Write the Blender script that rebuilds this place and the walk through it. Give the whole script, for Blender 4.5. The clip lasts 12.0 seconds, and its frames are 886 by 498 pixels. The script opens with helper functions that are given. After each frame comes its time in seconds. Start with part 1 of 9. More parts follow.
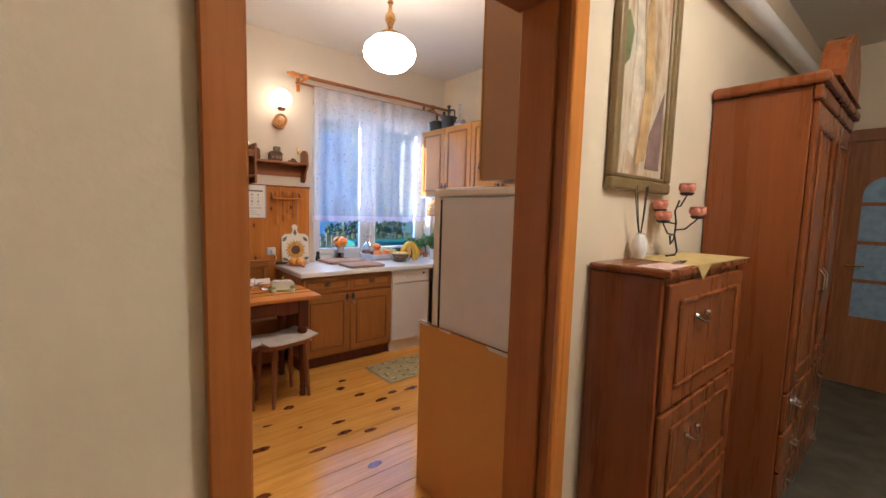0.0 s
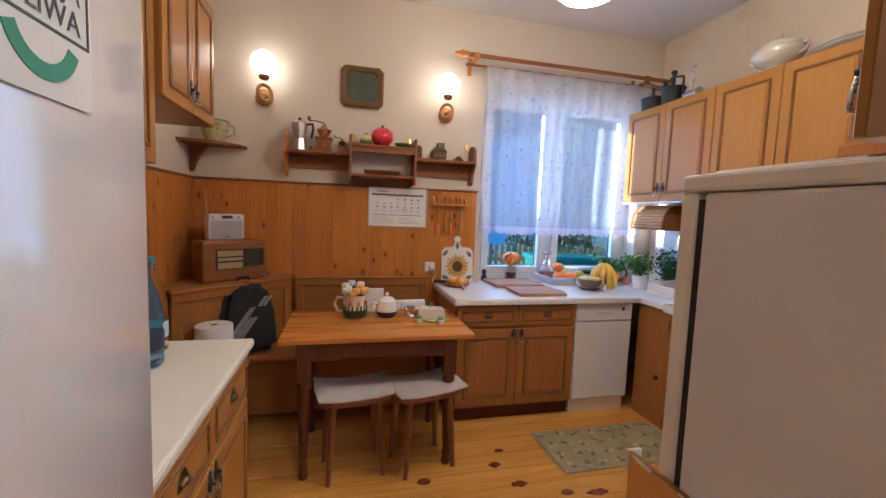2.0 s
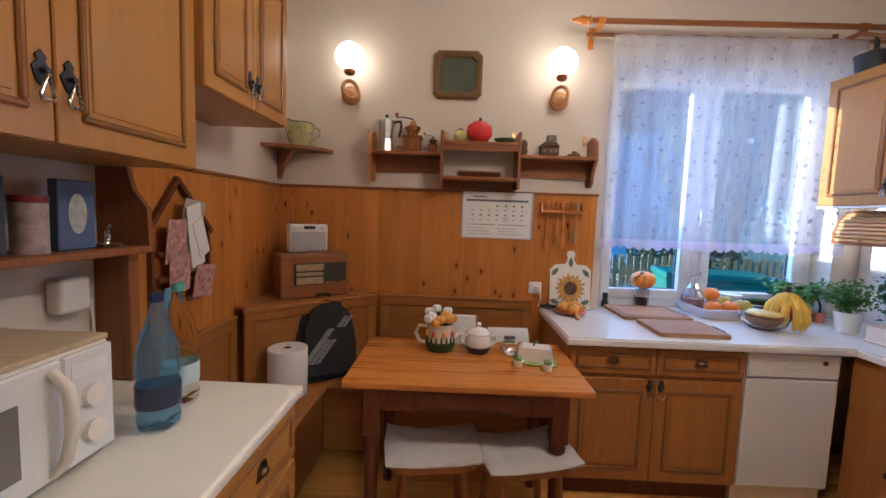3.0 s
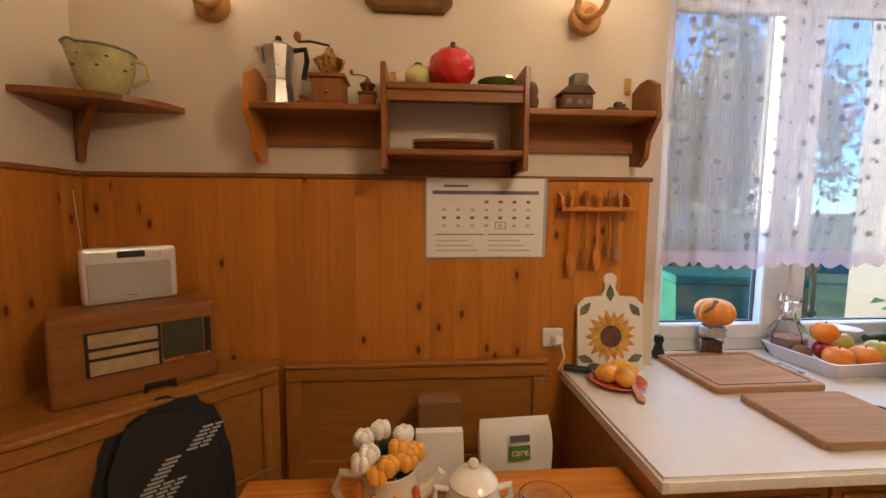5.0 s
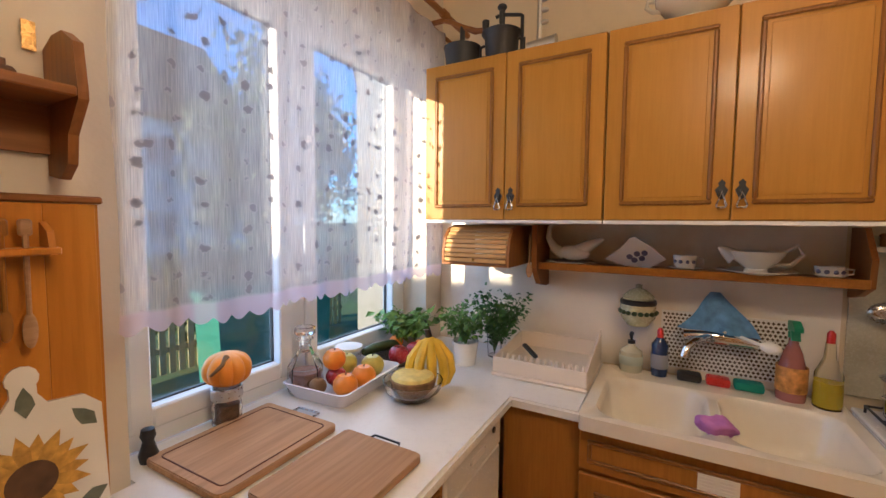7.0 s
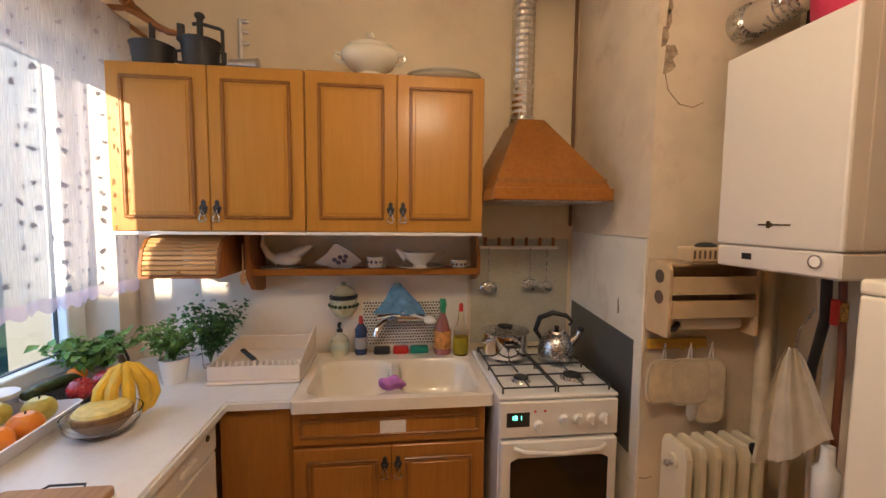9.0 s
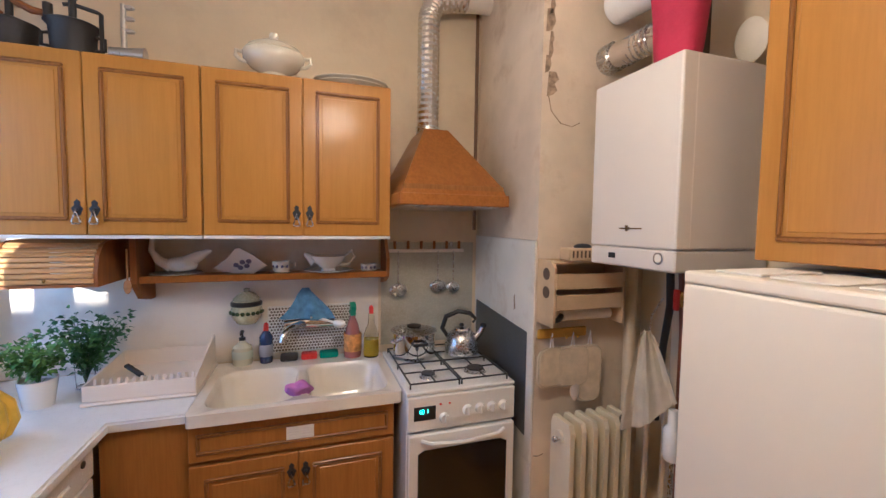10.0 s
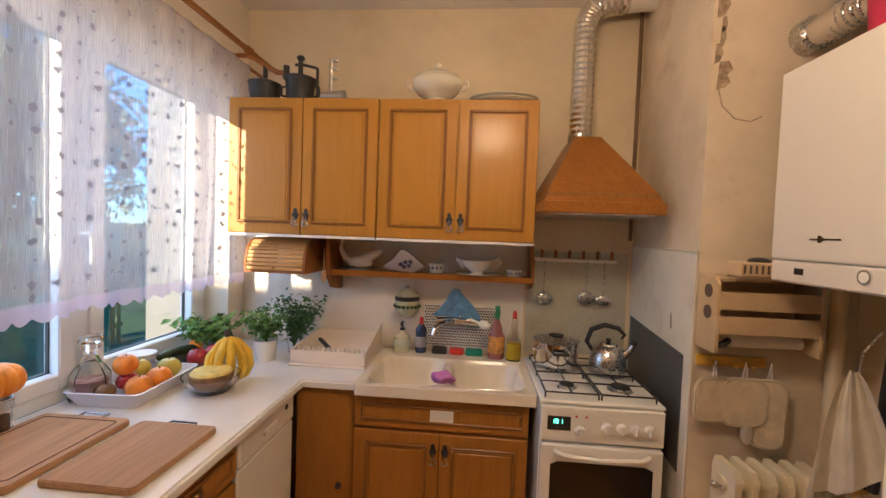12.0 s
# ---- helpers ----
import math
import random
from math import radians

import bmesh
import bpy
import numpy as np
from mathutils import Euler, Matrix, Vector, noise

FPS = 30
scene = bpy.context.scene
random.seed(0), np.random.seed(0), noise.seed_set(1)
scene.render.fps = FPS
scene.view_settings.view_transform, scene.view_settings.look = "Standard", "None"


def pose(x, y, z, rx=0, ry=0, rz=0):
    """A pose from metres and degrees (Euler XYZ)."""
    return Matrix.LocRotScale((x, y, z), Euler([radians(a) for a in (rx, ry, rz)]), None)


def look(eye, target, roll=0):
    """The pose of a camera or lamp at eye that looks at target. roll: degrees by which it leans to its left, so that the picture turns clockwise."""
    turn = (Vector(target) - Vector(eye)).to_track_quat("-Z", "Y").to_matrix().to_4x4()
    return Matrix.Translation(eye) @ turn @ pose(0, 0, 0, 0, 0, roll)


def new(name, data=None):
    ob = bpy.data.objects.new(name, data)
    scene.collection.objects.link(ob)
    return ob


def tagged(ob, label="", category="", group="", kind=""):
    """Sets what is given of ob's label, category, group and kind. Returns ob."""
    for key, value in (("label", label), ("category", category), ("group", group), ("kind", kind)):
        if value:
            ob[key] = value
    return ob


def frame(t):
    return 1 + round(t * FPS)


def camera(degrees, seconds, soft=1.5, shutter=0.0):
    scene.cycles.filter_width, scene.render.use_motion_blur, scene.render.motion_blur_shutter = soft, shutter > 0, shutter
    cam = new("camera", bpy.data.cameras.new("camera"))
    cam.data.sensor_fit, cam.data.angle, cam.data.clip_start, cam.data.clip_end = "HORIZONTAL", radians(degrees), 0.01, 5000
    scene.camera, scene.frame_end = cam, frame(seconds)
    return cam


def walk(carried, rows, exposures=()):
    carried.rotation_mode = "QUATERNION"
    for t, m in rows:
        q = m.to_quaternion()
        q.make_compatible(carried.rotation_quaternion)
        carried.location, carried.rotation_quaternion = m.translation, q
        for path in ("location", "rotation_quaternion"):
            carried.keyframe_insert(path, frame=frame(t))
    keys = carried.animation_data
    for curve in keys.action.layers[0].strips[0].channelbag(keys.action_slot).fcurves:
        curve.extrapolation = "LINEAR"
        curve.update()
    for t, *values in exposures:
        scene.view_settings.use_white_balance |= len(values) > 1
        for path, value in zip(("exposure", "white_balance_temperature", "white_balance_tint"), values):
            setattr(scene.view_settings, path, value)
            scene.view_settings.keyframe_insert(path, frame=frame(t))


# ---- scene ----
cam = camera(95.1, 12.0, soft=1.5)
PATH = [
    (0, (-0.178, 0.118, 1.386), (1.096, 1.649, 1.203), 1.6),
    (0.5, (-0.013, 0.241, 1.408), (1.132, 1.868, 1.205), 1.2),
    (1, (0.111, 0.433, 1.404), (1.082, 2.17, 1.205), 1.6),
    (1.5, (0.242, 0.668, 1.399), (0.975, 2.519, 1.216), 1.9),
    (2, (0.324, 0.903, 1.391), (0.801, 2.838, 1.222), 2.2),
    (2.5, (0.405, 1.149, 1.426), (0.61, 3.131, 1.255), 2.4),
    (3, (0.442, 1.406, 1.422), (0.398, 3.399, 1.256), 2.0),
    (3.2, (0.446, 1.532, 1.428), (0.315, 3.52, 1.263), 1.7),
    (4.8, (0.434, 2.438, 1.474), (0.429, 4.426, 1.26), 0.8),
    (5, (0.457, 2.518, 1.459), (0.598, 4.504, 1.271), 0.3),
    (5.5, (0.507, 2.715, 1.455), (1.14, 4.609, 1.343), -0.7),
    (6, (0.644, 2.83, 1.49), (1.789, 4.466, 1.373), -0.9),
    (6.5, (0.806, 2.866, 1.519), (2.309, 4.18, 1.386), -0.0),
    (7, (0.91, 2.831, 1.534), (2.652, 3.805, 1.406), 0.5),
    (7.5, (0.928, 2.761, 1.572), (2.816, 3.408, 1.438), 0.7),
    (7.7, (0.919, 2.724, 1.602), (2.844, 3.242, 1.444), 0.7),
    (9.3, (0.67, 2.656, 1.617), (2.626, 2.257, 1.496), 0.6),
    (9.5, (0.665, 2.678, 1.594), (2.596, 2.169, 1.49), 0.7),
    (10, (0.615, 2.632, 1.611), (2.509, 2.003, 1.491), 0.8),
    (10.5, (0.575, 2.576, 1.609), (2.5, 2.041, 1.513), 1.5),
    (11, (0.545, 2.543, 1.615), (2.519, 2.236, 1.524), 1.9),
    (11.5, (0.537, 2.534, 1.604), (2.535, 2.481, 1.528), 2.1),
    (12, (0.521, 2.543, 1.582), (2.513, 2.703, 1.507), 2.1),
]
EXPOSURES = [(0.0, 2.62, 4380, 10), (1.5, 2.6, 4180, 10), (2.5, 2.4, 4080, 10), (3.2, 2.4, 4150, 10), (5.0, 2.4, 5250, 10), (7.0, 2.22, 5200, 10), (7.6, 2.22, 5500, 10), (9.5, 2.36, 4850, 10), (10.2, 2.62, 4200, 10), (10.6, 2.6, 4150, 10), (11.5, 2.36, 4500, 10), (12.0, 2.34, 5250, 10)]
walk(cam, [(t, look(eye, target, roll)) for t, eye, target, roll in PATH], EXPOSURES)

# ---- light ----
world = bpy.data.worlds.new("world")
scene.world = world
world.use_nodes = True
sky = world.node_tree.nodes.new("ShaderNodeTexSky")
sky.sky_type, sky.sun_disc = "NISHITA", False
sky.sun_elevation, sky.sun_rotation = radians(10.5), radians(-66)
sky.air_density, sky.dust_density, sky.ozone_density = 1.0, 0.1, 6.0
back = world.node_tree.nodes["Background"]
world.node_tree.links.new(sky.outputs[0], back.inputs[0])
back.inputs[1].default_value = 0.11
sun_data = bpy.data.lights.new("sun", "SUN")
sun_data.energy, sun_data.angle, sun_data.color = 3.8, radians(0.6), (1.0, 0.74, 0.44)
sun = new("sun", sun_data)
sun.matrix_world = look((0, 0, 0), (1.0, -0.44, -0.20))
sky_data = bpy.data.lights.new("sky_light", "AREA")  # the sky's light in the window's opening
sky_data.shape, sky_data.size, sky_data.size_y, sky_data.energy, sky_data.color = "RECTANGLE", 1.28, 1.40, 1.8, (0.88, 0.94, 1.0)
sky_light = new("sky_light", sky_data)
sky_light.matrix_world = look((2.13, 4.17, 1.63), (2.13, 3.0, 1.40))
LAMP_GLOBE, LAMP_SCONCE, LAMP_HALL = 10.6, 1.6, 22.0


# ---- materials ----
def nodes_of(name):
    m = bpy.data.materials.new(name)
    m.use_nodes = True
    nt = m.node_tree
    return m, nt, nt.nodes["Principled BSDF"]


def node(nt, kind, **inputs):
    n = nt.nodes.new(kind)
    for k, v in inputs.items():
        n.inputs[k.replace("_", " ")].default_value = v
    return n


def ramp(nt, fac, stops):
    r = nt.nodes.new("ShaderNodeValToRGB")
    while len(r.color_ramp.elements) < len(stops):
        r.color_ramp.elements.new(0.5)
    for e, (p, c) in zip(r.color_ramp.elements, stops):
        e.position, e.color = p, (c, c, c, 1) if isinstance(c, float) else (*c, 1)
    nt.links.new(fac, r.inputs[0])
    return r.outputs[0]


def mixed(nt, fac, a, b, how="MIX"):
    m = nt.nodes.new("ShaderNodeMix")
    m.data_type, m.blend_type = "RGBA", how
    for slot, v in ((0, fac), (6, a), (7, b)):
        if hasattr(v, "links"):
            nt.links.new(v, m.inputs[slot])
        else:
            m.inputs[slot].default_value = v if slot == 0 else (*v, 1)
    return m.outputs[2]


def coords(nt, scale=(1, 1, 1), shuffle=True):
    """Object coordinates, shifted at random from piece to piece."""
    tc = nt.nodes.new("ShaderNodeTexCoord")
    mp = nt.nodes.new("ShaderNodeMapping")
    mp.inputs["Scale"].default_value = scale
    if shuffle:
        info = nt.nodes.new("ShaderNodeObjectInfo")
        mul = nt.nodes.new("ShaderNodeVectorMath")
        mul.operation = "SCALE"
        mul.inputs[0].default_value = (37.0, 23.0, 51.0)
        nt.links.new(info.outputs["Random"], mul.inputs["Scale"])
        nt.links.new(mul.outputs[0], mp.inputs["Location"])
    nt.links.new(tc.outputs["Object"], mp.inputs["Vector"])
    return mp.outputs[0]


def noise_of(nt, vec, scale, detail=4.0, rough=0.55):
    n = node(nt, "ShaderNodeTexNoise", Scale=scale, Detail=detail, Roughness=rough)
    nt.links.new(vec, n.inputs["Vector"])
    return n.outputs["Fac"]


def bumped(nt, bsdf, height, strength, distance=0.002):
    b = node(nt, "ShaderNodeBump", Strength=strength, Distance=distance)
    nt.links.new(height, b.inputs["Height"])
    nt.links.new(b.outputs[0], bsdf.inputs["Normal"])


def shade(c, k):
    return tuple(min(1.0, v * k) for v in c)


def paint(name, c, rough=0.5, metal=0.0, var=0.10, scale=4.0, bump=0.15, fine=120.0, coat=0.0, shuffle=True, dirt=None):
    m, nt, b = nodes_of(name)
    v = coords(nt, shuffle=shuffle)
    big, small = noise_of(nt, v, scale), noise_of(nt, v, fine, 3.0)
    col = mixed(nt, ramp(nt, big, [(0.3, 0.0), (0.7, 1.0)]), shade(c, 1 - var), shade(c, 1 + var * 0.6))
    if dirt:
        spots = ramp(nt, noise_of(nt, v, dirt[1], 6.0, 0.65), [(0.52, 0.0), (0.72, dirt[2])])
        col = mixed(nt, spots, col, dirt[0])
    nt.links.new(col, b.inputs["Base Color"])
    rr = ramp(nt, small, [(0.3, max(0.02, rough - 0.06)), (0.7, min(1.0, rough + 0.08))])
    nt.links.new(rr, b.inputs["Roughness"])
    b.inputs["Metallic"].default_value = metal
    b.inputs["Coat Weight"].default_value = coat
    b.inputs["Coat Roughness"].default_value = 0.12
    if bump:
        bumped(nt, b, small, bump)
    return m


def wood(name, dark, light, grain="Z", rough=0.4, coat=0.2, fine=26.0, knots=0.0, knot_scale=5.0, knot_colour=(0.09, 0.03, 0.01), piece=0.12, soft=1.0):
    """Wood with grain along one axis, knots, and a shade of its own for each piece."""
    m, nt, b = nodes_of(name)
    st = {"X": (0.06, 1, 1), "Y": (1, 0.06, 1), "Z": (1, 1, 0.06)}[grain]
    v = coords(nt, st)
    g1, g2 = noise_of(nt, v, fine, 6.0, 0.6), noise_of(nt, v, fine * 4, 3.0)
    broad = noise_of(nt, v, fine * 0.25, 2.0)
    col = mixed(nt, ramp(nt, g1, [(0.3, 0.0), (0.7, 1.0)]), dark, light)
    col = mixed(nt, ramp(nt, broad, [(0.35, 0.0), (0.75, 0.45 * soft)]), col, shade(dark, 0.75))
    col = mixed(nt, ramp(nt, g2, [(0.42, 0.22 * soft), (0.55, 0.0)]), col, shade(dark, 0.6))
    info = nt.nodes.new("ShaderNodeObjectInfo")
    col = mixed(nt, 1.0, col, ramp(nt, info.outputs["Random"], [(0.0, 1.0 - piece), (1.0, 1.0)]), "MULTIPLY")
    if knots:
        kv = coords(nt, {"X": (0.5, 1, 1), "Y": (1, 0.5, 1), "Z": (1, 1, 0.5)}[grain])
        sx, add, flat = nt.nodes.new("ShaderNodeSeparateXYZ"), nt.nodes.new("ShaderNodeMath"), nt.nodes.new("ShaderNodeCombineXYZ")
        nt.links.new(kv, sx.inputs[0])
        along = "XYZ".index(grain)
        for slot, k in enumerate(k for k in range(3) if k != along):
            nt.links.new(sx.outputs[k], add.inputs[slot])
        nt.links.new(sx.outputs[along], flat.inputs[0]), nt.links.new(add.outputs[0], flat.inputs[1])
        vor = node(nt, "ShaderNodeTexVoronoi", Scale=knot_scale, Randomness=1.0)
        vor.voronoi_dimensions = "2D"
        nt.links.new(flat.outputs[0], vor.inputs["Vector"])
        core = ramp(nt, vor.outputs["Distance"], [(0.0, knots), (0.045, knots * 0.85), (0.065, knots * 0.22), (0.20, 0.0)])
        pick = nt.nodes.new("ShaderNodeSeparateColor")
        nt.links.new(vor.outputs["Color"], pick.inputs[0])
        some = ramp(nt, pick.outputs[0], [(0.34, 0.0), (0.38, 1.0)])
        kf = nt.nodes.new("ShaderNodeMath")
        kf.operation = "MULTIPLY"
        nt.links.new(core, kf.inputs[0]), nt.links.new(some, kf.inputs[1])
        col = mixed(nt, kf.outputs[0], col, knot_colour)
    nt.links.new(col, b.inputs["Base Color"])
    nt.links.new(ramp(nt, g1, [(0.2, rough - 0.05), (0.8, rough + 0.1)]), b.inputs["Roughness"])
    b.inputs["Coat Weight"].default_value, b.inputs["Coat Roughness"].default_value = coat * 0.6, 0.15
    b.inputs["Specular IOR Level"].default_value = 0.22
    bumped(nt, b, g2, 0.12, 0.001)
    return m


def glass(name, c=(1, 1, 1), rough=0.0, ior=1.45):
    m, nt, b = nodes_of(name)
    b.inputs["Base Color"].default_value = (*c, 1)
    b.inputs["Transmission Weight"].default_value = 1.0
    b.inputs["Roughness"].default_value = rough
    b.inputs["IOR"].default_value = ior
    return m


def glow(name, c, strength):
    m, nt, b = nodes_of(name)
    b.inputs["Base Color"].default_value = (0.9, 0.88, 0.82, 1)
    b.inputs["Emission Color"].default_value = (*c, 1)
    b.inputs["Emission Strength"].default_value = strength
    return m


def window_pane(name):
    """Clear pane: mostly see-through with a weak mirror coat."""
    m, nt, b = nodes_of(name)
    b.inputs["Base Color"].default_value = (1, 1, 1, 1)
    b.inputs["Roughness"].default_value = 0.02
    t = nt.nodes.new("ShaderNodeBsdfTransparent")
    t.inputs[0].default_value = (0.93, 0.96, 0.95, 1)
    g = nt.nodes.new("ShaderNodeBsdfGlossy")
    g.inputs["Roughness"].default_value = 0.02
    mx = nt.nodes.new("ShaderNodeMixShader")
    mx.inputs[0].default_value = 0.05
    nt.links.new(t.outputs[0], mx.inputs[1]), nt.links.new(g.outputs[0], mx.inputs[2])
    nt.links.new(mx.outputs[0], nt.nodes["Material Output"].inputs[0])
    return m


def lace(name):
    """Sheer voile with woven sprigs."""
    m, nt, b = nodes_of(name)
    v = coords(nt, (1, 0.0, 1), shuffle=False)
    vor = node(nt, "ShaderNodeTexVoronoi", Scale=15.0, Randomness=0.45)
    warp = nt.nodes.new("ShaderNodeVectorMath")
    warp.operation = "ADD"
    ns = node(nt, "ShaderNodeTexNoise", Scale=45.0, Detail=2.0)
    nt.links.new(v, ns.inputs["Vector"])
    sc = nt.nodes.new("ShaderNodeVectorMath")
    sc.operation = "SCALE"
    sc.inputs["Scale"].default_value = 0.035
    nt.links.new(ns.outputs["Color"], sc.inputs[0])
    nt.links.new(v, warp.inputs[0]), nt.links.new(sc.outputs[0], warp.inputs[1])
    nt.links.new(warp.outputs[0], vor.inputs["Vector"])
    sprig = ramp(nt, vor.outputs["Distance"], [(0.0, 1.0), (0.15, 1.0), (0.23, 0.0)])
    weave = noise_of(nt, coords(nt, (60, 0, 2), shuffle=False), 6.0, 3.0)
    hem = nt.nodes.new("ShaderNodeSeparateXYZ")
    tc = nt.nodes.new("ShaderNodeTexCoord")
    nt.links.new(tc.outputs["Object"], hem.inputs[0])
    low = ramp(nt, hem.outputs[2], [(0.0, 1.0), (0.055, 1.0), (0.065, 0.0)])
    dens = mixed(nt, sprig, ramp(nt, weave, [(0.3, 0.34), (0.7, 0.54)]), (0.95, 0.95, 0.95))
    dens = mixed(nt, low, dens, (0.72, 0.72, 0.72))
    b.inputs["Base Color"].default_value = (0.88, 0.88, 0.90, 1)
    tr = nt.nodes.new("ShaderNodeBsdfTransparent")
    tl = nt.nodes.new("ShaderNodeBsdfTranslucent")
    df = nt.nodes.new("ShaderNodeBsdfDiffuse")
    c = mixed(nt, low, mixed(nt, sprig, (0.66, 0.67, 0.72), (0.14, 0.14, 0.17)), (0.66, 0.56, 0.68))
    nt.links.new(c, tl.inputs[0])
    nt.links.new(mixed(nt, low, mixed(nt, sprig, (0.84, 0.85, 0.90), (0.37, 0.36, 0.41)), (0.78, 0.68, 0.80)), df.inputs[0])
    cloth, mx = nt.nodes.new("ShaderNodeMixShader"), nt.nodes.new("ShaderNodeMixShader")
    cloth.inputs[0].default_value = 0.45
    nt.links.new(df.outputs[0], cloth.inputs[1]), nt.links.new(tl.outputs[0], cloth.inputs[2])
    nt.links.new(dens, mx.inputs[0])
    nt.links.new(tr.outputs[0], mx.inputs[1]), nt.links.new(cloth.outputs[0], mx.inputs[2])
    nt.links.new(mx.outputs[0], nt.nodes["Material Output"].inputs[0])
    return m


PLASTER = paint("plaster", (0.69, 0.61, 0.49), 0.85, var=0.06, scale=1.3, bump=0.35, fine=60, shuffle=False)
PLASTER_EAST = paint("cream plaster", (0.72, 0.61, 0.42), 0.8, var=0.10, scale=1.6, bump=0.35, fine=40, shuffle=False, dirt=((0.50, 0.37, 0.23), 2.2, 0.35))
PLASTER_OLD = paint("old plaster", (0.69, 0.585, 0.44), 0.8, var=0.20, scale=2.2, bump=0.45, fine=40, shuffle=False, dirt=((0.44, 0.31, 0.18), 3.2, 0.8))
CEILING = paint("ceiling paint", (0.72, 0.68, 0.62), 0.9, var=0.05, scale=1.0, bump=0.3, fine=70, shuffle=False)
HALL_WALL = paint("hall plaster", (0.72, 0.61, 0.42), 0.85, var=0.06, scale=1.2, bump=0.35, fine=60, shuffle=False)
WHITE_TRIM = paint("white gloss paint", (0.82, 0.81, 0.78), 0.3, var=0.04, bump=0.08)
PVC = paint("white window plastic", (0.80, 0.81, 0.82), 0.35, var=0.03, bump=0.03)
PANEL_PINE = wood("varnished pine board", (0.50, 0.185, 0.013), (0.63, 0.26, 0.022), "Z", 0.33, 0.35, 16.0, 1.0, 6.6, (0.11, 0.025, 0.006), 0.12, soft=0.6)
FLOOR_PINE = wood("lacquered pine plank", (0.72, 0.345, 0.036), (0.88, 0.49, 0.065), "X", 0.14, 0.6, 12.0, 0.0, 3.0, piece=0.16)
KNOT = paint("floor knot", (0.17, 0.045, 0.012), 0.2, var=0.5, scale=30, coat=0.6, bump=0.05)
OAK = wood("oak veneer", (0.43, 0.206, 0.027), (0.48, 0.236, 0.034), "Z", 0.34, 0.25, 30.0, piece=0.05, soft=0.25)
# darker oak for the base units at the window and the sink
OAK_LOW = wood("darker oak veneer", (0.36, 0.150, 0.022), (0.44, 0.192, 0.030), "Z", 0.36, 0.2, 30.0, piece=0.06, soft=0.6)
OAK_EDGE = wood("oak moulding", (0.25, 0.108, 0.022), (0.32, 0.145, 0.030), "Z", 0.36, 0.2, 30.0, piece=0.04)
TABLE_WOOD = wood("table pine", (0.48, 0.175, 0.013), (0.63, 0.255, 0.024), "X", 0.26, 0.4, 14.0, 0.7, 3.6, (0.20, 0.05, 0.01), 0.10)
DARK_LEG = wood("dark stained leg", (0.115, 0.035, 0.012), (0.17, 0.055, 0.018), "Z", 0.4, 0.2, 30.0)
STOOL_WOOD = wood("stool beech", (0.27, 0.105, 0.03), (0.36, 0.15, 0.045), "Z", 0.4, 0.2, 30.0)
SHELF_WOOD = wood("brown shelf wood", (0.25, 0.096, 0.023), (0.36, 0.145, 0.036), "X", 0.4, 0.2, 20.0, 0.5, 4.0)
SHELF_WOOD_Z = wood("brown shelf side wood", (0.26, 0.10, 0.024), (0.37, 0.15, 0.037), "Z", 0.4, 0.2, 20.0)
BENCH_WOOD = wood("bench oak", (0.35, 0.145, 0.020), (0.45, 0.195, 0.032), "X", 0.38, 0.25, 22.0)
BENCH_WOOD_Z = wood("bench oak upright", (0.35, 0.145, 0.020), (0.45, 0.195, 0.032), "Z", 0.38, 0.25, 22.0)
DOOR_WOOD = wood("reddish door varnish", (0.35, 0.115, 0.014), (0.42, 0.150, 0.020), "Z", 0.3, 0.3, 24.0, piece=0.04, soft=0.4)
# orange wood; on door frame, wall shelf and curtain rod it colours the lit side
ARCH_WOOD = wood("orange wood and lit-side varnish", (0.54, 0.205, 0.020), (0.63, 0.25, 0.028), "Z", 0.28, 0.35, 24.0, piece=0.04, soft=0.5)
CHERRY = wood("cherry furniture", (0.20, 0.057, 0.009), (0.255, 0.078, 0.012), "Z", 0.26, 0.4, 18.0, piece=0.05, soft=0.35)
BOARD_WOOD = wood("cutting board beech", (0.43, 0.245, 0.115), (0.56, 0.34, 0.175), "X", 0.55, 0.0, 18.0, 0.35, 6.0, (0.2, 0.09, 0.05))
WORKTOP = paint("white laminate", (0.74, 0.72, 0.68), 0.32, var=0.04, scale=6, bump=0.05, fine=300, dirt=((0.55, 0.50, 0.44), 40.0, 0.25))
WHITE_METAL = paint("white enamel", (0.80, 0.79, 0.76), 0.22, var=0.03, bump=0.03, coat=0.4)
CREAM_METAL = paint("cream enamel", (0.82, 0.76, 0.65), 0.34, var=0.04, scale=1.5, bump=0.0, fine=8, coat=0.2)
FRIDGE_SIDE = paint("grey fridge side", (0.74, 0.70, 0.65), 0.5, var=0.05, bump=0.12, fine=260)
GLOSS_FRIDGE = paint("glossy fridge door", (0.80, 0.79, 0.77), 0.10, var=0.02, bump=0.0, coat=1.0)
BROWN_BOARD = paint("ochre melamine", (0.60, 0.31, 0.05), 0.45, var=0.06, scale=2.0, bump=0.08)
BROWN_PANEL = paint("brown melamine", (0.45, 0.265, 0.115), 0.5, var=0.05, scale=2.0, bump=0.06)
CERAMIC = paint("white ceramic", (0.82, 0.79, 0.72), 0.12, var=0.03, bump=0.0, coat=0.5)
CREAM_CERAMIC = paint("cream ceramic sink", (0.80, 0.74, 0.62), 0.15, var=0.05, bump=0.0, coat=0.5, dirt=((0.62, 0.50, 0.33), 5.0, 0.35))
BLACK = paint("black plastic", (0.018, 0.018, 0.02), 0.4, var=0.2)
IRON = paint("cast iron", (0.028, 0.028, 0.03), 0.5, var=0.25, bump=0.3)
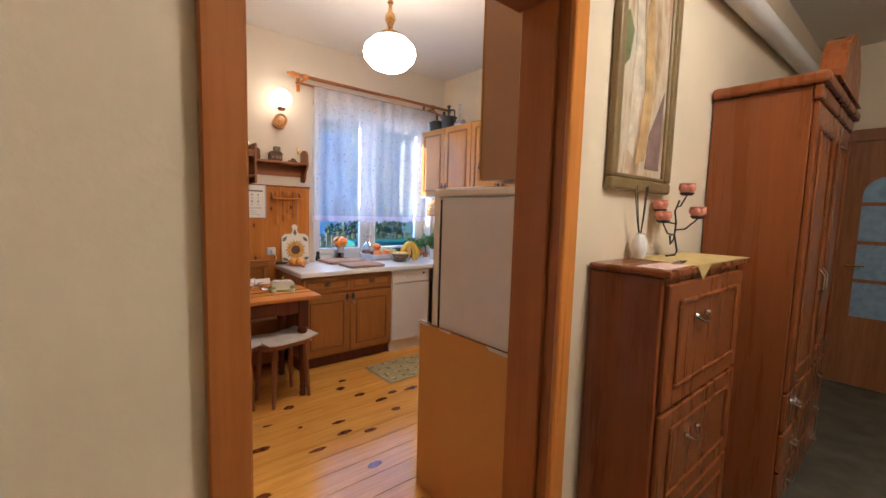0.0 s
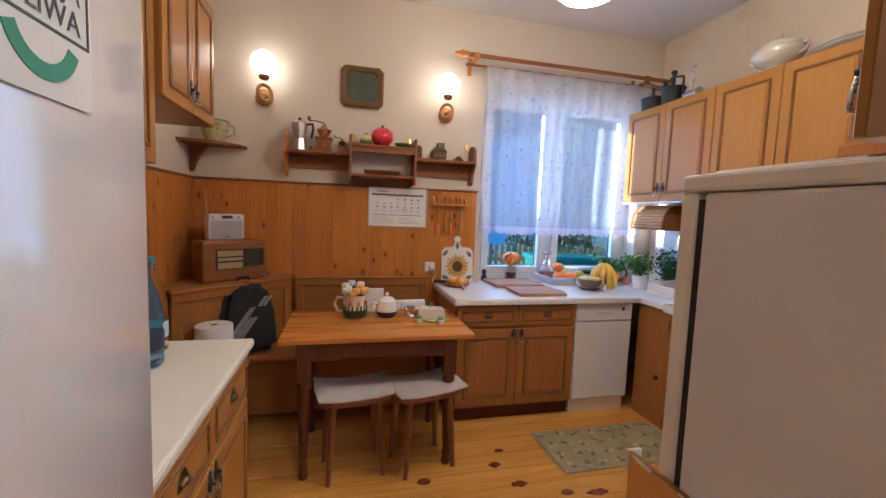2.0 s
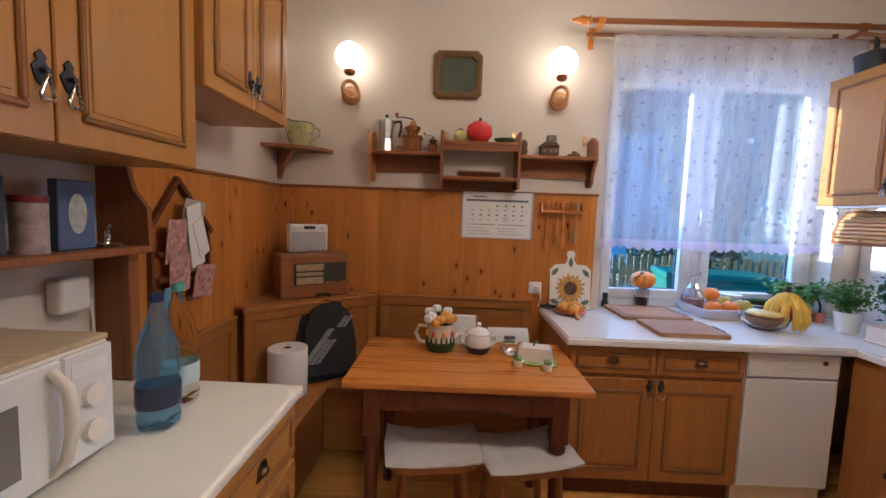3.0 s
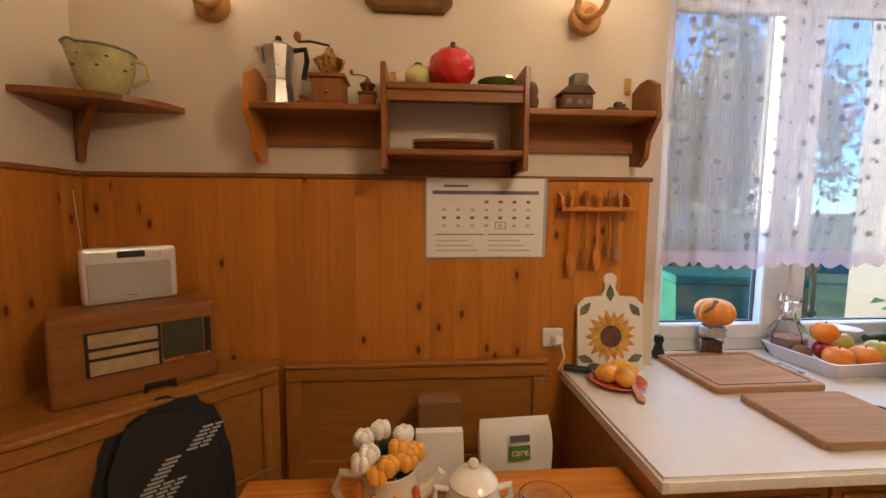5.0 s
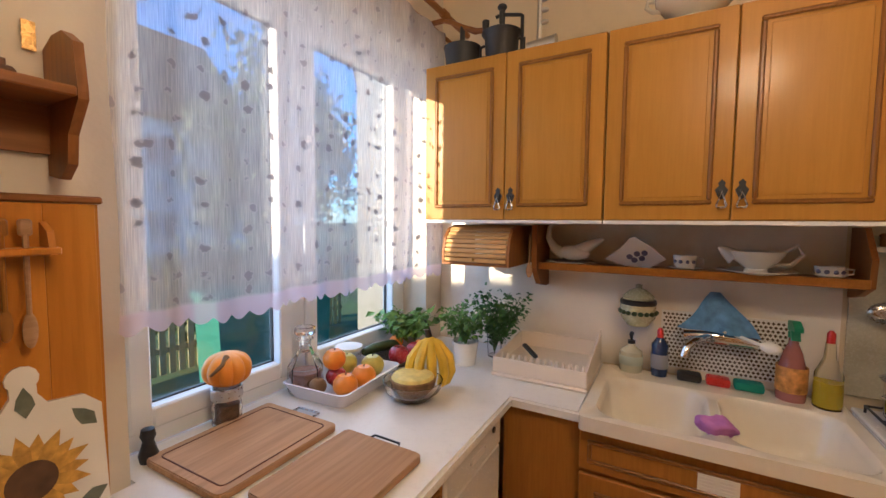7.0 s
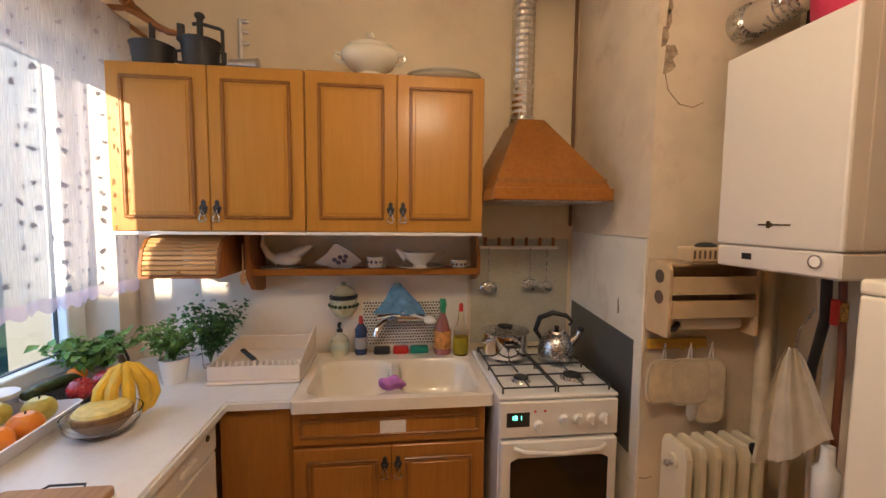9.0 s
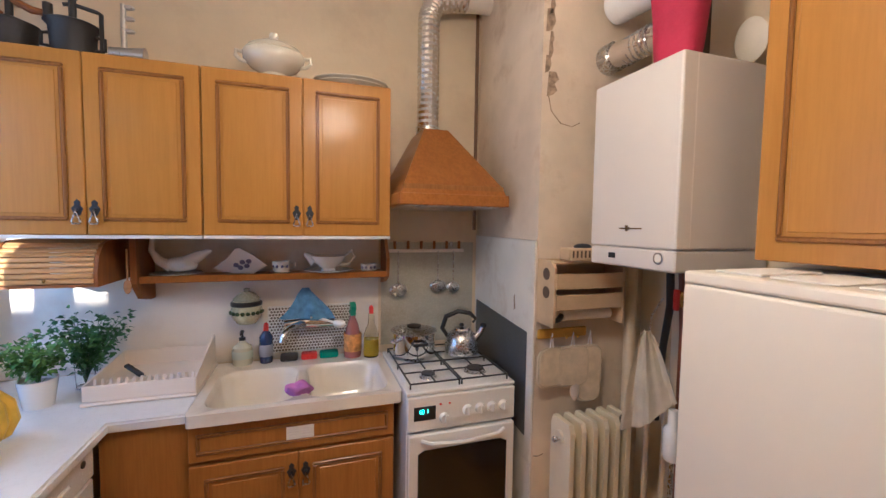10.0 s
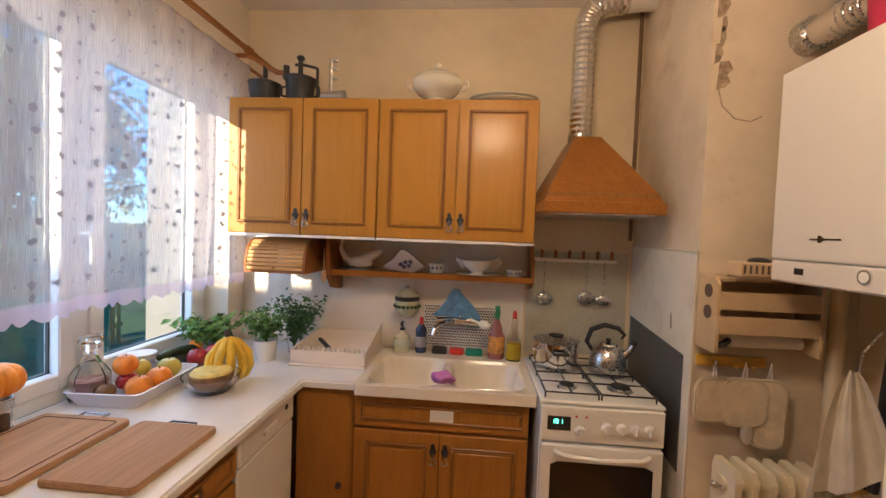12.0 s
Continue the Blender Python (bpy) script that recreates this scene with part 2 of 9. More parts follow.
STEEL = paint("brushed steel", (0.55, 0.54, 0.52), 0.27, 1.0, var=0.08, bump=0.0)
CHROME = paint("chrome", (0.75, 0.75, 0.76), 0.07, 1.0, var=0.03, bump=0.0)
FOIL = paint("aluminium duct foil", (0.72, 0.71, 0.68), 0.22, 1.0, var=0.06, bump=0.25, fine=50)
BRASS = paint("brass", (0.62, 0.40, 0.13), 0.25, 1.0, var=0.12, bump=0.05)
OLD_BRASS = paint("aged brass", (0.20, 0.13, 0.06), 0.32, 1.0, var=0.25, bump=0.1)
DROP_METAL = paint("worn nickel", (0.46, 0.42, 0.36), 0.25, 1.0, var=0.2, bump=0.05)
GREY_PLATE = paint("grey sheet metal", (0.16, 0.165, 0.175), 0.4, 0.6, var=0.1, bump=0.05)
COPPER_WOOD = wood("hood wood", (0.29, 0.104, 0.012), (0.37, 0.146, 0.019), "Y", 0.32, 0.3, 18.0)
PANE = window_pane("window pane")
CLEAR = glass("clear glass")
LACE = lace("lace voile")
GLOBE = glow("lit opal globe", (1.0, 0.66, 0.34), LAMP_GLOBE)
SCONCE_GLOBE = glow("lit sconce globe", (1.0, 0.66, 0.33), LAMP_SCONCE)
CARPET = paint("hall carpet", (0.10, 0.085, 0.05), 0.95, var=0.35, scale=7, bump=0.8, fine=300)


# ---- building blocks ----
def box(bm, x0, x1, y0, y1, z0, z1, bevel=0.0, seg=1):
    m = Matrix.LocRotScale(((x0 + x1) / 2, (y0 + y1) / 2, (z0 + z1) / 2), None, (abs(x1 - x0), abs(y1 - y0), abs(z1 - z0)))
    made = bmesh.ops.create_cube(bm, size=1, matrix=m)["verts"]
    if bevel:
        bmesh.ops.bevel(bm, geom=list({e for v in made for e in v.link_edges}), offset=bevel, segments=seg, profile=0.5, affect="EDGES")
    return bm


def B(*a, **k):
    return box(bmesh.new(), *a, **k)


def rod(bm, a, b, r, r2=None, seg=12):
    a, b = Vector(a), Vector(b)
    d = b - a
    m = Matrix.Translation((a + b) / 2) @ d.to_track_quat("Z", "Y").to_matrix().to_4x4()
    bmesh.ops.create_cone(bm, cap_ends=True, segments=seg, radius1=r, radius2=r if r2 is None else r2, depth=d.length, matrix=m)
    return bm


def ball(bm, c, r, sx=1, sy=1, sz=1, u=16, v=10):
    bmesh.ops.create_uvsphere(bm, u_segments=u, v_segments=v, radius=r, matrix=Matrix.LocRotScale(c, None, (sx, sy, sz)))
    return bm


def lathe(bm, prof, c=(0, 0, 0), seg=24, close=True):
    """A turned shape: profile of (radius, height) pairs round the upright through c."""
    rings = []
    for r, z in prof:
        if r < 1e-5:
            rings.append([bm.verts.new((c[0], c[1], c[2] + z))])
        else:
            rings.append([bm.verts.new((c[0] + r * math.cos(2 * math.pi * i / seg), c[1] + r * math.sin(2 * math.pi * i / seg), c[2] + z)) for i in range(seg)])
    for a, b in zip(rings, rings[1:]):
        for i in range(seg):
            j = (i + 1) % seg
            if len(a) == 1 and len(b) > 1:
                bm.faces.new((a[0], b[j], b[i]))
            elif len(b) == 1 and len(a) > 1:
                bm.faces.new((a[i], a[j], b[0]))
            elif len(a) > 1:
                bm.faces.new((a[i], a[j], b[j], b[i]))
    if close:
        for ring in (rings[0], rings[-1]):
            if len(ring) > 2:
                bm.faces.new(ring if ring is rings[-1] else ring[::-1])
    return bm


def tube(bm, pts, r, seg=8, closed=False):
    pts = [Vector(p) for p in pts]
    n = len(pts)
    rings, side = [], None
    for i, p in enumerate(pts):
        a = pts[(i - 1) % n] if closed or i else p
        b = pts[(i + 1) % n] if closed or i < n - 1 else p
        d = (b - a).normalized()
        side = (side if side is not None else d.orthogonal()).copy()
        side = (side - d * side.dot(d)).normalized()
        up = d.cross(side)
        rr = r[i] if isinstance(r, (list, tuple)) else r
        rings.append([bm.verts.new(p + rr * (math.cos(2 * math.pi * k / seg) * side + math.sin(2 * math.pi * k / seg) * up)) for k in range(seg)])
    for i in range(n if closed else n - 1):
        a, b = rings[i], rings[(i + 1) % n]
        for k in range(seg):
            bm.faces.new((a[k], a[(k + 1) % seg], b[(k + 1) % seg], b[k]))
    if not closed:
        bm.faces.new(rings[0][::-1]), bm.faces.new(rings[-1])
    return bm


def prism(bm, pts, z0, z1, plane="XY"):
    """An outline pulled out to a solid. plane XY: along z; XZ: along y; YZ: along x."""
    put = {"XY": lambda a, b, c: (a, b, c), "XZ": lambda a, b, c: (a, c, b), "YZ": lambda a, b, c: (c, a, b)}[plane]
    lo = [bm.verts.new(put(a, b, z0)) for a, b in pts]
    hi = [bm.verts.new(put(a, b, z1)) for a, b in pts]
    n = len(pts)
    bm.faces.new(lo[::-1]), bm.faces.new(hi)
    for i in range(n):
        bm.faces.new((lo[i], lo[(i + 1) % n], hi[(i + 1) % n], hi[i]))
    bmesh.ops.recalc_face_normals(bm, faces=bm.faces[:])
    return bm


def arc(c, r, a0, a1, n):
    return [(c[0] + r * math.cos(radians(a0 + (a1 - a0) * i / n)), c[1] + r * math.sin(radians(a0 + (a1 - a0) * i / n))) for i in range(n + 1)]


PLACE = {}


def mesh_of(name, bm, material, smooth=False):
    bmesh.ops.recalc_face_normals(bm, faces=bm.faces[:])
    me = bpy.data.meshes.new(name)
    bm.to_mesh(me)
    bm.free()
    me.materials.append(material)
    if smooth:
        for p in me.polygons:
            p.use_smooth = True
        me.set_sharp_from_angle(angle=radians(42))
    return me


def thing(name, m, label, category, group=""):
    """A top-level thing: an Empty at its base, at the pose m."""
    ob = new(name)
    ob.empty_display_size = 0.05
    ob.matrix_basis = m
    PLACE[ob.name] = m
    return tagged(ob, label, category, group)


def part(name, bm, material, parent, label="", smooth=False, world=False):
    """A part of a thing, in the thing's own frame, or in the room's with world."""
    if world:
        bm.transform(PLACE[parent.name].inverted())
    ob = new(name, mesh_of(name, bm, material, smooth))
    ob.parent = parent
    PLACE[ob.name] = PLACE[parent.name]
    return tagged(ob, label)


def solo(name, bm, material, label, category, m=None, smooth=False, group=""):
    """A thing of one mesh."""
    ob = new(name, mesh_of(name, bm, material, smooth))
    if m is not None:
        ob.matrix_basis = m
    PLACE[ob.name] = m if m is not None else Matrix.Identity(4)
    return tagged(ob, label, category, group)


def structure(name, bm, material, label=""):
    ob = new(name, mesh_of(name, bm, material))
    PLACE[ob.name] = Matrix.Identity(4)
    return tagged(ob, label, kind="structure")


NORTH, EAST, WEST, SOUTH = 0, -90, 90, 180  # the wall that a thing stands against

# ---- the room ----
XW, XE, YS, YN, ZC = -0.70, 3.03, 1.06, 4.03, 2.95
YH = 0.86  # hall face of the wall with the door
WX0, WX1, WZ0, WZ1 = 1.40, 2.86, 0.85, 2.42  # window opening
DX0, DX1, DZ = -0.025, 0.935, 2.09  # door opening

bm = bmesh.new()
box(bm, XW - 0.25, WX0, YN, YN + 0.24, 0, ZC)
box(bm, WX1, XE + 0.25, YN, YN + 0.24, 0, ZC)
box(bm, WX0, WX1, YN, YN + 0.24, 0, WZ0 - 0.04)
box(bm, WX0, WX1, YN, YN + 0.24, WZ1, ZC)
structure("wall_north", bm, PLASTER, "cream plastered kitchen wall with the window")
structure("wall_east", B(XE, XE + 0.25, YS, YN, 0, ZC), PLASTER_EAST, "faintly stained cream plaster wall behind the sink")
structure("wall_west", B(XW - 0.25, XW, YS, YN, 0, ZC), PLASTER, "cream plastered kitchen wall")
bm = bmesh.new()
box(bm, -1.8, DX0, YH, YS, 0, ZC)
box(bm, DX1, 4.9, YH, YS, 0, ZC)
box(bm, DX0, DX1, YH, YS, DZ, ZC)
structure("wall_south", bm, HALL_WALL, "plastered wall between the hall and the kitchen")
PIER = [(2.20, YS), (XE, YS), (XE, 1.600), (2.20, 1.660)]  # the chimney pier's plan, its cooker side out of square
ALONG = Matrix.Translation((2.20, 1.660, 0)) @ Matrix.Rotation(math.atan2(-0.060, XE - 2.20), 4, "Z") @ Matrix.Translation((-2.20, -1.685, 0))


def on_pier(bm):
    bm.transform(ALONG)
    return bm


structure("wall_pier", prism(bmesh.new(), PIER, 0, ZC), PLASTER_OLD, "chimney pier with cracked, sooty plaster")
structure("ceiling", B(XW - 0.25, XE + 0.25, YS - 0.1, YN + 0.24, ZC, ZC + 0.2), CEILING, "white painted kitchen ceiling")
structure("wall_hall_end", B(4.7, 4.9, -1.2, YH, 0, 2.85), HALL_WALL, "cream wall at the end of the hall")
structure("wall_hall_south", B(-1.8, 4.9, -1.4, -1.2, 0, 2.85), HALL_WALL, "cream hall wall")
structure("wall_hall_west", B(-1.8, -1.6, -1.2, YH, 0, 2.85), HALL_WALL, "cream hall wall")
structure("ceiling_hall", B(-1.8, 4.9, -1.4, YS - 0.1, 2.85, 3.0), CEILING, "white painted hall ceiling")
floor = structure("floor", B(XW - 0.25, XE + 0.25, YS - 0.2, YN + 0.2, -0.2, -0.02), DARK_LEG, "yellow lacquered pine plank floor with dark knots")
structure("floor_hall", B(-1.8, 4.9, -1.4, YS - 0.2, -0.2, 0.0), CARPET, "dark olive hall carpet")

# door frame
frame_1 = tagged(new("door_1"), "reddish-brown varnished wooden door frame", kind="structure")
PLACE[frame_1.name] = Matrix.Identity(4)
for nm, dims, mt in (
    ("jamb", (-0.025, 0.002, YH - 0.002, YS - 0.016, 0, 2.06), DOOR_WOOD), ("stop", (0.002, 0.007, 0.90, YS - 0.018, 0, 2.055), DOOR_WOOD),
    ("jamb", (0.918, 0.935, YH - 0.002, YS - 0.016, 0, 2.06), DOOR_WOOD), ("stop", (0.900, 0.918, 0.902, YS - 0.018, 0, 2.055), DOOR_WOOD),
    ("head", (0.002, 0.918, YH - 0.002, YS - 0.004, 2.06, 2.09), DOOR_WOOD), ("head_stop", (0.007, 0.900, 0.905, YS - 0.008, 2.045, 2.06), DOOR_WOOD),
    # right and top architraves brighter than the left: side light put into the colour
    ("architrave", (-0.064, 0.004, YH - 0.024, YH - 0.003, 0, 2.14), DOOR_WOOD), ("architrave", (0.903, 0.974, YH - 0.024, YH - 0.003, 0, 2.14), ARCH_WOOD),
    ("architrave", (0.004, 0.903, YH - 0.023, YH - 0.003, 2.062, 2.14), ARCH_WOOD),
):
    part(nm, B(*dims, bevel=0.004), mt, frame_1)

# window: outer frame, two sashes, panes
win = tagged(new("window_1"), "white plastic double casement window", kind="structure")
PLACE[win.name] = Matrix.Identity(4)
Y0, Y1 = 4.185, 4.255
bm = bmesh.new()
box(bm, WX0, WX0 + 0.06, Y0, Y1, WZ0, WZ1), box(bm, WX1 - 0.06, WX1, Y0, Y1, WZ0, WZ1)
box(bm, WX0 + 0.06, WX1 - 0.06, Y0, Y1, WZ0, WZ0 + 0.05), box(bm, WX0 + 0.06, WX1 - 0.06, Y0, Y1, WZ1 - 0.06, WZ1)
box(bm, 2.05, 2.12, Y0 + 0.005, Y1, WZ0 + 0.05, WZ1 - 0.06)
part("window_frame", bm, PVC, win)
for sx0, sx1 in ((1.462, 2.048), (2.122, 2.798)):
    bm = bmesh.new()
    for d in ((sx0, sx0 + 0.062, WZ0 + 0.052, WZ1 - 0.062), (sx1 - 0.062, sx1, WZ0 + 0.052, WZ1 - 0.062), (sx0 + 0.062, sx1 - 0.062, WZ0 + 0.052, WZ0 + 0.118), (sx0 + 0.062, sx1 - 0.062, WZ1 - 0.124, WZ1 - 0.062)):
        box(bm, d[0], d[1], Y0 - 0.012, Y1 - 0.01, d[2], d[3], bevel=0.006)
    sash = part("sash", bm, PVC, win)
    bm = bmesh.new()
    for d in ((sx0 + 0.062, sx0 + 0.067, WZ0 + 0.118, WZ1 - 0.124), (sx1 - 0.067, sx1 - 0.062, WZ0 + 0.118, WZ1 - 0.124), (sx0 + 0.067, sx1 - 0.067, WZ0 + 0.118, WZ0 + 0.123), (sx0 + 0.067, sx1 - 0.067, WZ1 - 0.129, WZ1 - 0.124)):
        box(bm, d[0], d[1], 4.2165, 4.2315, d[2], d[3])
    part("gasket", bm, BLACK, sash, "black rubber gasket")
    pane = part("pane", B(sx0 + 0.067, sx1 - 0.067, 4.222, 4.226, WZ0 + 0.123, WZ1 - 0.129), PANE, sash)
    pane.visible_shadow = False
part("handle", rod(rod(bmesh.new(), (2.085, Y0 - 0.045, 1.52), (2.085, Y0 - 0.045, 1.40), 0.010), (2.085, Y0 + 0.01, 1.52), (2.085, Y0 - 0.05, 1.52), 0.012), PVC, win)

# floor planks with knots
PLANK = 0.145
rows = int((YN - (YS - 0.2)) / PLANK) + 1
for i in range(rows):
    y0 = YS - 0.2 + i * PLANK
    part("plank", B(XW, XE, y0 + 0.0012, min(y0 + PLANK - 0.0012, YN), -0.02, 0.0, bevel=0.0015), FLOOR_PINE, floor)
KNOTS = ((0.45, 2.457), (0.94, 2.476), (0.92, 2.34), (1.34, 2.408), (1.46, 2.645), (1.33, 2.59), (1.24, 2.752), (1.06, 2.271), (0.713, 2.264), (1.245, 3.055), (1.17, 2.93), (0.72, 2.56), (0.56, 2.70), (0.30, 2.35), (1.62, 2.62), (1.75, 2.42), (1.55, 2.2), (1.95, 2.55), (2.1, 2.2), (0.35, 2.05), (0.9, 1.95), (1.3, 1.9), (0.75, 2.86), (1.85, 2.05))
for k, (kx, ky) in enumerate(KNOTS):
    bm = bmesh.new()
    ra, rb = random.uniform(0.028, 0.062), random.uniform(0.016, 0.026)
    pts = [(kx + ra * (1 + random.uniform(-0.2, 0.25)) * math.cos(a), ky + rb * (1 + random.uniform(-0.2, 0.2)) * math.sin(a)) for a in (2 * math.pi * j / 16 for j in range(16))]
    if k in (12, 13, 11):
        pts = [(kx + (a - kx) * 0.5, ky + (b - ky) * 0.5) for a, b in pts]
    part("knot", prism(bm, pts, 0.0002, 0.0010), KNOT, floor, "dark branch knot")

# pine wainscot boards
west_boards = structure("wainscot_west", B(XW, XW + 0.006, 2.72, YN, 0.45, 1.57), PANEL_PINE, "orange varnished pine wainscot")
north_boards = structure("wainscot_north", B(XW, 1.354, YN - 0.006, YN, 0.0, 1.57), PANEL_PINE, "orange varnished pine wainscot")
x = XW + 0.02
while x < 1.34:
    x1 = min(x + 0.092, 1.352)
    part("board", B(x, x1 - 0.0004, YN - 0.02, YN - 0.006, 0.0, 1.57, bevel=0.001), PANEL_PINE, north_boards)
    x = x1
y = 2.72
while y < YN - 0.03:
    y1 = min(y + 0.092, YN - 0.022)
    part("board", B(XW + 0.006, XW + 0.02, y, y1 - 0.0004, 0.0, 1.57, bevel=0.001), PANEL_PINE, west_boards)
    y = y1
trim = structure("trim", B(XW + 0.02, 1.358, YN - 0.027, YN - 0.0, 1.571, 1.588, bevel=0.004), SHELF_WOOD, "brown capping strip on the wainscot")
structure("trim_west", B(XW, XW + 0.027, 2.72, YN - 0.028, 1.571, 1.588, bevel=0.004), SHELF_WOOD, "brown capping strip on the wainscot")

# ---- fitted kitchen ----
def ring_moulding(bm, x0, x1, z0, z1, w, y0, y1):
    """A raised frame of bevelled strips."""
    for d in ((x0, x1, z0, z0 + w), (x0, x1, z1 - w, z1), (x0, x0 + w, z0 + w, z1 - w), (x1 - w, x1, z0 + w, z1 - w)):
        box(bm, d[0], d[1], y0, y1, d[2], d[3], bevel=w * 0.32)
    return bm


def drop_handle(parent, x, z, y):
    """Dark pierced backplate with a bright drop ring."""
    bm = bmesh.new()
    prism(bm, [(x - 0.010, z + 0.006), (x - 0.019, z + 0.030), (x - 0.008, z + 0.044), (x - 0.011, z + 0.054), (x, z + 0.066), (x + 0.011, z + 0.054), (x + 0.008, z + 0.044), (x + 0.019, z + 0.030), (x + 0.010, z + 0.006), (x, z - 0.004)], y - 0.004, y, "XZ")
    rod(bm, (x, y - 0.002, z + 0.026), (x, y - 0.018, z + 0.026), 0.006)
    h = part("handle", bm, IRON, parent, "black backplate with a bright drop")
    bm = bmesh.new()
    tube(bm, [(x, y - 0.016, z + 0.024), (x - 0.014, y - 0.014, z - 0.022), (x - 0.012, y - 0.014, z - 0.030), (x + 0.012, y - 0.014, z - 0.030), (x + 0.014, y - 0.014, z - 0.022)], 0.0040, 6, True)
    part("drop", bm, DROP_METAL, h)


def cup_handle(parent, x, z, y):
    bm = bmesh.new()
    prism(bm, [(x + a, z + b) for a, b in arc((0, 0.004), 0.028, 0, 180, 8)] + [(x - 0.034, z - 0.014), (x, z - 0.020), (x + 0.034, z - 0.014)], y - 0.003, y, "XZ")
    ball(bm, (x, y - 0.004, z), 0.022, 1.0, 0.7, 0.6, 10, 6)
    part("handle", bm, OLD_BRASS, parent, "aged brass cup pull", True)


def panel_door(parent, x0, x1, z0, z1, material, side=None, edge=0.055, kind="drop", hz=None, name="door"):
    """Cabinet door with a raised moulding; side: where its handle sits."""
    d = part(name, B(x0 + 0.0015, x1 - 0.0015, -0.019, -0.001, z0 + 0.0015, z1 - 0.0015, bevel=0.003), material, parent)
    e = min(edge, (z1 - z0) * 0.2)
    bm = ring_moulding(bmesh.new(), x0 + e, x1 - e, z0 + e, z1 - e, 0.016, -0.026, -0.0185)
    part("moulding", bm, OAK_EDGE, d)
    if x1 - x0 > 0.2 and z1 - z0 > 0.2:
        part("field", B(x0 + e + 0.028, x1 - e - 0.028, -0.0225, -0.0185, z0 + e + 0.028, z1 - e - 0.028, bevel=0.0018), material, d)
    if side:
        hx = {"l": x0 + 0.028, "r": x1 - 0.028, "m": (x0 + x1) / 2}[side]
        (drop_handle if kind == "drop" else cup_handle)(d, hx, hz if hz is not None else z0 + 0.075, -0.019)
    return d


def carcass(parent, w, h, d, material, plinth=0.0, z0=0.0):
    bm = bmesh.new()
    box(bm, 0, w, 0.0, d, z0 + plinth, z0 + h)
    part("body", bm, material, parent)
    if plinth:
        part("plinth", B(0.002, w - 0.002, 0.045, d, z0, z0 + plinth - 0.001), DARK_LEG if material is not WHITE_METAL else WHITE_METAL, parent)


# wall cupboards over the sink
for y_left, w in ((3.872, 0.810), (3.060, 0.812)):
    c = thing("wall_cabinet", pose(2.609, y_left, 1.55, 0, 0, EAST), "honey oak two-door wall cupboard with raised mouldings", "cabinet", "cupboards over the sink")
    carcass(c, w - 0.002, 0.715, XE - 2.609, OAK)
    panel_door(c, 0, w / 2 - 0.001, 0, 0.715, OAK, "r")
    panel_door(c, w / 2, w - 0.002, 0, 0.715, OAK, "l")
    part("bottom_strip", B(0, w - 0.003, -0.018, 0.02, -0.014, -0.001), WHITE_METAL, c, "white strip under the doors")

# wall cupboards over the microwave
c = thing("wall_cabinet", pose(-0.392, 1.78, 1.54, 0, 0, WEST), "honey oak wall cupboard with brass drops", "cabinet", "cupboards by the tall fridge")
carcass(c, 0.905, 0.85, -0.392 - XW, OAK)
panel_door(c, 0, 0.45, 0, 0.85, OAK, "r", hz=0.11)
panel_door(c, 0.452, 0.905, 0, 0.85, OAK, "l", hz=0.11)
c = thing("wall_cabinet", pose(-0.366, 2.69, 1.80, 0, 0, WEST), "small honey oak wall cupboard with two narrow doors", "cabinet", "cupboards by the tall fridge")
carcass(c, 0.625, 0.59, -0.366 - XW, OAK)
panel_door(c, 0, 0.31, 0, 0.59, OAK, "r", edge=0.05)
panel_door(c, 0.312, 0.625, 0, 0.59, OAK, "l", edge=0.05)

# base units under the window
c = thing("base_cabinet", pose(1.035, 3.402, 0, 0, 0, NORTH), "brown oak base unit with two drawers and two doors", "cabinet")
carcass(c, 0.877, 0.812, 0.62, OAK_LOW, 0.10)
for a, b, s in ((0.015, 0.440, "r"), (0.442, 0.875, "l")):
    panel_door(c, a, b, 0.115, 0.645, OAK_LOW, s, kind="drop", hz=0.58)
    panel_door(c, a, b, 0.665, 0.80, OAK_LOW, "m", edge=0.03, kind="cup", hz=0.735, name="drawer_front")

c = thing("dishwasher", pose(1.916, 3.404, 0, 0, 0, NORTH), "white dishwasher under the worktop", "dishwasher")
part("body", B(0, 0.452, 0, 0.6, 0.10, 0.81), WHITE_METAL, c)
part("door", B(0.003, 0.449, -0.022, -0.001, 0.115, 0.675, bevel=0.006), WHITE_METAL, c)
pan = part("control_panel", B(0.003, 0.449, -0.026, -0.001, 0.681, 0.808, bevel=0.008), WHITE_METAL, c)
part("grip", B(0.17, 0.29, -0.032, -0.022, 0.725, 0.748, bevel=0.008), FRIDGE_SIDE, pan, "grey recessed grip")
part("button", rod(bmesh.new(), (0.37, -0.031, 0.765), (0.37, -0.022, 0.765), 0.012), BLACK, pan)
part("kickplate", B(0.004, 0.448, 0.02, 0.05, 0.0, 0.10), CREAM_METAL, c)

# corner filler and sink unit
c = thing("corner_cabinet", pose(2.43, 3.39, 0, 0, 0, EAST), "plain dark brown corner unit beside the dishwasher", "cabinet")
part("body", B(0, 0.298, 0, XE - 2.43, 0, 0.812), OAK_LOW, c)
part("knob", ball(bmesh.new(), (0.22, -0.012, 0.33), 0.016), IRON, c)
c = thing("sink_cabinet", pose(2.405, 3.09, 0, 0, 0, EAST), "honey oak sink unit with a long false drawer and two doors", "cabinet")
bm = bmesh.new()
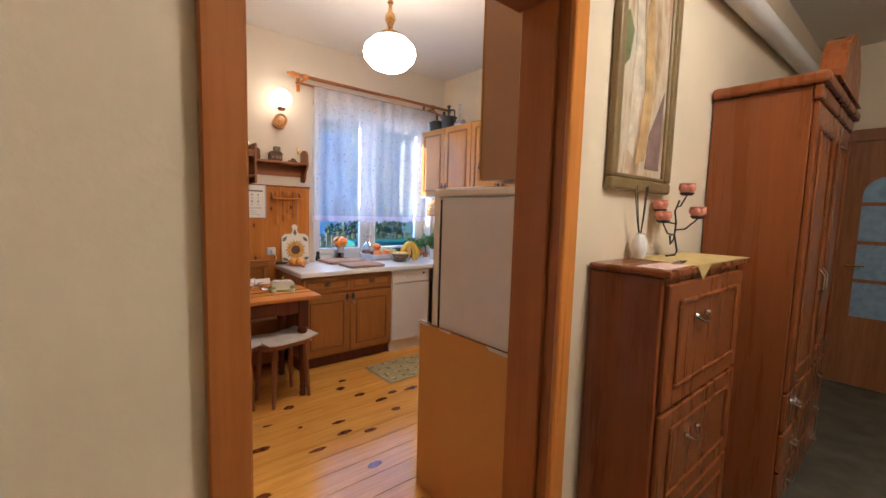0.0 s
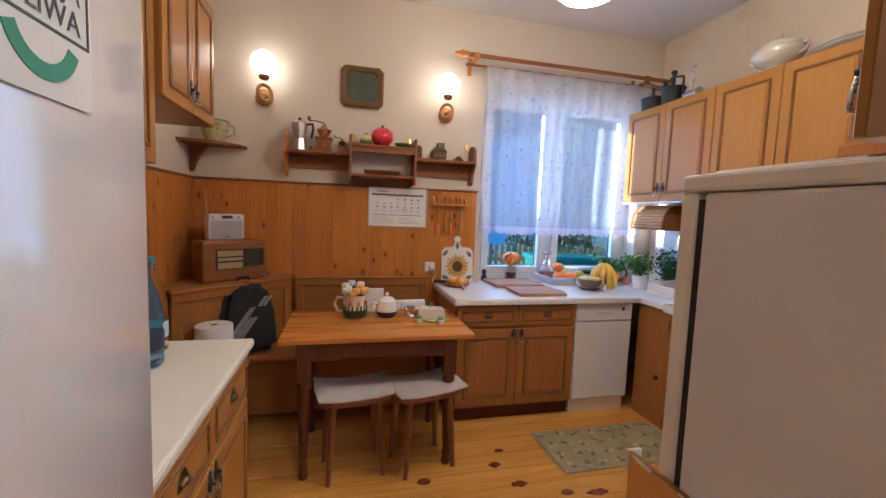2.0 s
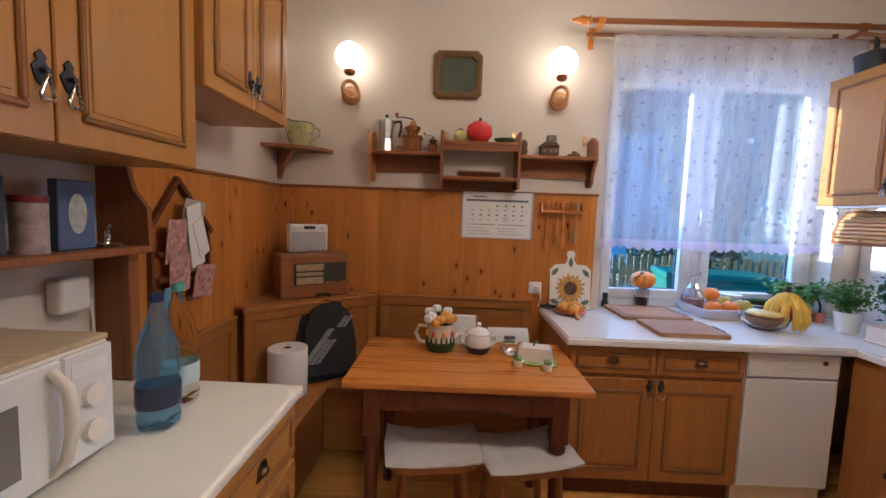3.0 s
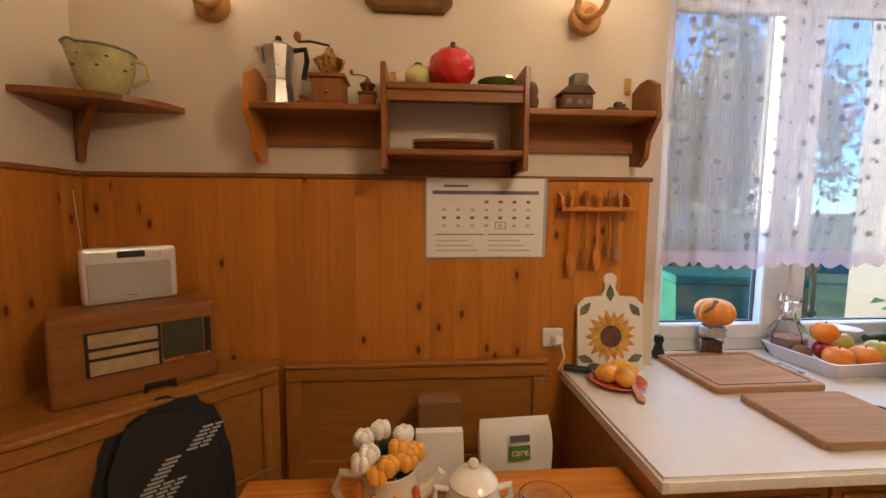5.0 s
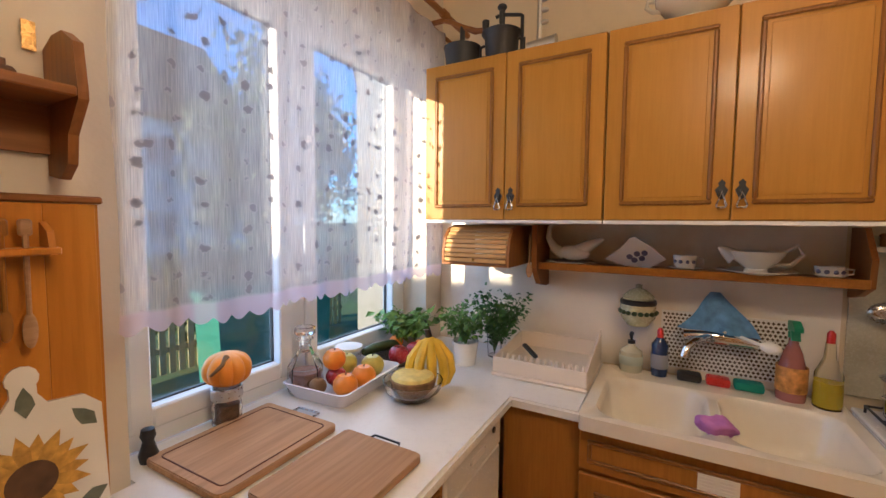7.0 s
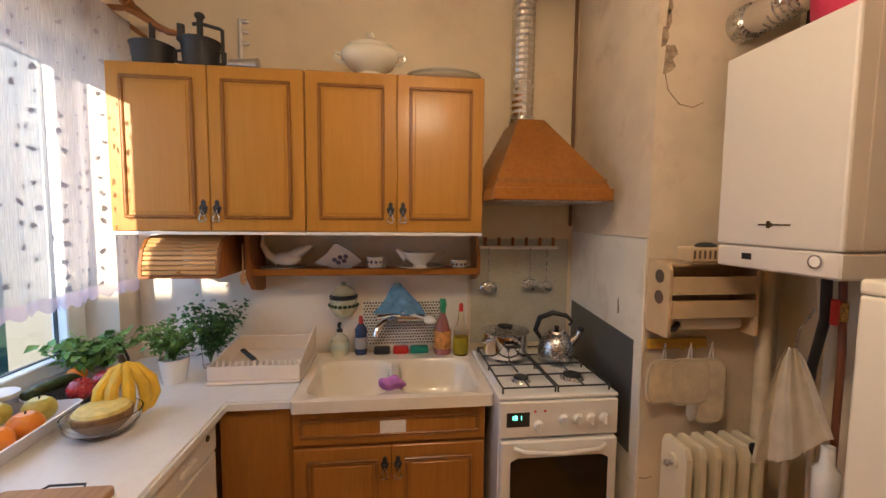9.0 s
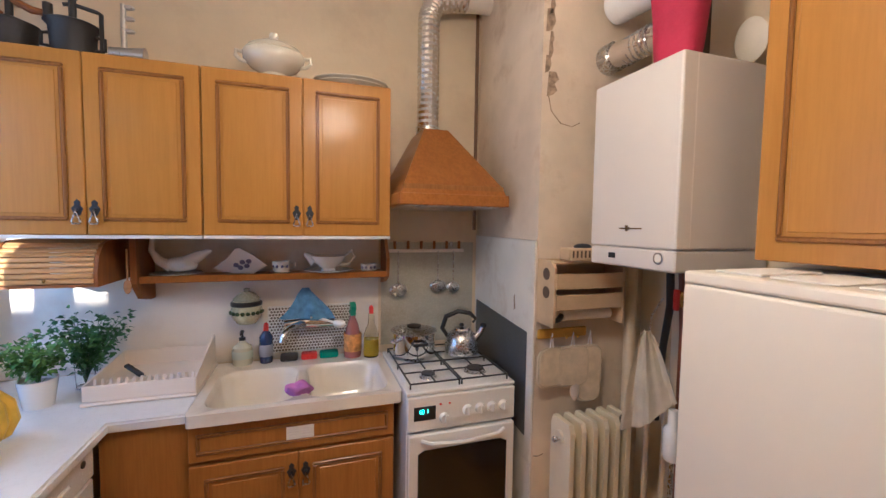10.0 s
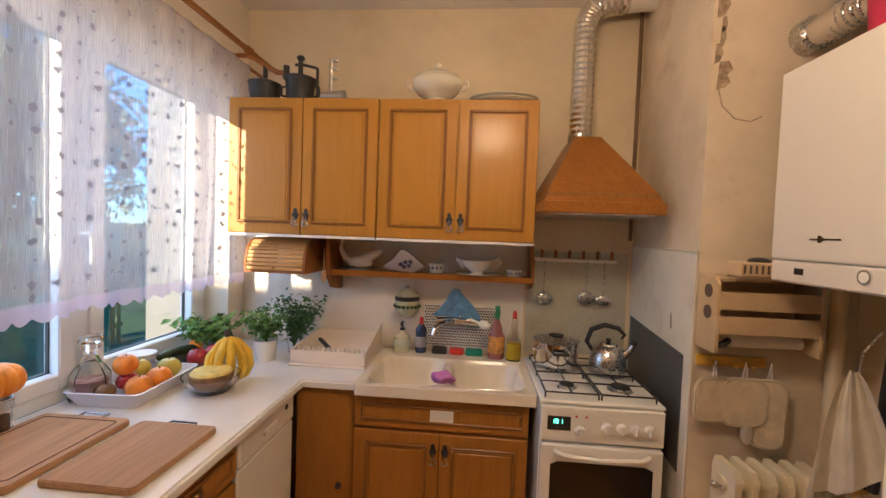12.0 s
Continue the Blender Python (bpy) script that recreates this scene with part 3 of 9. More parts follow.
for d in ((0, 0.825, 0.0, 0.02, 0.10, 0.812), (0, 0.018, 0.02, 0.60, 0.10, 0.812), (0.807, 0.825, 0.02, 0.60, 0.10, 0.812), (0.018, 0.807, 0.02, 0.60, 0.10, 0.118)):
    box(bm, *d)
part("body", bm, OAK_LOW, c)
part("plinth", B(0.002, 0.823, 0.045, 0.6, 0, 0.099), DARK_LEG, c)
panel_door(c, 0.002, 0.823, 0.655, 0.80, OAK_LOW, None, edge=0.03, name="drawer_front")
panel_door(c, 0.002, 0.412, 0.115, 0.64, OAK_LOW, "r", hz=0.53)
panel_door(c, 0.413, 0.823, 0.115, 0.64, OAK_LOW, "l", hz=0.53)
tag = part("sticker", B(0.365, 0.475, -0.0245, -0.0225, 0.70, 0.755), CERAMIC, c, "white paper label with faint print")
for k in range(4):
    for j in range(2):
        part("print_line", B(0.371 + j * 0.054, 0.371 + j * 0.054 + 0.042 - 0.006 * (k % 2), -0.0255, -0.0245, 0.708 + k * 0.011, 0.713 + k * 0.011), FRIDGE_SIDE, tag)

# L-shaped worktop
bm = prism(bmesh.new(), [(1.022, 3.352), (2.405, 3.352), (2.405, 3.092), (XE, 3.092), (XE, YN), (WX1 - 0.001, YN), (WX1 - 0.001, 4.184), (WX0 + 0.001, 4.184), (WX0 + 0.001, YN), (1.022, YN)], 0.8135, 0.85)
bmesh.ops.bevel(bm, geom=[e for e in bm.edges if abs(e.verts[0].co.z - 0.85) < 1e-4 and abs(e.verts[1].co.z - 0.85) < 1e-4], offset=0.008, segments=3, affect="EDGES")
wt = solo("worktop", bm, WORKTOP, "white speckled laminate worktop round the corner", "worktop")
part("joint", B(2.408, 2.960, 3.0885, 3.0915, 0.8502, 0.8512), BLACK, wt, "dark joint beside the sink")
part("edge_strip", B(1.035, 2.40, 3.3485, 3.3512, 0.818, 0.843), WHITE_TRIM, wt, "white edge strip")

# double bowl sink: rim, two bowls
s = thing("sink", pose(2.348, 3.088, 0.815, 0, 0, EAST), "cream ceramic double bowl sink set in the unit", "sink")
W, D, H = 0.850, 0.614, 0.05
bm = bmesh.new()
bowls = ((0.042, 0.408, 0.040, 0.475), (0.438, 0.808, 0.040, 0.475))


def rounded(x0, x1, y0, y1, r, n=5):
    pts = []
    for cx, cy, a in ((x1 - r, y1 - r, 0), (x0 + r, y1 - r, 90), (x0 + r, y0 + r, 180), (x1 - r, y0 + r, 270)):
        pts += arc((cx, cy), r, a, a + 90, n)
    return pts


outer = [bm.verts.new((x, y, H)) for x, y in rounded(0, W, 0, D, 0.02)]
low = [bm.verts.new((x, y, 0.0)) for x, y in rounded(0, W, 0, D, 0.02)]
n = len(outer)
for i in range(n):
    bm.faces.new((low[i], low[(i + 1) % n], outer[(i + 1) % n], outer[i]))
loops = [[bm.edges.new((outer[i], outer[(i + 1) % n])) if bm.edges.get((outer[i], outer[(i + 1) % n])) is None else bm.edges.get((outer[i], outer[(i + 1) % n])) for i in range(n)]]
for x0, x1, y0, y1 in bowls:
    last = None
    for inset, z in ((0.0, H), (0.006, H - 0.006), (0.014, H - 0.03), (0.03, H - 0.14), (0.06, H - 0.17)):
        cur = [bm.verts.new((x, y, z)) for x, y in rounded(x0 + inset, x1 - inset, y0 + inset, y1 - inset, 0.09 - inset * 0.5)]
        k = len(cur)
        if last is None:
            loops.append([bm.edges.new((cur[i], cur[(i + 1) % k])) for i in range(k)])
        else:
            for i in range(k):
                bm.faces.new((last[i], last[(i + 1) % k], cur[(i + 1) % k], cur[i]))
        last = cur
    bm.faces.new(last)
bmesh.ops.triangle_fill(bm, edges=[e for l in loops for e in l], use_beauty=True)
part("basin", bm, CREAM_CERAMIC, s, smooth=True)
bm = bmesh.new()
for x0 in (0.10, 0.30):
    for i in range(9):
        for j in range(4):
            rod(bm, (0.30 + i * 0.013 + x0 * 0, 0.10 + j * 0.013, H - 0.166), (0.30 + i * 0.013, 0.10 + j * 0.013, H - 0.163), 0.0042, seg=6)
    break
part("drain_mat", bm, PLASTER_OLD, s)

# added strip between the worktop and the cupboards, lighter to brighten the wall there
part("painted_strip", B(XE - 0.0025, XE - 0.0002, 2.236, YN - 0.002, 0.852, 1.548), paint("brightened cream wall", (0.82, 0.75, 0.64), 0.5, var=0.06, scale=2.0, bump=0.25, fine=60, dirt=((0.60, 0.47, 0.33), 3.0, 0.45)), bpy.data.objects["wall_east"], "stained cream strip, brightened under the cupboards")

# gas cooker
k = thing("gas_cooker", pose(2.268, 2.236, 0, 0, 0, EAST), "white gas cooker with four burners and a dark oven window", "cooker")
W = 0.512
part("body", B(0, W, 0.012, 0.60, 0.06, 0.872, bevel=0.004), WHITE_METAL, k)
part("base", B(0.01, W - 0.01, 0.04, 0.58, 0.0, 0.06), BLACK, k)
hob = part("hob", B(-0.004, W + 0.004, -0.004, 0.602, 0.872, 0.888, bevel=0.006, seg=2), WHITE_METAL, k)
pan = part("control_panel", B(0, W, -0.012, 0.012, 0.715, 0.868, bevel=0.005), WHITE_METAL, k)
disp = part("display", B(0.028, 0.125, -0.0145, -0.0115, 0.765, 0.825), BLACK, pan, "dark clock display")
LED = glow("green display digits", (0.15, 1.0, 0.45), 1.2)


def segment_digit(parent, x, z, w, h, on):
    t = 0.0022
    segs = {"a": (x, x + w, z + h - t, z + h), "g": (x, x + w, z + h / 2 - t / 2, z + h / 2 + t / 2), "d": (x, x + w, z, z + t), "f": (x, x + t, z + h / 2, z + h), "b": (x + w - t, x + w, z + h / 2, z + h), "e": (x, x + t, z, z + h / 2), "c": (x + w - t, x + w, z, z + h / 2)}
    bm = bmesh.new()
    for c in on:
        a = segs[c]
        box(bm, a[0], a[1], -0.0155, -0.0147, a[2], a[3])
    part("digit", bm, LED, parent, "green lit digit")


segment_digit(disp, 0.045, 0.795, 0.011, 0.018, "bc")
segment_digit(disp, 0.061, 0.795, 0.011, 0.018, "abcdfg")
segment_digit(disp, 0.080, 0.795, 0.011, 0.018, "bc")
for x, z, r in ((0.165, 0.765, 0.024), (0.275, 0.787, 0.024), (0.335, 0.787, 0.024), (0.393, 0.787, 0.024), (0.450, 0.787, 0.024)):
    bm = rod(bmesh.new(), (x, -0.030, z), (x, -0.011, z), r * 0.85, r)
    kn = part("knob", bm, WHITE_METAL, pan, "white plastic knob", True)
    part("pointer", B(x - 0.004, x + 0.004, -0.037, -0.0295, z - 0.018, z + 0.020, bevel=0.002), WHITE_METAL, kn)
RED_LAMP = paint("red plastic", (0.55, 0.03, 0.02), 0.3)
for x in (0.148, 0.19):
    part("pilot_lamp", rod(bmesh.new(), (x, -0.015, 0.828), (x, -0.011, 0.828), 0.005), RED_LAMP, pan)
od = part("oven_door", B(0.004, W - 0.004, -0.022, 0.010, 0.20, 0.705, bevel=0.006), WHITE_METAL, k)
OVEN_GLASS = paint("dark oven glass", (0.012, 0.009, 0.007), 0.16, var=0.2, bump=0.0, coat=0.0)
pts = [(0.045, 0.27), (0.12, 0.245), (W - 0.12, 0.245), (W - 0.045, 0.27), (W - 0.045, 0.62), (W - 0.075, 0.635), (0.075, 0.635), (0.045, 0.62)]
part("oven_window", prism(bmesh.new(), pts, -0.0245, -0.0215, "XZ"), OVEN_GLASS, od, "dark brown oven glass")
part("door_handle", tube(bmesh.new(), [(0.06, -0.022, 0.678), (0.10, -0.045, 0.672), (W / 2, -0.052, 0.664), (W - 0.10, -0.045, 0.672), (W - 0.06, -0.022, 0.678)], 0.010), WHITE_METAL, od, smooth=True)
part("drawer", B(0.004, W - 0.004, -0.018, 0.010, 0.065, 0.192, bevel=0.005), WHITE_METAL, k)
for bx, by, br in ((0.14, 0.16, 0.033), (0.385, 0.17, 0.042), (0.14, 0.43, 0.042), (0.385, 0.43, 0.033)):
    bn = part("burner", lathe(bmesh.new(), [(0, 0.887), (br * 1.35, 0.887), (br * 1.25, 0.893), (br, 0.896), (br, 0.902)], (bx, by, 0)), STEEL, hob, "steel gas burner", True)
    part("burner_cap", lathe(bmesh.new(), [(0, 0.902), (br * 1.02, 0.902), (br * 0.98, 0.909), (0, 0.911)], (bx, by, 0)), IRON, bn, smooth=True)
for gx0, gx1 in ((0.022, 0.250), (0.262, 0.490)):
    bm = bmesh.new()
    tube(bm, [(gx0, 0.03, 0.912), (gx1, 0.03, 0.912), (gx1, 0.56, 0.912), (gx0, 0.56, 0.912)], 0.0045, 6, True)
    rod(bm, (gx0, 0.295, 0.912), (gx1, 0.295, 0.912), 0.0045, seg=6)
    mx = (gx0 + gx1) / 2
    for yy in (0.03, 0.295):
        rod(bm, (mx, yy, 0.914), (mx, yy + 0.095, 0.914), 0.004, seg=6), rod(bm, (mx, yy + 0.17, 0.914), (mx, yy + 0.265, 0.914), 0.004, seg=6)
        yc = yy + 0.13
        rod(bm, (gx0, yc, 0.914), (mx - 0.03, yc, 0.914), 0.004, seg=6), rod(bm, (mx + 0.03, yc, 0.914), (gx1, yc, 0.914), 0.004, seg=6)
    for fx in (gx0, gx1):
        for fy in (0.03, 0.295, 0.56):
            rod(bm, (fx, fy, 0.886), (fx, fy, 0.912), 0.004, seg=6)
    part("pan_support", bm, IRON, k, "black iron pan support")

# plain cladding on the pier, steel splash plate
solo("splash_board", on_pier(B(2.205, XE - 0.004, 1.686, 1.694, 0.0, 1.545, bevel=0.002)), paint("white splash board", (0.76, 0.72, 0.62), 0.4, var=0.1, scale=3, dirt=((0.45, 0.33, 0.2), 5.0, 0.5)), "scuffed white board on the side of the pier", "board")
solo("splash_plate", on_pier(prism(bmesh.new(), [(2.262, 0.62), (2.98, 0.62), (2.98, 1.14), (2.262, 1.115)], 1.6955, 1.699, "XZ")), GREY_PLATE, "grey sheet metal plate beside the cooker", "plate")
sg = solo("cooker_backsplash", B(XE - 0.008, XE - 0.001, 1.63, 2.22, 0.88, 1.50, bevel=0.001), paint("greenish splash panel", (0.50, 0.48, 0.38), 0.25, var=0.1, scale=3, bump=0.02, dirt=((0.36, 0.30, 0.2), 4.0, 0.5)), "dull greenish panel behind the cooker", "panel")
for y in (1.78, 2.14):
    part("clip", B(XE - 0.014, XE - 0.0085, y - 0.012, y + 0.012, 1.478, 1.505, bevel=0.002), STEEL, sg, "small metal clip")

# cooker hood and duct
h = thing("cooker_hood", pose(2.405, 2.2475, 1.70, 0, 0, EAST), "brown wooden cooker hood", "hood")
W, D = 0.55, XE - 2.405
bm = box(bmesh.new(), 0, W, 0, D, 0.0, 0.055, bevel=0.004)
part("rim", bm, COPPER_WOOD, h)
bm = bmesh.new()
prof = ((0.012, 0.012, 0.055), (0.03, 0.03, 0.10), (0.208, 0.34, 0.425))
rings = [[bm.verts.new(v) for v in ((i, j, z), (W - i, j, z), (W - i, D - 0.002, z), (i, D - 0.002, z))] for i, j, z in prof]
for a, b in zip(rings, rings[1:]):
    for i in range(4):
        bm.faces.new((a[i], a[(i + 1) % 4], b[(i + 1) % 4], b[i]))
bm.faces.new(rings[0][::-1]), bm.faces.new(rings[-1])
part("canopy", bm, COPPER_WOOD, h)
part("band", B(0.022, W - 0.022, 0.020, 0.03, 0.06, 0.098, bevel=0.003), OAK_EDGE, h)
part("filter", B(0.03, W - 0.03, 0.03, D - 0.03, -0.006, 0.0), STEEL, h)
duct = thing("vent_duct", pose(2.87, 1.985, 2.13), "crinkled aluminium duct from the hood to the pier", "duct")
pts, rr = [], []
for i in range(61):
    t = i / 60
    if t < 0.62:
        p = (0.0, 0.0, t / 0.62 * 0.60)
    else:
        a = (t - 0.62) / 0.38 * math.pi / 2
        p = (0.0, -0.13 * (1 - math.cos(a)) - max(0, (t - 0.85)) * 0.6, 0.60 + 0.16 * math.sin(a))
    pts.append(p), rr.append(0.061 + (0.0022 if i % 2 else -0.0016))
part("hose", tube(bmesh.new(), pts, rr, 18), FOIL, duct, smooth=False)
part("collar", rod(bmesh.new(), (0, 0, -0.006), (0, 0, 0.03), 0.066, seg=20), STEEL, duct, smooth=True)
part("elbow", tube(bmesh.new(), [pts[-1], (0.0, pts[-1][1] - 0.10, pts[-1][2] + 0.01), (0.0, 1.612 - 1.985, pts[-1][2] + 0.01)], 0.056, 18), paint("painted duct", (0.66, 0.60, 0.50), 0.5), duct, smooth=True)
solo("gas_pipe", tube(bmesh.new(), [(2.990, 1.638, 1.58), (2.990, 1.638, 2.9)], 0.011, 10), paint("brown pipe paint", (0.16, 0.09, 0.05), 0.5), "thin brown pipe in the corner by the hood", "pipe", smooth=True)

# boiler
BOILER_WHITE = paint("aged boiler enamel", (0.66, 0.62, 0.57), 0.34, var=0.04, scale=1.5, bump=0.0, fine=8, coat=0.15)
b = thing("gas_boiler", pose(2.035, 1.508, 1.462, 0, 0, SOUTH), "white wall-hung gas boiler", "boiler")
W, D, H = 0.416, 0.435, 0.713
part("case", B(0, W, 0.0, D, 0.075, H, bevel=0.008, seg=2), BOILER_WHITE, b)
pn = part("control_panel", B(0.002, W - 0.002, 0.002, D, 0.0, 0.073, bevel=0.006), BOILER_WHITE, b)
part("display", B(0.11, 0.145, -0.0005, 0.003, 0.030, 0.050), BLACK, pn)
gp = part("gauge", rod(bmesh.new(), (0.352, -0.004, 0.045), (0.352, 0.004, 0.045), 0.020, seg=20), CHROME, pn, "round pressure gauge", True)
part("dial", rod(bmesh.new(), (0.352, -0.0048, 0.045), (0.352, -0.0038, 0.045), 0.015, seg=20), CERAMIC, gp)
bm = box(bmesh.new(), 0.165, 0.272, -0.002, 0.001, 0.142, 0.147)
box(bm, 0.195, 0.206, -0.0025, 0.001, 0.134, 0.156), box(bm, 0.208, 0.214, -0.0022, 0.001, 0.139, 0.150)
part("emblem", bm, OLD_BRASS, b)
part("seam", B(W - 0.0005, W + 0.0005, 0.058, 0.063, 0.08, H - 0.006), FRIDGE_SIDE, b)

# fridge by the door, with its side board and the tall cupboard over it
f = thing("fridge", pose(1.495, 1.612, 0, 0, 0, SOUTH), "cream enamelled fridge with a dark rubber gasket", "fridge")
part("body", B(0.004, 0.49, 0.055, 0.489, 0.03, 1.452, bevel=0.006), FRIDGE_SIDE, f)
part("gasket", B(0.008, 0.486, 0.042, 0.056, 0.05, 1.44), BLACK, f)
part("door", B(0.0, 0.492, 0.0, 0.042, 0.04, 1.4535, bevel=0.010, seg=3), CREAM_METAL, f)
part("top_plate", B(0.0, 0.492, 0.0, 0.50, 1.455, 1.490, bevel=0.008, seg=2), CREAM_METAL, f)
# black slab puts the shade of the gap behind the fridge into colour
part("back_edge", B(0.002, 0.491, 0.4895, 0.53, 0.03, 1.45), BLACK, f)
part("foot", B(0.03, 0.46, 0.06, 0.48, 0.0, 0.03), BLACK, f)
bd = thing("side_board", pose(0.9965, 1.09, 0), "ochre melamine board with a chipped white edge, against the fridge", "board")
part("panel", B(-0.005, 0.005, 0, 0.595, 0.0, 0.846), BROWN_BOARD, bd)
for a, c2, w in ((0.0, 0.14, 0.016), (0.36, 0.45, 0.012), (0.52, 0.593, 0.010)):
    bm = bmesh.new()
    prism(bm, [(a, 0.848), (a + 0.01, 0.848 - w), (c2 - 0.02, 0.848 - w * 0.9), (c2, 0.848 - 0.002), (c2, 0.848)], -0.0058, -0.0052, "YZ")
    part("chipped_edge", bm, CERAMIC, bd, "bare white chipped edge")
part("edge", B(-0.0052, 0.0052, 0, 0.596, 0.8465, 0.850), OAK_EDGE, bd)
part("end_cap", B(-0.005, 0.030, 0.596, 0.604, 0.80, 0.850), CERAMIC, bd)
c = thing("tall_cabinet", pose(1.497, 1.310, 1.515, 0, 0, SOUTH), "honey oak cupboard with a brown side above the fridge", "cabinet")
part("body", B(0, 0.492, 0.0, 1.310 - YS - 0.002, 0, 1.30), BROWN_PANEL, c)
panel_door(c, 0, 0.492, 0, 1.30, OAK, "r", edge=0.06)

# tall glossy fridge by the door
f = thing("tall_fridge", pose(-0.009, 1.09, 0, 0, 0, WEST), "tall glossy white fridge-freezer", "fridge")
W = 0.612
part("body", B(0.004, W - 0.004, 0.045, 0.66, 0.03, 2.02, bevel=0.006), FRIDGE_SIDE, f)
part("freezer_door", B(0, W, -0.028, 0.040, 0.05, 0.655, bevel=0.018, seg=3), GLOSS_FRIDGE, f, smooth=True)
part("fridge_door", B(0, W, -0.010, 0.040, 0.662, 2.01, bevel=0.018, seg=3), GLOSS_FRIDGE, f, smooth=True)
part("edge_trim", B(W + 0.0005, W + 0.006, 0.0, 0.036, 0.68, 2.0, bevel=0.002), WHITE_TRIM, f)
part("foot", B(0.03, W - 0.03, 0.07, 0.6, 0.0, 0.03), BLACK, f)

# drawers and worktop beside the tall fridge
c = thing("base_cabinet", pose(-0.075, 1.745, 0, 0, 0, WEST), "honey oak base unit with drawers over doors", "cabinet")
carcass(c, 0.94, 0.81, -0.075 - XW, OAK, 0.10)
for a, bb, s in ((0.0, 0.47, "r"), (0.472, 0.94, "l")):
    panel_door(c, a, bb, 0.115, 0.60, OAK, s, hz=0.53)
    panel_door(c, a, bb, 0.615, 0.795, OAK, "m", edge=0.03, kind="cup", hz=0.705, name="drawer_front")
bm = B(XW, -0.032, 1.738, 2.697, 0.812, 0.848, bevel=0.010, seg=3)
wt = solo("worktop", bm, paint("cream laminate", (0.83, 0.79, 0.66), 0.35, var=0.03, scale=6, bump=0.04, fine=300), "cream laminate worktop beside the tall fridge", "worktop")
part("edge_strip", B(-0.033, -0.0305, 1.75, 2.685, 0.823, 0.838), CREAM_METAL, wt, "cream edge strip")

# ---- dining corner ----
t = thing("dining_table", pose(0, 0, 0), "orange-brown pine dining table with dark turned legs", "table")
bm = bmesh.new()
top = part("tabletop", B(0.02, 1.03, 2.956, 3.555, 0.722, 0.75, bevel=0.005, seg=2), TABLE_WOOD, t)
for j in range(1, 4):
    part("board_joint", B(0.03, 1.02, 2.956 + j * 0.15, 2.9575 + j * 0.15, 0.7498, 0.7506), DARK_LEG, top)
for x, y in ((0.14, 3.000), (0.90, 3.000), (0.14, 3.47), (0.90, 3.47)):
    bm = box(bmesh.new(), x - 0.034, x + 0.034, y - 0.034, y + 0.034, 0.52, 0.72, bevel=0.003)
    lathe(bm, [(0.0, 0.0), (0.020, 0.0), (0.026, 0.02), (0.019, 0.05), (0.024, 0.06), (0.024, 0.07), (0.018, 0.085), (0.022, 0.14), (0.032, 0.44), (0.026, 0.47), (0.034, 0.485), (0.034, 0.50), (0.028, 0.52)], (x, y, 0), 16)
    part("leg", bm, DARK_LEG, t, smooth=True)
for d in ((0.175, 0.865, 2.975, 2.995), (0.175, 0.865, 3.475, 3.495)):
    part("apron", B(*d, 0.63, 0.7205), DARK_LEG, t)
for d in ((0.115, 0.135, 3.035, 3.435), (0.905, 0.925, 3.035, 3.435)):
    part("apron", B(*d, 0.63, 0.7205), DARK_LEG, t)
part("drawer", B(0.32, 0.72, 2.9685, 2.9755, 0.645, 0.712, bevel=0.003), DARK_LEG, t)

CUSHION = paint("pale grey cushion cloth", (0.50, 0.46, 0.41), 0.95, var=0.12, scale=14, bump=0.5, fine=500)


def stool(m, label):
    s = thing("stool", m, label, "stool", "stools at the table")
    for a, b in ((-0.115, -0.09), (0.115, -0.09), (-0.115, 0.09), (0.115, 0.09)):
        bm = bmesh.new()
        lathe(bm, [(0.0, 0), (0.012, 0), (0.018, 0.22), (0.015, 0.42)], (0, 0, 0), 12)
        sh = Matrix.Identity(4)
        sh[0][2], sh[1][2] = -a * 0.55, -b * 0.55
        bm.transform(Matrix.Translation((a * 1.23, b * 1.23, 0)) @ sh)
        part("leg", bm, STOOL_WOOD, s, smooth=True)
    bm = bmesh.new()
    pts = rounded(-0.19, 0.19, -0.14, 0.14, 0.09, 6)
    prism(bm, pts, 0.415, 0.442)
    part("seat", bm, STOOL_WOOD, s)
    bm = bmesh.new()
    bmesh.ops.create_grid(bm, x_segments=22, y_segments=16, size=1.0)
    for v in bm.verts:
        u, w = v.co.x, v.co.y
        puff = (1 - abs(u) ** 3) * (1 - abs(w) ** 3)
        v.co = Vector((u * 0.205 * (1 - 0.05 * abs(w)), w * 0.155 * (1 - 0.06 * (1 - u * u)), 0.446 + 0.030 * puff ** 0.6 + 0.024 * u * u + 0.006 * noise.noise(Vector((u * 3, w * 3, 1.7)))))
    top = bmesh.ops.extrude_face_region(bm, geom=bm.faces[:])["geom"]
    for v in top:
        if isinstance(v, bmesh.types.BMVert):
            v.co.z = 0.4435 + 0.020 * (v.co.x / 0.205) ** 2
    part("cushion", bm, CUSHION, s, "pale grey seat cushion", True)
    return s


stool(pose(0.392, 3.045, 0, 0, 0, 8), "small beech stool with a pale grey cushion under the table")
stool(pose(0.770, 3.040, 0, 0, 0, 14), "small beech stool with a slipping grey cushion under the table")

# corner bench
bn = thing("corner_bench", pose(XW, YN, 0), "oak corner bench with panelled back along two walls", "bench")
XB, YB = XW + 0.028, YN - 0.03
part("seat", B(XB, XB + 0.44, 2.72, YB, 0.42, 0.448, bevel=0.005), BENCH_WOOD_Z, bn, world=True)
part("seat", B(XB + 0.441, 0.975, YB - 0.42, YB, 0.42, 0.448, bevel=0.005), BENCH_WOOD, bn, world=True)
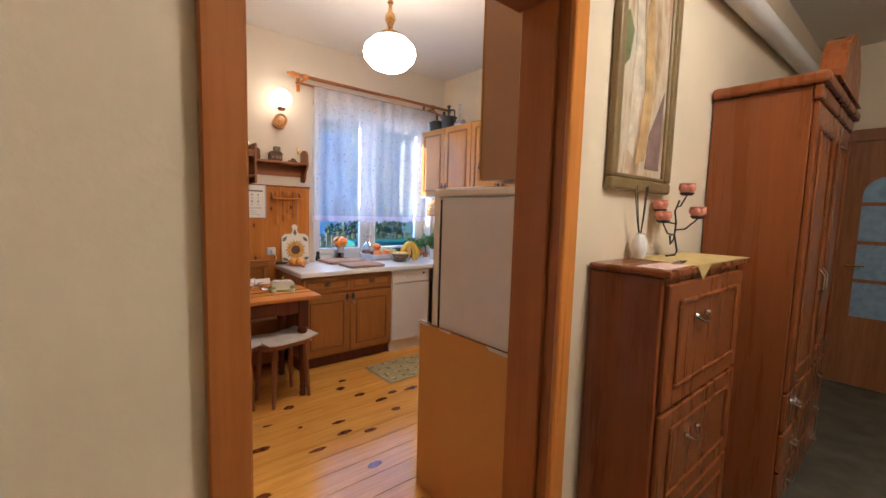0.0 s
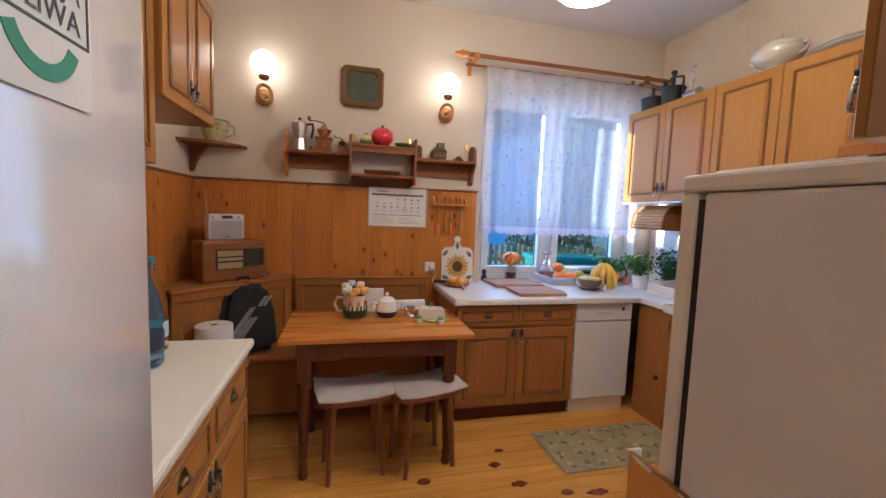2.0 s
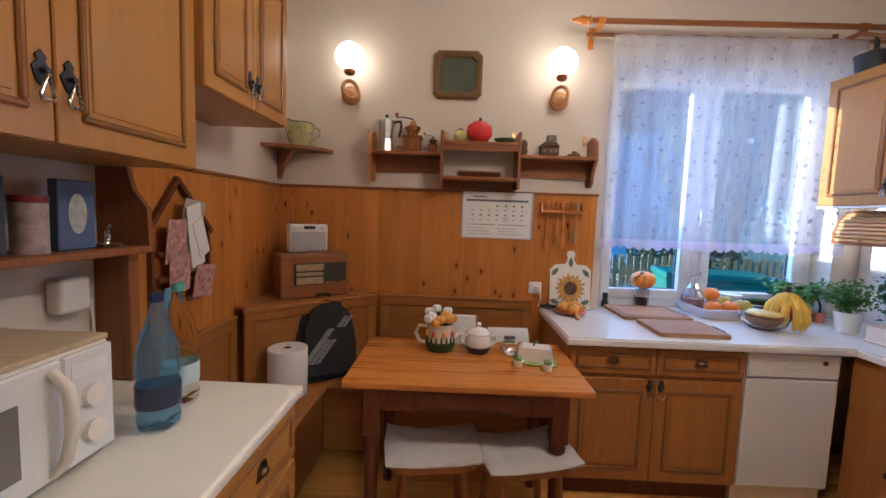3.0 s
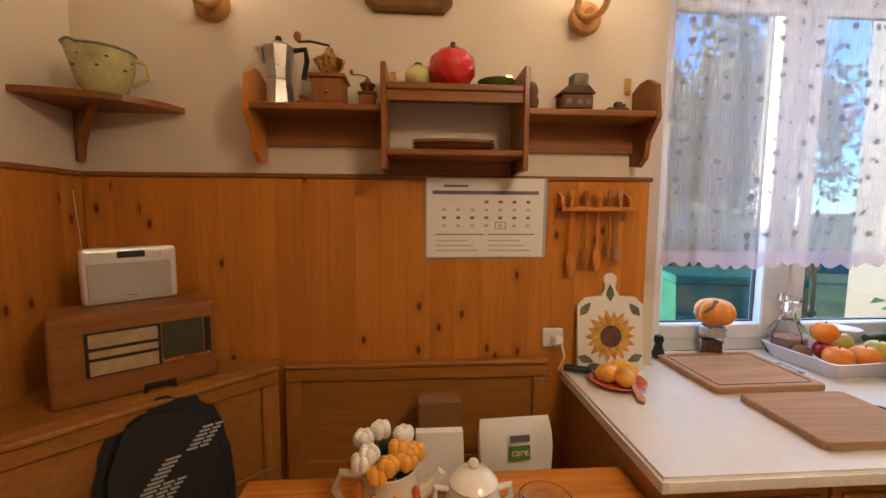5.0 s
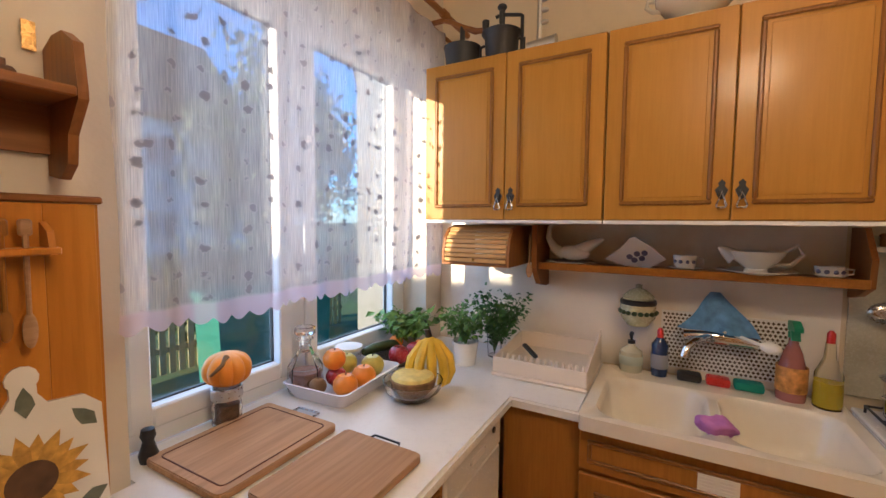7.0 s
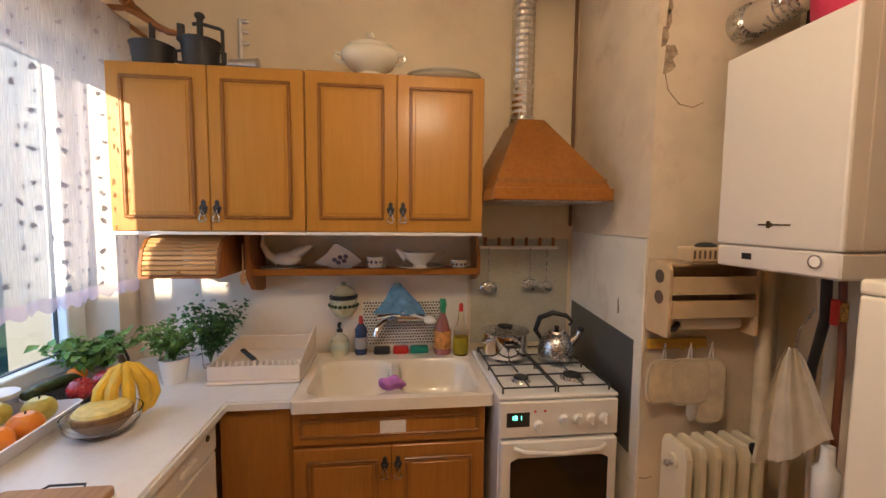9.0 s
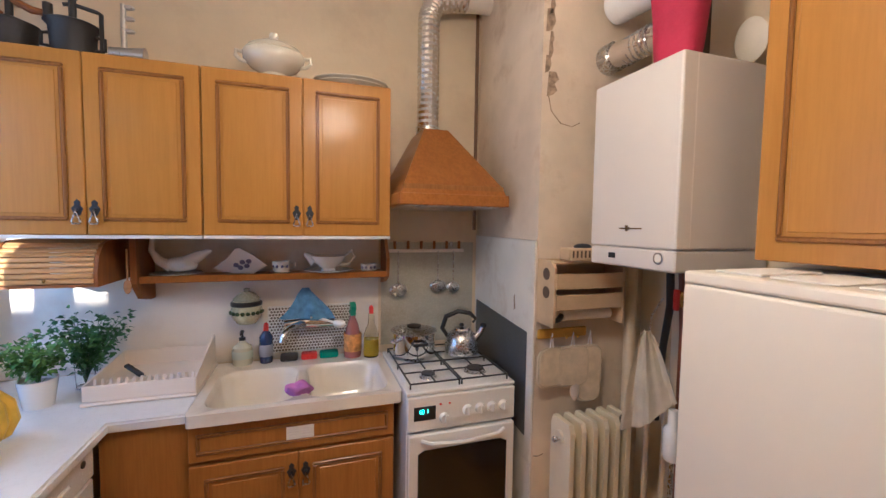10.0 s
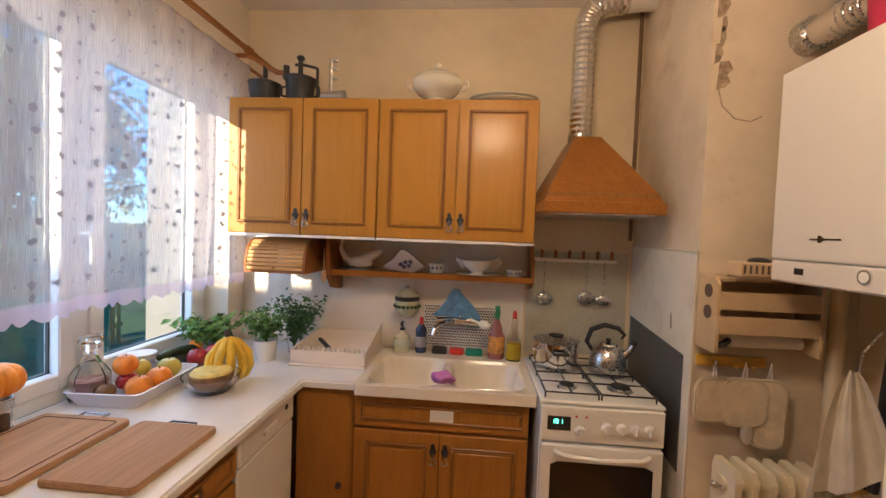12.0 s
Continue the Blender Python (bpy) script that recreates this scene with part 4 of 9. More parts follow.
part("front_board", B(XB + 0.40, XB + 0.418, 2.74, YB - 0.40, 0.06, 0.419), BENCH_WOOD_Z, bn, world=True)
part("front_board", B(XB + 0.42, 0.96, YB - 0.385, YB - 0.367, 0.06, 0.419), BENCH_WOOD, bn, world=True)
part("end_board", B(XB, XB + 0.40, 2.722, 2.74, 0.0, 0.419), BENCH_WOOD_Z, bn, world=True)
part("end_board", B(0.95, 0.972, YB - 0.365, YB, 0.0, 0.419), BENCH_WOOD_Z, bn, world=True)


def back_run(a, b, z1):
    """One straight run of the bench's back, from a to b, seen from its right-hand side."""
    a, b = Vector(a), Vector(b)
    d = b - a
    L = d.length
    m = pose(a.x, a.y, 0, 0, 0, math.degrees(math.atan2(d.y, d.x)))
    for nm, dims, bev, mt in (("rail", (0, L, -0.028, 0.0, z1 - 0.05, z1), 0.006, BENCH_WOOD), ("cap", (0, L, -0.036, 0.004, z1 + 0.0005, z1 + 0.018), 0.005, BENCH_WOOD), ("rail", (0, L, -0.026, 0.0, 0.449, 0.53), 0.004, BENCH_WOOD),
                              ("stile", (0, 0.06, -0.027, 0.0, 0.531, z1 - 0.051), 0.004, BENCH_WOOD_Z), ("stile", (L - 0.06, L, -0.027, 0.0, 0.531, z1 - 0.051), 0.004, BENCH_WOOD_Z), ("panel", (0.061, L - 0.061, -0.014, -0.002, 0.531, z1 - 0.051), 0.0, BENCH_WOOD)):
        bm = B(*dims, bevel=bev)
        bm.transform(m)
        part(nm, bm, mt, bn, world=True)


back_run((XB + 0.012, 2.73), (XB + 0.012, 3.40), 0.86)
back_run((XB + 0.05, 3.43), (XB + 0.62, YB - 0.01), 0.884)
back_run((XB + 0.66, YB - 0.004), (0.965, YB - 0.004), 0.885)
bm = prism(bmesh.new(), [(XB + 0.002, YB - 0.002), (XB + 0.002, 3.44), (XB + 0.06, 3.44), (XB + 0.64, YB - 0.012), (XB + 0.64, YB - 0.002)], 0.9025, 0.9155)
part("corner_shelf", bm, BENCH_WOOD, bn, world=True)

# ---- lamps ----
l = thing("ceiling_lamp", pose(1.27, 2.45, ZC), "opal glass ceiling lamp on a brass stem, lit", "lamp")
part("globe", lathe(bmesh.new(), [(0, -0.672), (0.05, -0.668), (0.11, -0.645), (0.155, -0.60), (0.168, -0.56), (0.158, -0.52), (0.115, -0.475), (0.062, -0.452), (0.058, -0.445)], seg=32), GLOBE, l, "lit opal glass globe", True)
part("gallery", lathe(bmesh.new(), [(0.064, -0.452), (0.066, -0.435), (0.03, -0.42), (0.016, -0.40), (0.022, -0.375), (0.034, -0.35), (0.030, -0.32), (0.014, -0.30), (0.012, -0.26), (0.022, -0.245), (0.012, -0.23), (0.009, -0.06), (0.02, -0.05), (0.05, -0.02), (0.055, 0.0)], seg=20), BRASS, l, "brass stem and gallery", True)


HONEY = wood("honey turned wood", (0.50, 0.25, 0.065), (0.60, 0.32, 0.095), "Z", 0.35, 0.3, 24.0)


def sconce(x, lean):
    s = thing("wall_lamp", pose(x, YN, 2.155), "wooden ring wall lamp with a lit opal globe", "lamp", "lamps over the bench")
    bm = lathe(bmesh.new(), [(0, 0), (0.058, 0), (0.060, 0.012), (0.052, 0.026), (0.03, 0.032), (0.018, 0.06)], seg=24)
    bm.transform(pose(0, 0, 0, 90))
    part("wall_plate", bm, HONEY, s, "turned wooden wall plate", True)
    c = Vector((-0.02 * lean, -0.115, 0.005))
    u = Vector((0.75 * lean, -0.66, 0)).normalized()
    part("ring", tube(bmesh.new(), [c + 0.050 * (math.cos(a) * u + math.sin(a) * Vector((0, 0, 1))) for a in (2 * math.pi * k / 28 for k in range(28))], 0.0115, 10, True), HONEY, s, "turned wooden ring", True)
    gx, gy = c.x, c.y - 0.03
    part("cup", lathe(bmesh.new(), [(0, 0.052), (0.022, 0.055), (0.032, 0.064), (0.034, 0.082), (0.030, 0.09)], (gx, gy + 0.01, 0.030), 20), SHELF_WOOD, s, "dark wooden cup", True)
    part("globe", lathe(bmesh.new(), [(0.030, 0.082), (0.044, 0.090), (0.074, 0.115), (0.088, 0.150), (0.084, 0.180), (0.066, 0.212), (0.034, 0.236), (0.0, 0.244)], (gx, gy + 0.01, 0.030), 28), SCONCE_GLOBE, s, "lit opal glass globe", True)


sconce(-0.228, -1)
sconce(1.075, 1)
# lamp added out of view to light the hall side
hl = thing("ceiling_lamp", pose(1.20, -0.42, 2.85), "added unseen hall ceiling lamp, lit", "lamp")
part("globe", lathe(bmesh.new(), [(0, -0.16), (0.10, -0.145), (0.15, -0.09), (0.14, -0.04), (0.10, -0.02)], seg=28), glow("added hall lamp globe", (1.0, 0.74, 0.46), LAMP_HALL), hl, "lit bowl of the added hall lamp", True)
part("plate", rod(bmesh.new(), (0, 0, -0.022), (0, 0, 0), 0.11, seg=24), BRASS, hl)

# ---- curtain and rod ----
r = thing("curtain_rod", pose(1.1, YN, 2.55), "double brown wooden curtain rod with a turned finial", "curtain rod")
for nm, y, z, x0, x1, rad in (("pole", 3.845, 2.562, 1.19, 2.98, 0.016), ("pole", 3.915, 2.515, 1.19, 2.98, 0.011)):
    part(nm, rod(bmesh.new(), (x0, y, z), (x1, y, z), rad), SHELF_WOOD, r, smooth=True, world=True)
bm = lathe(bmesh.new(), [(0.018, 0.0), (0.026, 0.01), (0.018, 0.022), (0.024, 0.04), (0.028, 0.055), (0.016, 0.075), (0.011, 0.10), (0.0, 0.115)], seg=14)
bm.transform(pose(1.192, 3.845, 2.562, 0, -90, 0))
part("finial", bm, ARCH_WOOD, r, "turned orange finial", True, world=True)
# bracket and ring beside the wall lamp are coloured as lit, the far ones not
for x in (1.25, 2.72):
    bm = box(bmesh.new(), x - 0.012, x + 0.012, 3.83, YN - 0.001, 2.525, 2.545, bevel=0.004)
    box(bm, x - 0.016, x + 0.016, YN - 0.016, YN - 0.001, 2.47, 2.60, bevel=0.004)
    part("bracket", bm, ARCH_WOOD if x < 2 else SHELF_WOOD, r, world=True)
    part("ring", rod(bmesh.new(), (x - 0.02, 3.845, 2.562), (x + 0.02, 3.845, 2.562), 0.022), ARCH_WOOD if x < 2 else SHELF_WOOD, r, smooth=True, world=True)
CX0, CX1, CZ0, CZ1 = 1.345, 2.80, 1.255, 2.515
bm = bmesh.new()
NX, NZ = 260, 36
grid = []
for j in range(NZ + 1):
    row = []
    for i in range(NX + 1):
        u, w = i / NX, j / NZ
        fold = math.sin(u * 62 + 1.3 * math.sin(u * 11)) * (0.013 - 0.004 * w) + 0.012 * math.sin(u * 17 + 0.6) * (1 - w)
        z = w * (CZ1 - CZ0)
        if j == 0:
            z += 0.020 * (1 - abs(math.sin(u * math.pi * 27)))
        sag = 0.010 * math.sin(u * 23) * (1 - w)
        row.append(bm.verts.new(((u - 0.5) * (CX1 - CX0) + 0.006 * math.sin(w * 9 + u * 30), fold + 0.02 * (1 - w), z + sag * 0.6)))
    grid.append(row)
for j in range(NZ):
    for i in range(NX):
        bm.faces.new((grid[j][i], grid[j][i + 1], grid[j + 1][i + 1], grid[j + 1][i]))
solo("lace_curtain", bm, LACE, "sheer white lace curtain with sprigs and a lilac scalloped hem", "curtain", pose((CX0 + CX1) / 2, 3.895, CZ0), True)

# ---- outside ----
GRASS = paint("rough lawn", (0.07, 0.11, 0.03), 0.95, var=0.4, scale=0.8, bump=0.6, fine=30)
STUCCO = paint("white sunlit stucco", (0.36, 0.34, 0.31), 0.9, var=0.12, scale=1.0)
HOUSE_WALL = paint("grey blue stucco", (0.55, 0.56, 0.58), 0.9, var=0.08, scale=0.6)
ROOF_TILE = paint("dull roof tile", (0.20, 0.14, 0.12), 0.8, var=0.25, scale=3)
LEAF = paint("tree leaf", (0.055, 0.085, 0.03), 0.6, var=0.5, scale=3)
BARK = paint("bark", (0.07, 0.05, 0.035), 0.9, var=0.4, scale=20, bump=0.8, fine=40)
FENCE = wood("weathered fence", (0.22, 0.20, 0.10), (0.32, 0.28, 0.15), "Z", 0.8, 0.0)
HEDGE = paint("dark green hedge", (0.03, 0.075, 0.045), 0.7, var=0.5, scale=6)
tagged(solo("ground", B(-900, 900, -900, 1500, -0.9, -0.7), GRASS, "grass outside the window", "ground"), kind="structure")
tagged(solo("foundation", B(-0.94, 3.27, 0.62, 4.26, -0.7, -0.2), HOUSE_WALL, "grey plinth under the kitchen", "plinth"), kind="structure")
hs = thing("house", pose(9.3, 20.0, -0.7), "grey neighbouring house with a brown tiled roof", "house")
part("wall", B(-3.6, 3.6, 0, 7, 0, 6.3), HOUSE_WALL, hs)
part("roof", prism(bmesh.new(), [(-4.0, 6.2), (4.0, 6.2), (1.6, 9.2), (-1.6, 9.2)], -0.4, 7.4, "XZ"), ROOF_TILE, hs)
for wx in (-2.4, 0.0, 2.4):
    for wz in (1.4, 4.3):
        w = part("window", B(wx - 0.55, wx + 0.55, -0.05, 0.02, wz, wz + 1.3), PVC, hs)
        for k in (-1, 1):
            part("pane", B(wx + k * 0.26 - 0.22, wx + k * 0.26 + 0.22, -0.06, -0.05, wz + 0.08, wz + 1.22), paint("dark blue pane", (0.10, 0.16, 0.22), 0.08, bump=0.0), w)
gw = thing("outbuilding", pose(5.45, 6.8, -0.7, 0, 0, -53), "white sunlit outbuilding with a flat roof", "house")
part("wall", B(0, 4.2, 0, 3.0, 0, 4.6), STUCCO, gw)
part("roof", B(-0.1, 4.3, -0.1, 3.1, 4.6, 4.75), ROOF_TILE, gw)
part("door", B(2.6, 3.5, -0.03, 0.01, 0.0, 2.0), HOUSE_WALL, gw)


def leaf_tree(name, m, height, spread, clumps, label, seed, low=0.35):
    """Tapered trunk, limbs, and a ragged crown of small leaf blades."""
    rnd = random.Random(seed)
    t = thing(name, m, label, "tree")
    bm = tube(bmesh.new(), [(0, 0, 0), (0.04, 0.02, height * 0.3), (-0.03, 0.05, height * 0.62), (0, 0, height * 0.9)], [0.16, 0.12, 0.07, 0.02], 9)
    tips = []
    for k in range(11):
        a, z = rnd.uniform(0, 6.28), height * rnd.uniform(low, 0.8)
        rr = spread * rnd.uniform(0.5, 0.95)
        tip = (rr * math.cos(a), rr * math.sin(a), z + height * rnd.uniform(0.03, 0.16))
        tube(bm, [(0, 0, z), (tip[0] * 0.5, tip[1] * 0.5, z + 0.12), tip], [0.045, 0.028, 0.01], 6)
        tips.append(tip)
    part("trunk", bm, BARK, t, smooth=True)
    bm = bmesh.new()
    for k in range(clumps):
        b = rnd.choice(tips) if k % 3 else (0, 0, height * rnd.uniform(low + 0.1, 1.0))
        c = Vector((b[0] + rnd.gauss(0, spread * 0.24), b[1] + rnd.gauss(0, spread * 0.24), b[2] + rnd.gauss(0, height * 0.06)))
        for j in range(18):
            p = c + Vector((rnd.gauss(0, 0.15), rnd.gauss(0, 0.15), rnd.gauss(0, 0.13)))
            q = Euler((rnd.uniform(0, 6.28), rnd.uniform(0, 6.28), rnd.uniform(0, 6.28))).to_matrix()
            s = rnd.uniform(0.05, 0.11)
            vs = [bm.verts.new(p + q @ Vector(v)) for v in ((-s, 0, 0), (0, -s * 0.45, s * 0.1), (s, 0, 0), (0, s * 0.45, s * 0.1))]
            bm.faces.new(vs)
    tagged(part("crown", bm, LEAF, t), kind="stuff")


leaf_tree("tree", pose(6.4, 10.2, -0.7), 5.6, 1.3, 420, "dark leafy garden tree behind the fence", 4)
leaf_tree("tree", pose(11.5, 14.5, -0.7), 7.5, 2.0, 420, "broad dark garden tree beside the house", 9)
leaf_tree("bush", pose(4.9, 9.6, -0.7), 1.7, 0.8, 170, "dark green shrub below the window", 11, 0.1)
rnd = random.Random(21)
# added hedge, out of view, that trims the sun patch on the wall
hd = thing("hedge", pose(-6.0, 7.6, -0.7), "unseen dark green hedge added to block the low sun", "hedge")
bm = bmesh.new()
box(bm, -0.45, 0.45, -1.6, 1.6, 0, 3.62)
bmesh.ops.subdivide_edges(bm, edges=bm.edges[:], cuts=9, use_grid_fill=True)
for v in bm.verts:
    v.co += Vector((1, 1, 0.3)) * 0.12 * noise.noise(v.co * 2.3)
part("core", bm, HEDGE, hd)
bm = bmesh.new()
for k in range(2600):
    p = Vector((rnd.choice((-0.48, 0.48)) + rnd.gauss(0, 0.05), rnd.uniform(-1.7, 1.7), rnd.uniform(0.05, 3.6)))
    q = Euler((rnd.uniform(0, 6.28), rnd.uniform(0, 6.28), rnd.uniform(0, 6.28))).to_matrix()
    bm.faces.new([bm.verts.new(p + q @ Vector(c)) for c in ((-0.05, 0, 0), (0, -0.025, 0.01), (0.05, 0, 0), (0, 0.025, 0.01))])
tagged(part("foliage", bm, LEAF, hd), kind="stuff")
fc = thing("fence", pose(1.5, 9.0, -0.7), "weathered greenish wooden garden fence", "fence")
for z in (0.35, 1.15):
    part("rail", B(0, 6.0, 0.03, 0.07, z, z + 0.08), FENCE, fc)
for k in range(46):
    part("slat", B(k * 0.13, k * 0.13 + 0.085, 0.0, 0.028, 0.05, 1.50 + 0.03 * math.sin(k * 2.3), bevel=0.006), FENCE, fc)
bn2 = thing("garden_bin", pose(3.66, 6.5, -0.7, 0, 0, -14), "dark green plastic garden bin", "bin")
BIN = paint("green bin plastic", (0.02, 0.12, 0.085), 0.45, var=0.1)
part("tub", prism(bmesh.new(), [(-0.50, 0), (0.50, 0), (0.56, 1.45), (-0.56, 1.45)], -0.35, 0.35, "XZ"), BIN, bn2)
part("lid", B(-0.59, 0.59, -0.38, 0.38, 1.452, 1.54, bevel=0.02), BIN, bn2)

# ---- hall ----
c = thing("shoe_cabinet", pose(1.083, 0.605, 0, 0, 0, 0), "cherry-stained shoe cabinet with three drop fronts", "cabinet")
W, D, H = 0.78, 0.25, 1.23
part("body", B(0.012, W - 0.012, 0.012, D, 0.0, 1.205, bevel=0.003), CHERRY, c)
part("top", B(0, W, -0.012, D, 1.206, H, bevel=0.008, seg=2), CHERRY, c)
for z0, z1 in ((0.05, 0.40), (0.415, 0.77), (0.785, 1.185)):
    d = part("drop_front", B(0.03, W - 0.03, -0.006, 0.012, z0, z1, bevel=0.004), CHERRY, c)
    part("moulding", ring_moulding(bmesh.new(), 0.10, W - 0.10, z0 + 0.06, z1 - 0.05, 0.018, -0.014, -0.0055), CHERRY, d)
    bm = tube(bmesh.new(), [(W * 0.37 - 0.05, -0.008, z1 - 0.12), (W * 0.37 - 0.02, -0.03, z1 - 0.14), (W * 0.37 + 0.02, -0.03, z1 - 0.14), (W * 0.37 + 0.05, -0.008, z1 - 0.12)], 0.005)
    ball(bm, (W * 0.37 - 0.05, -0.012, z1 - 0.12), 0.010), ball(bm, (W * 0.37 + 0.05, -0.012, z1 - 0.12), 0.010)
    part("handle", bm, CHROME, d, "chrome curved handle", True)
CLOTH = paint("mustard table runner", (0.52, 0.38, 0.12), 0.95, var=0.12, scale=20, bump=0.4, fine=400)
bm = bmesh.new()
top = prism(bm, [(1.29, 0.60), (1.86, 0.588), (1.84, 0.83), (1.33, 0.835)], 1.2305, 1.2340)
tri3 = [bm.verts.new(v) for v in ((1.29, 0.590, 1.2340), (1.42, 0.590, 1.2340), (1.34, 0.588, 1.185))]
bm.faces.new(tri3)
solo("runner", bm, CLOTH, "mustard cloth runner on the shoe cabinet", "cloth")
solo("leaflet", B(1.09, 1.30, 0.61, 0.70, 1.2305, 1.2335), paint("pink paper", (0.62, 0.42, 0.34), 0.8), "pinkish paper leaflet on the shoe cabinet", "paper", )
solo("keys", tube(bmesh.new(), [(1.26, 0.655, 1.2365), (1.31, 0.665, 1.2375), (1.36, 0.65, 1.2385), (1.30, 0.64, 1.2370)], 0.004, 6, True), STEEL, "bunch of metal keys on the leaflet", "keys")
v = thing("vase", pose(1.355, 0.812, 1.2305), "small white vase with dry brown twigs", "vase")
part("jar", lathe(bmesh.new(), [(0, 0), (0.018, 0), (0.026, 0.014), (0.030, 0.036), (0.026, 0.066), (0.016, 0.086), (0.013, 0.092), (0.016, 0.097)], seg=20), CERAMIC, v, smooth=True)
for a, b in ((-0.06, 0.0), (-0.03, 0.02), (0.02, -0.01), (0.06, 0.01)):
    part("twig", tube(bmesh.new(), [(0, 0, 0.07), (a * 0.4, b * 0.5, 0.15), (a * 0.8, b, 0.27)], 0.0022, 5), BARK, v)
ch = thing("candle_holder", pose(1.56, 0.775, 1.2345), "black wire candle stand with four pink rose candles", "candle holder")
ROSE = paint("salmon wax", (0.66, 0.25, 0.15), 0.5, var=0.15, scale=30)
part("stem", tube(bmesh.new(), [(-0.05, 0, 0.004), (0.03, 0, 0.004), (0.05, 0, 0.02), (0.01, 0, 0.09), (-0.03, 0, 0.08), (-0.02, 0, 0.05), (0.01, 0, 0.07), (0.02, 0, 0.13), (0.0, 0, 0.18), (0.01, -0.01, 0.222)], 0.0035, 7), IRON, ch)
for x, y, z in ((0.012, -0.034, 0.245), (-0.016, 0.050, 0.180), (-0.030, 0.030, 0.135), (0.022, -0.075, 0.155)):
    part("arm", tube(bmesh.new(), [(0.01, 0, z - 0.05), (x * 0.5, y * 0.5, z - 0.045), (x, y, z - 0.004)], 0.003, 6), IRON, ch)
    part("dish", lathe(bmesh.new(), [(0, -0.004), (0.018, -0.004), (0.027, 0.005), (0.025, 0.007), (0, -0.001)], (x, y, z), 16), IRON, ch)
    bm = lathe(bmesh.new(), [(0, 0), (0.018, 0.002), (0.028, 0.016), (0.026, 0.034), (0.029, 0.042), (0.017, 0.034), (0.012, 0.044), (0, 0.034)], (x, y, z), 14)
    for q in range(5):
        an = q * 1.257 + x * 30
        ball(bm, (x + 0.016 * math.cos(an), y + 0.016 * math.sin(an), z + 0.026), 0.016, 1, 1, 1.15, 10, 7)
    part("candle", bm, ROSE, ch, "salmon pink rose-shaped candle", True)
p = thing("picture", pose(1.150, YH - 0.002, 1.482), "tall framed abstract painting in cream and brown", "picture")
FRAME_OLIVE = paint("olive gold frame", (0.24, 0.17, 0.06), 0.45, 0.2, var=0.2, scale=12, bump=0.2)
W, H = 0.488, 0.95
for d in ((0, W, 0, 0.045), (0, W, H - 0.045, H), (0, 0.045, 0.0455, H - 0.0455), (W - 0.045, W, 0.0455, H - 0.0455)):
    part("frame", B(d[0], d[1], -0.03, 0, d[2], d[3], bevel=0.010, seg=2), FRAME_OLIVE, p)
for d in ((0.046, W - 0.046, 0.046, 0.06), (0.046, 0.06, 0.061, H - 0.046), (W - 0.06, W - 0.046, 0.061, H - 0.046)):
    part("slip", B(d[0], d[1], -0.02, -0.008, d[2], d[3], bevel=0.003), FRAME_OLIVE, p)
m, nt, b = nodes_of("painted canvas")
vv = coords(nt, (5, 1, 1.5), shuffle=False)
col = ramp(nt, noise_of(nt, vv, 1.6, 5.0, 0.6), [(0.30, (0.14, 0.08, 0.04)), (0.42, (0.46, 0.33, 0.18)), (0.52, (0.58, 0.50, 0.36)), (0.62, (0.42, 0.27, 0.15)), (0.75, (0.20, 0.18, 0.10))])
nt.links.new(col, b.inputs["Base Color"])
b.inputs["Roughness"].default_value = 0.5
part("canvas", B(0.046, W - 0.046, -0.009, -0.002, 0.046, H - 0.046), m, p)
for nm, pts, c3 in (("ochre_shape", [(0.20, 0.10), (0.27, 0.12), (0.31, 0.35), (0.29, 0.60), (0.25, 0.82), (0.22, 0.60), (0.24, 0.38)], (0.50, 0.33, 0.12)), ("green_shape", [(0.065, 0.42), (0.11, 0.46), (0.13, 0.56), (0.09, 0.62), (0.065, 0.60)], (0.16, 0.17, 0.06)), ("mauve_shape", [(0.28, 0.09), (0.40, 0.09), (0.41, 0.40), (0.35, 0.30), (0.30, 0.22)], (0.22, 0.15, 0.13)), ("pale_shape", [(0.13, 0.15), (0.18, 0.12), (0.22, 0.40), (0.19, 0.75), (0.14, 0.85), (0.15, 0.5)], (0.62, 0.54, 0.40))):
    part(nm, prism(bmesh.new(), pts, -0.0105, -0.0092, "XZ"), paint("oil paint " + nm, c3, 0.5, var=0.35, scale=14), p)
w = thing("wardrobe", pose(2.13, 0.465, 0), "tall cherry wardrobe with a cornice and arched pediment", "wardrobe")
W, D, H = 1.0, 0.39, 1.96
part("body", B(0, W, 0.02, D, 0.0, H, bevel=0.004), CHERRY, w)
part("cornice", B(-0.03, W + 0.03, -0.03, D, H + 0.0005, H + 0.05, bevel=0.014, seg=2), CHERRY, w)
part("cornice", B(-0.012, W + 0.012, -0.010, 0.0195, H - 0.06, H - 0.001, bevel=0.006), CHERRY, w)
part("pediment", prism(bmesh.new(), [(0.10, H + 0.051)] + [(0.5 + a, H + 0.06 + b2) for a, b2 in arc((0, 0), 0.26, 180, 0, 14)] + [(0.90, H + 0.051)], -0.04, 0.05, "XZ"), CHERRY, w)
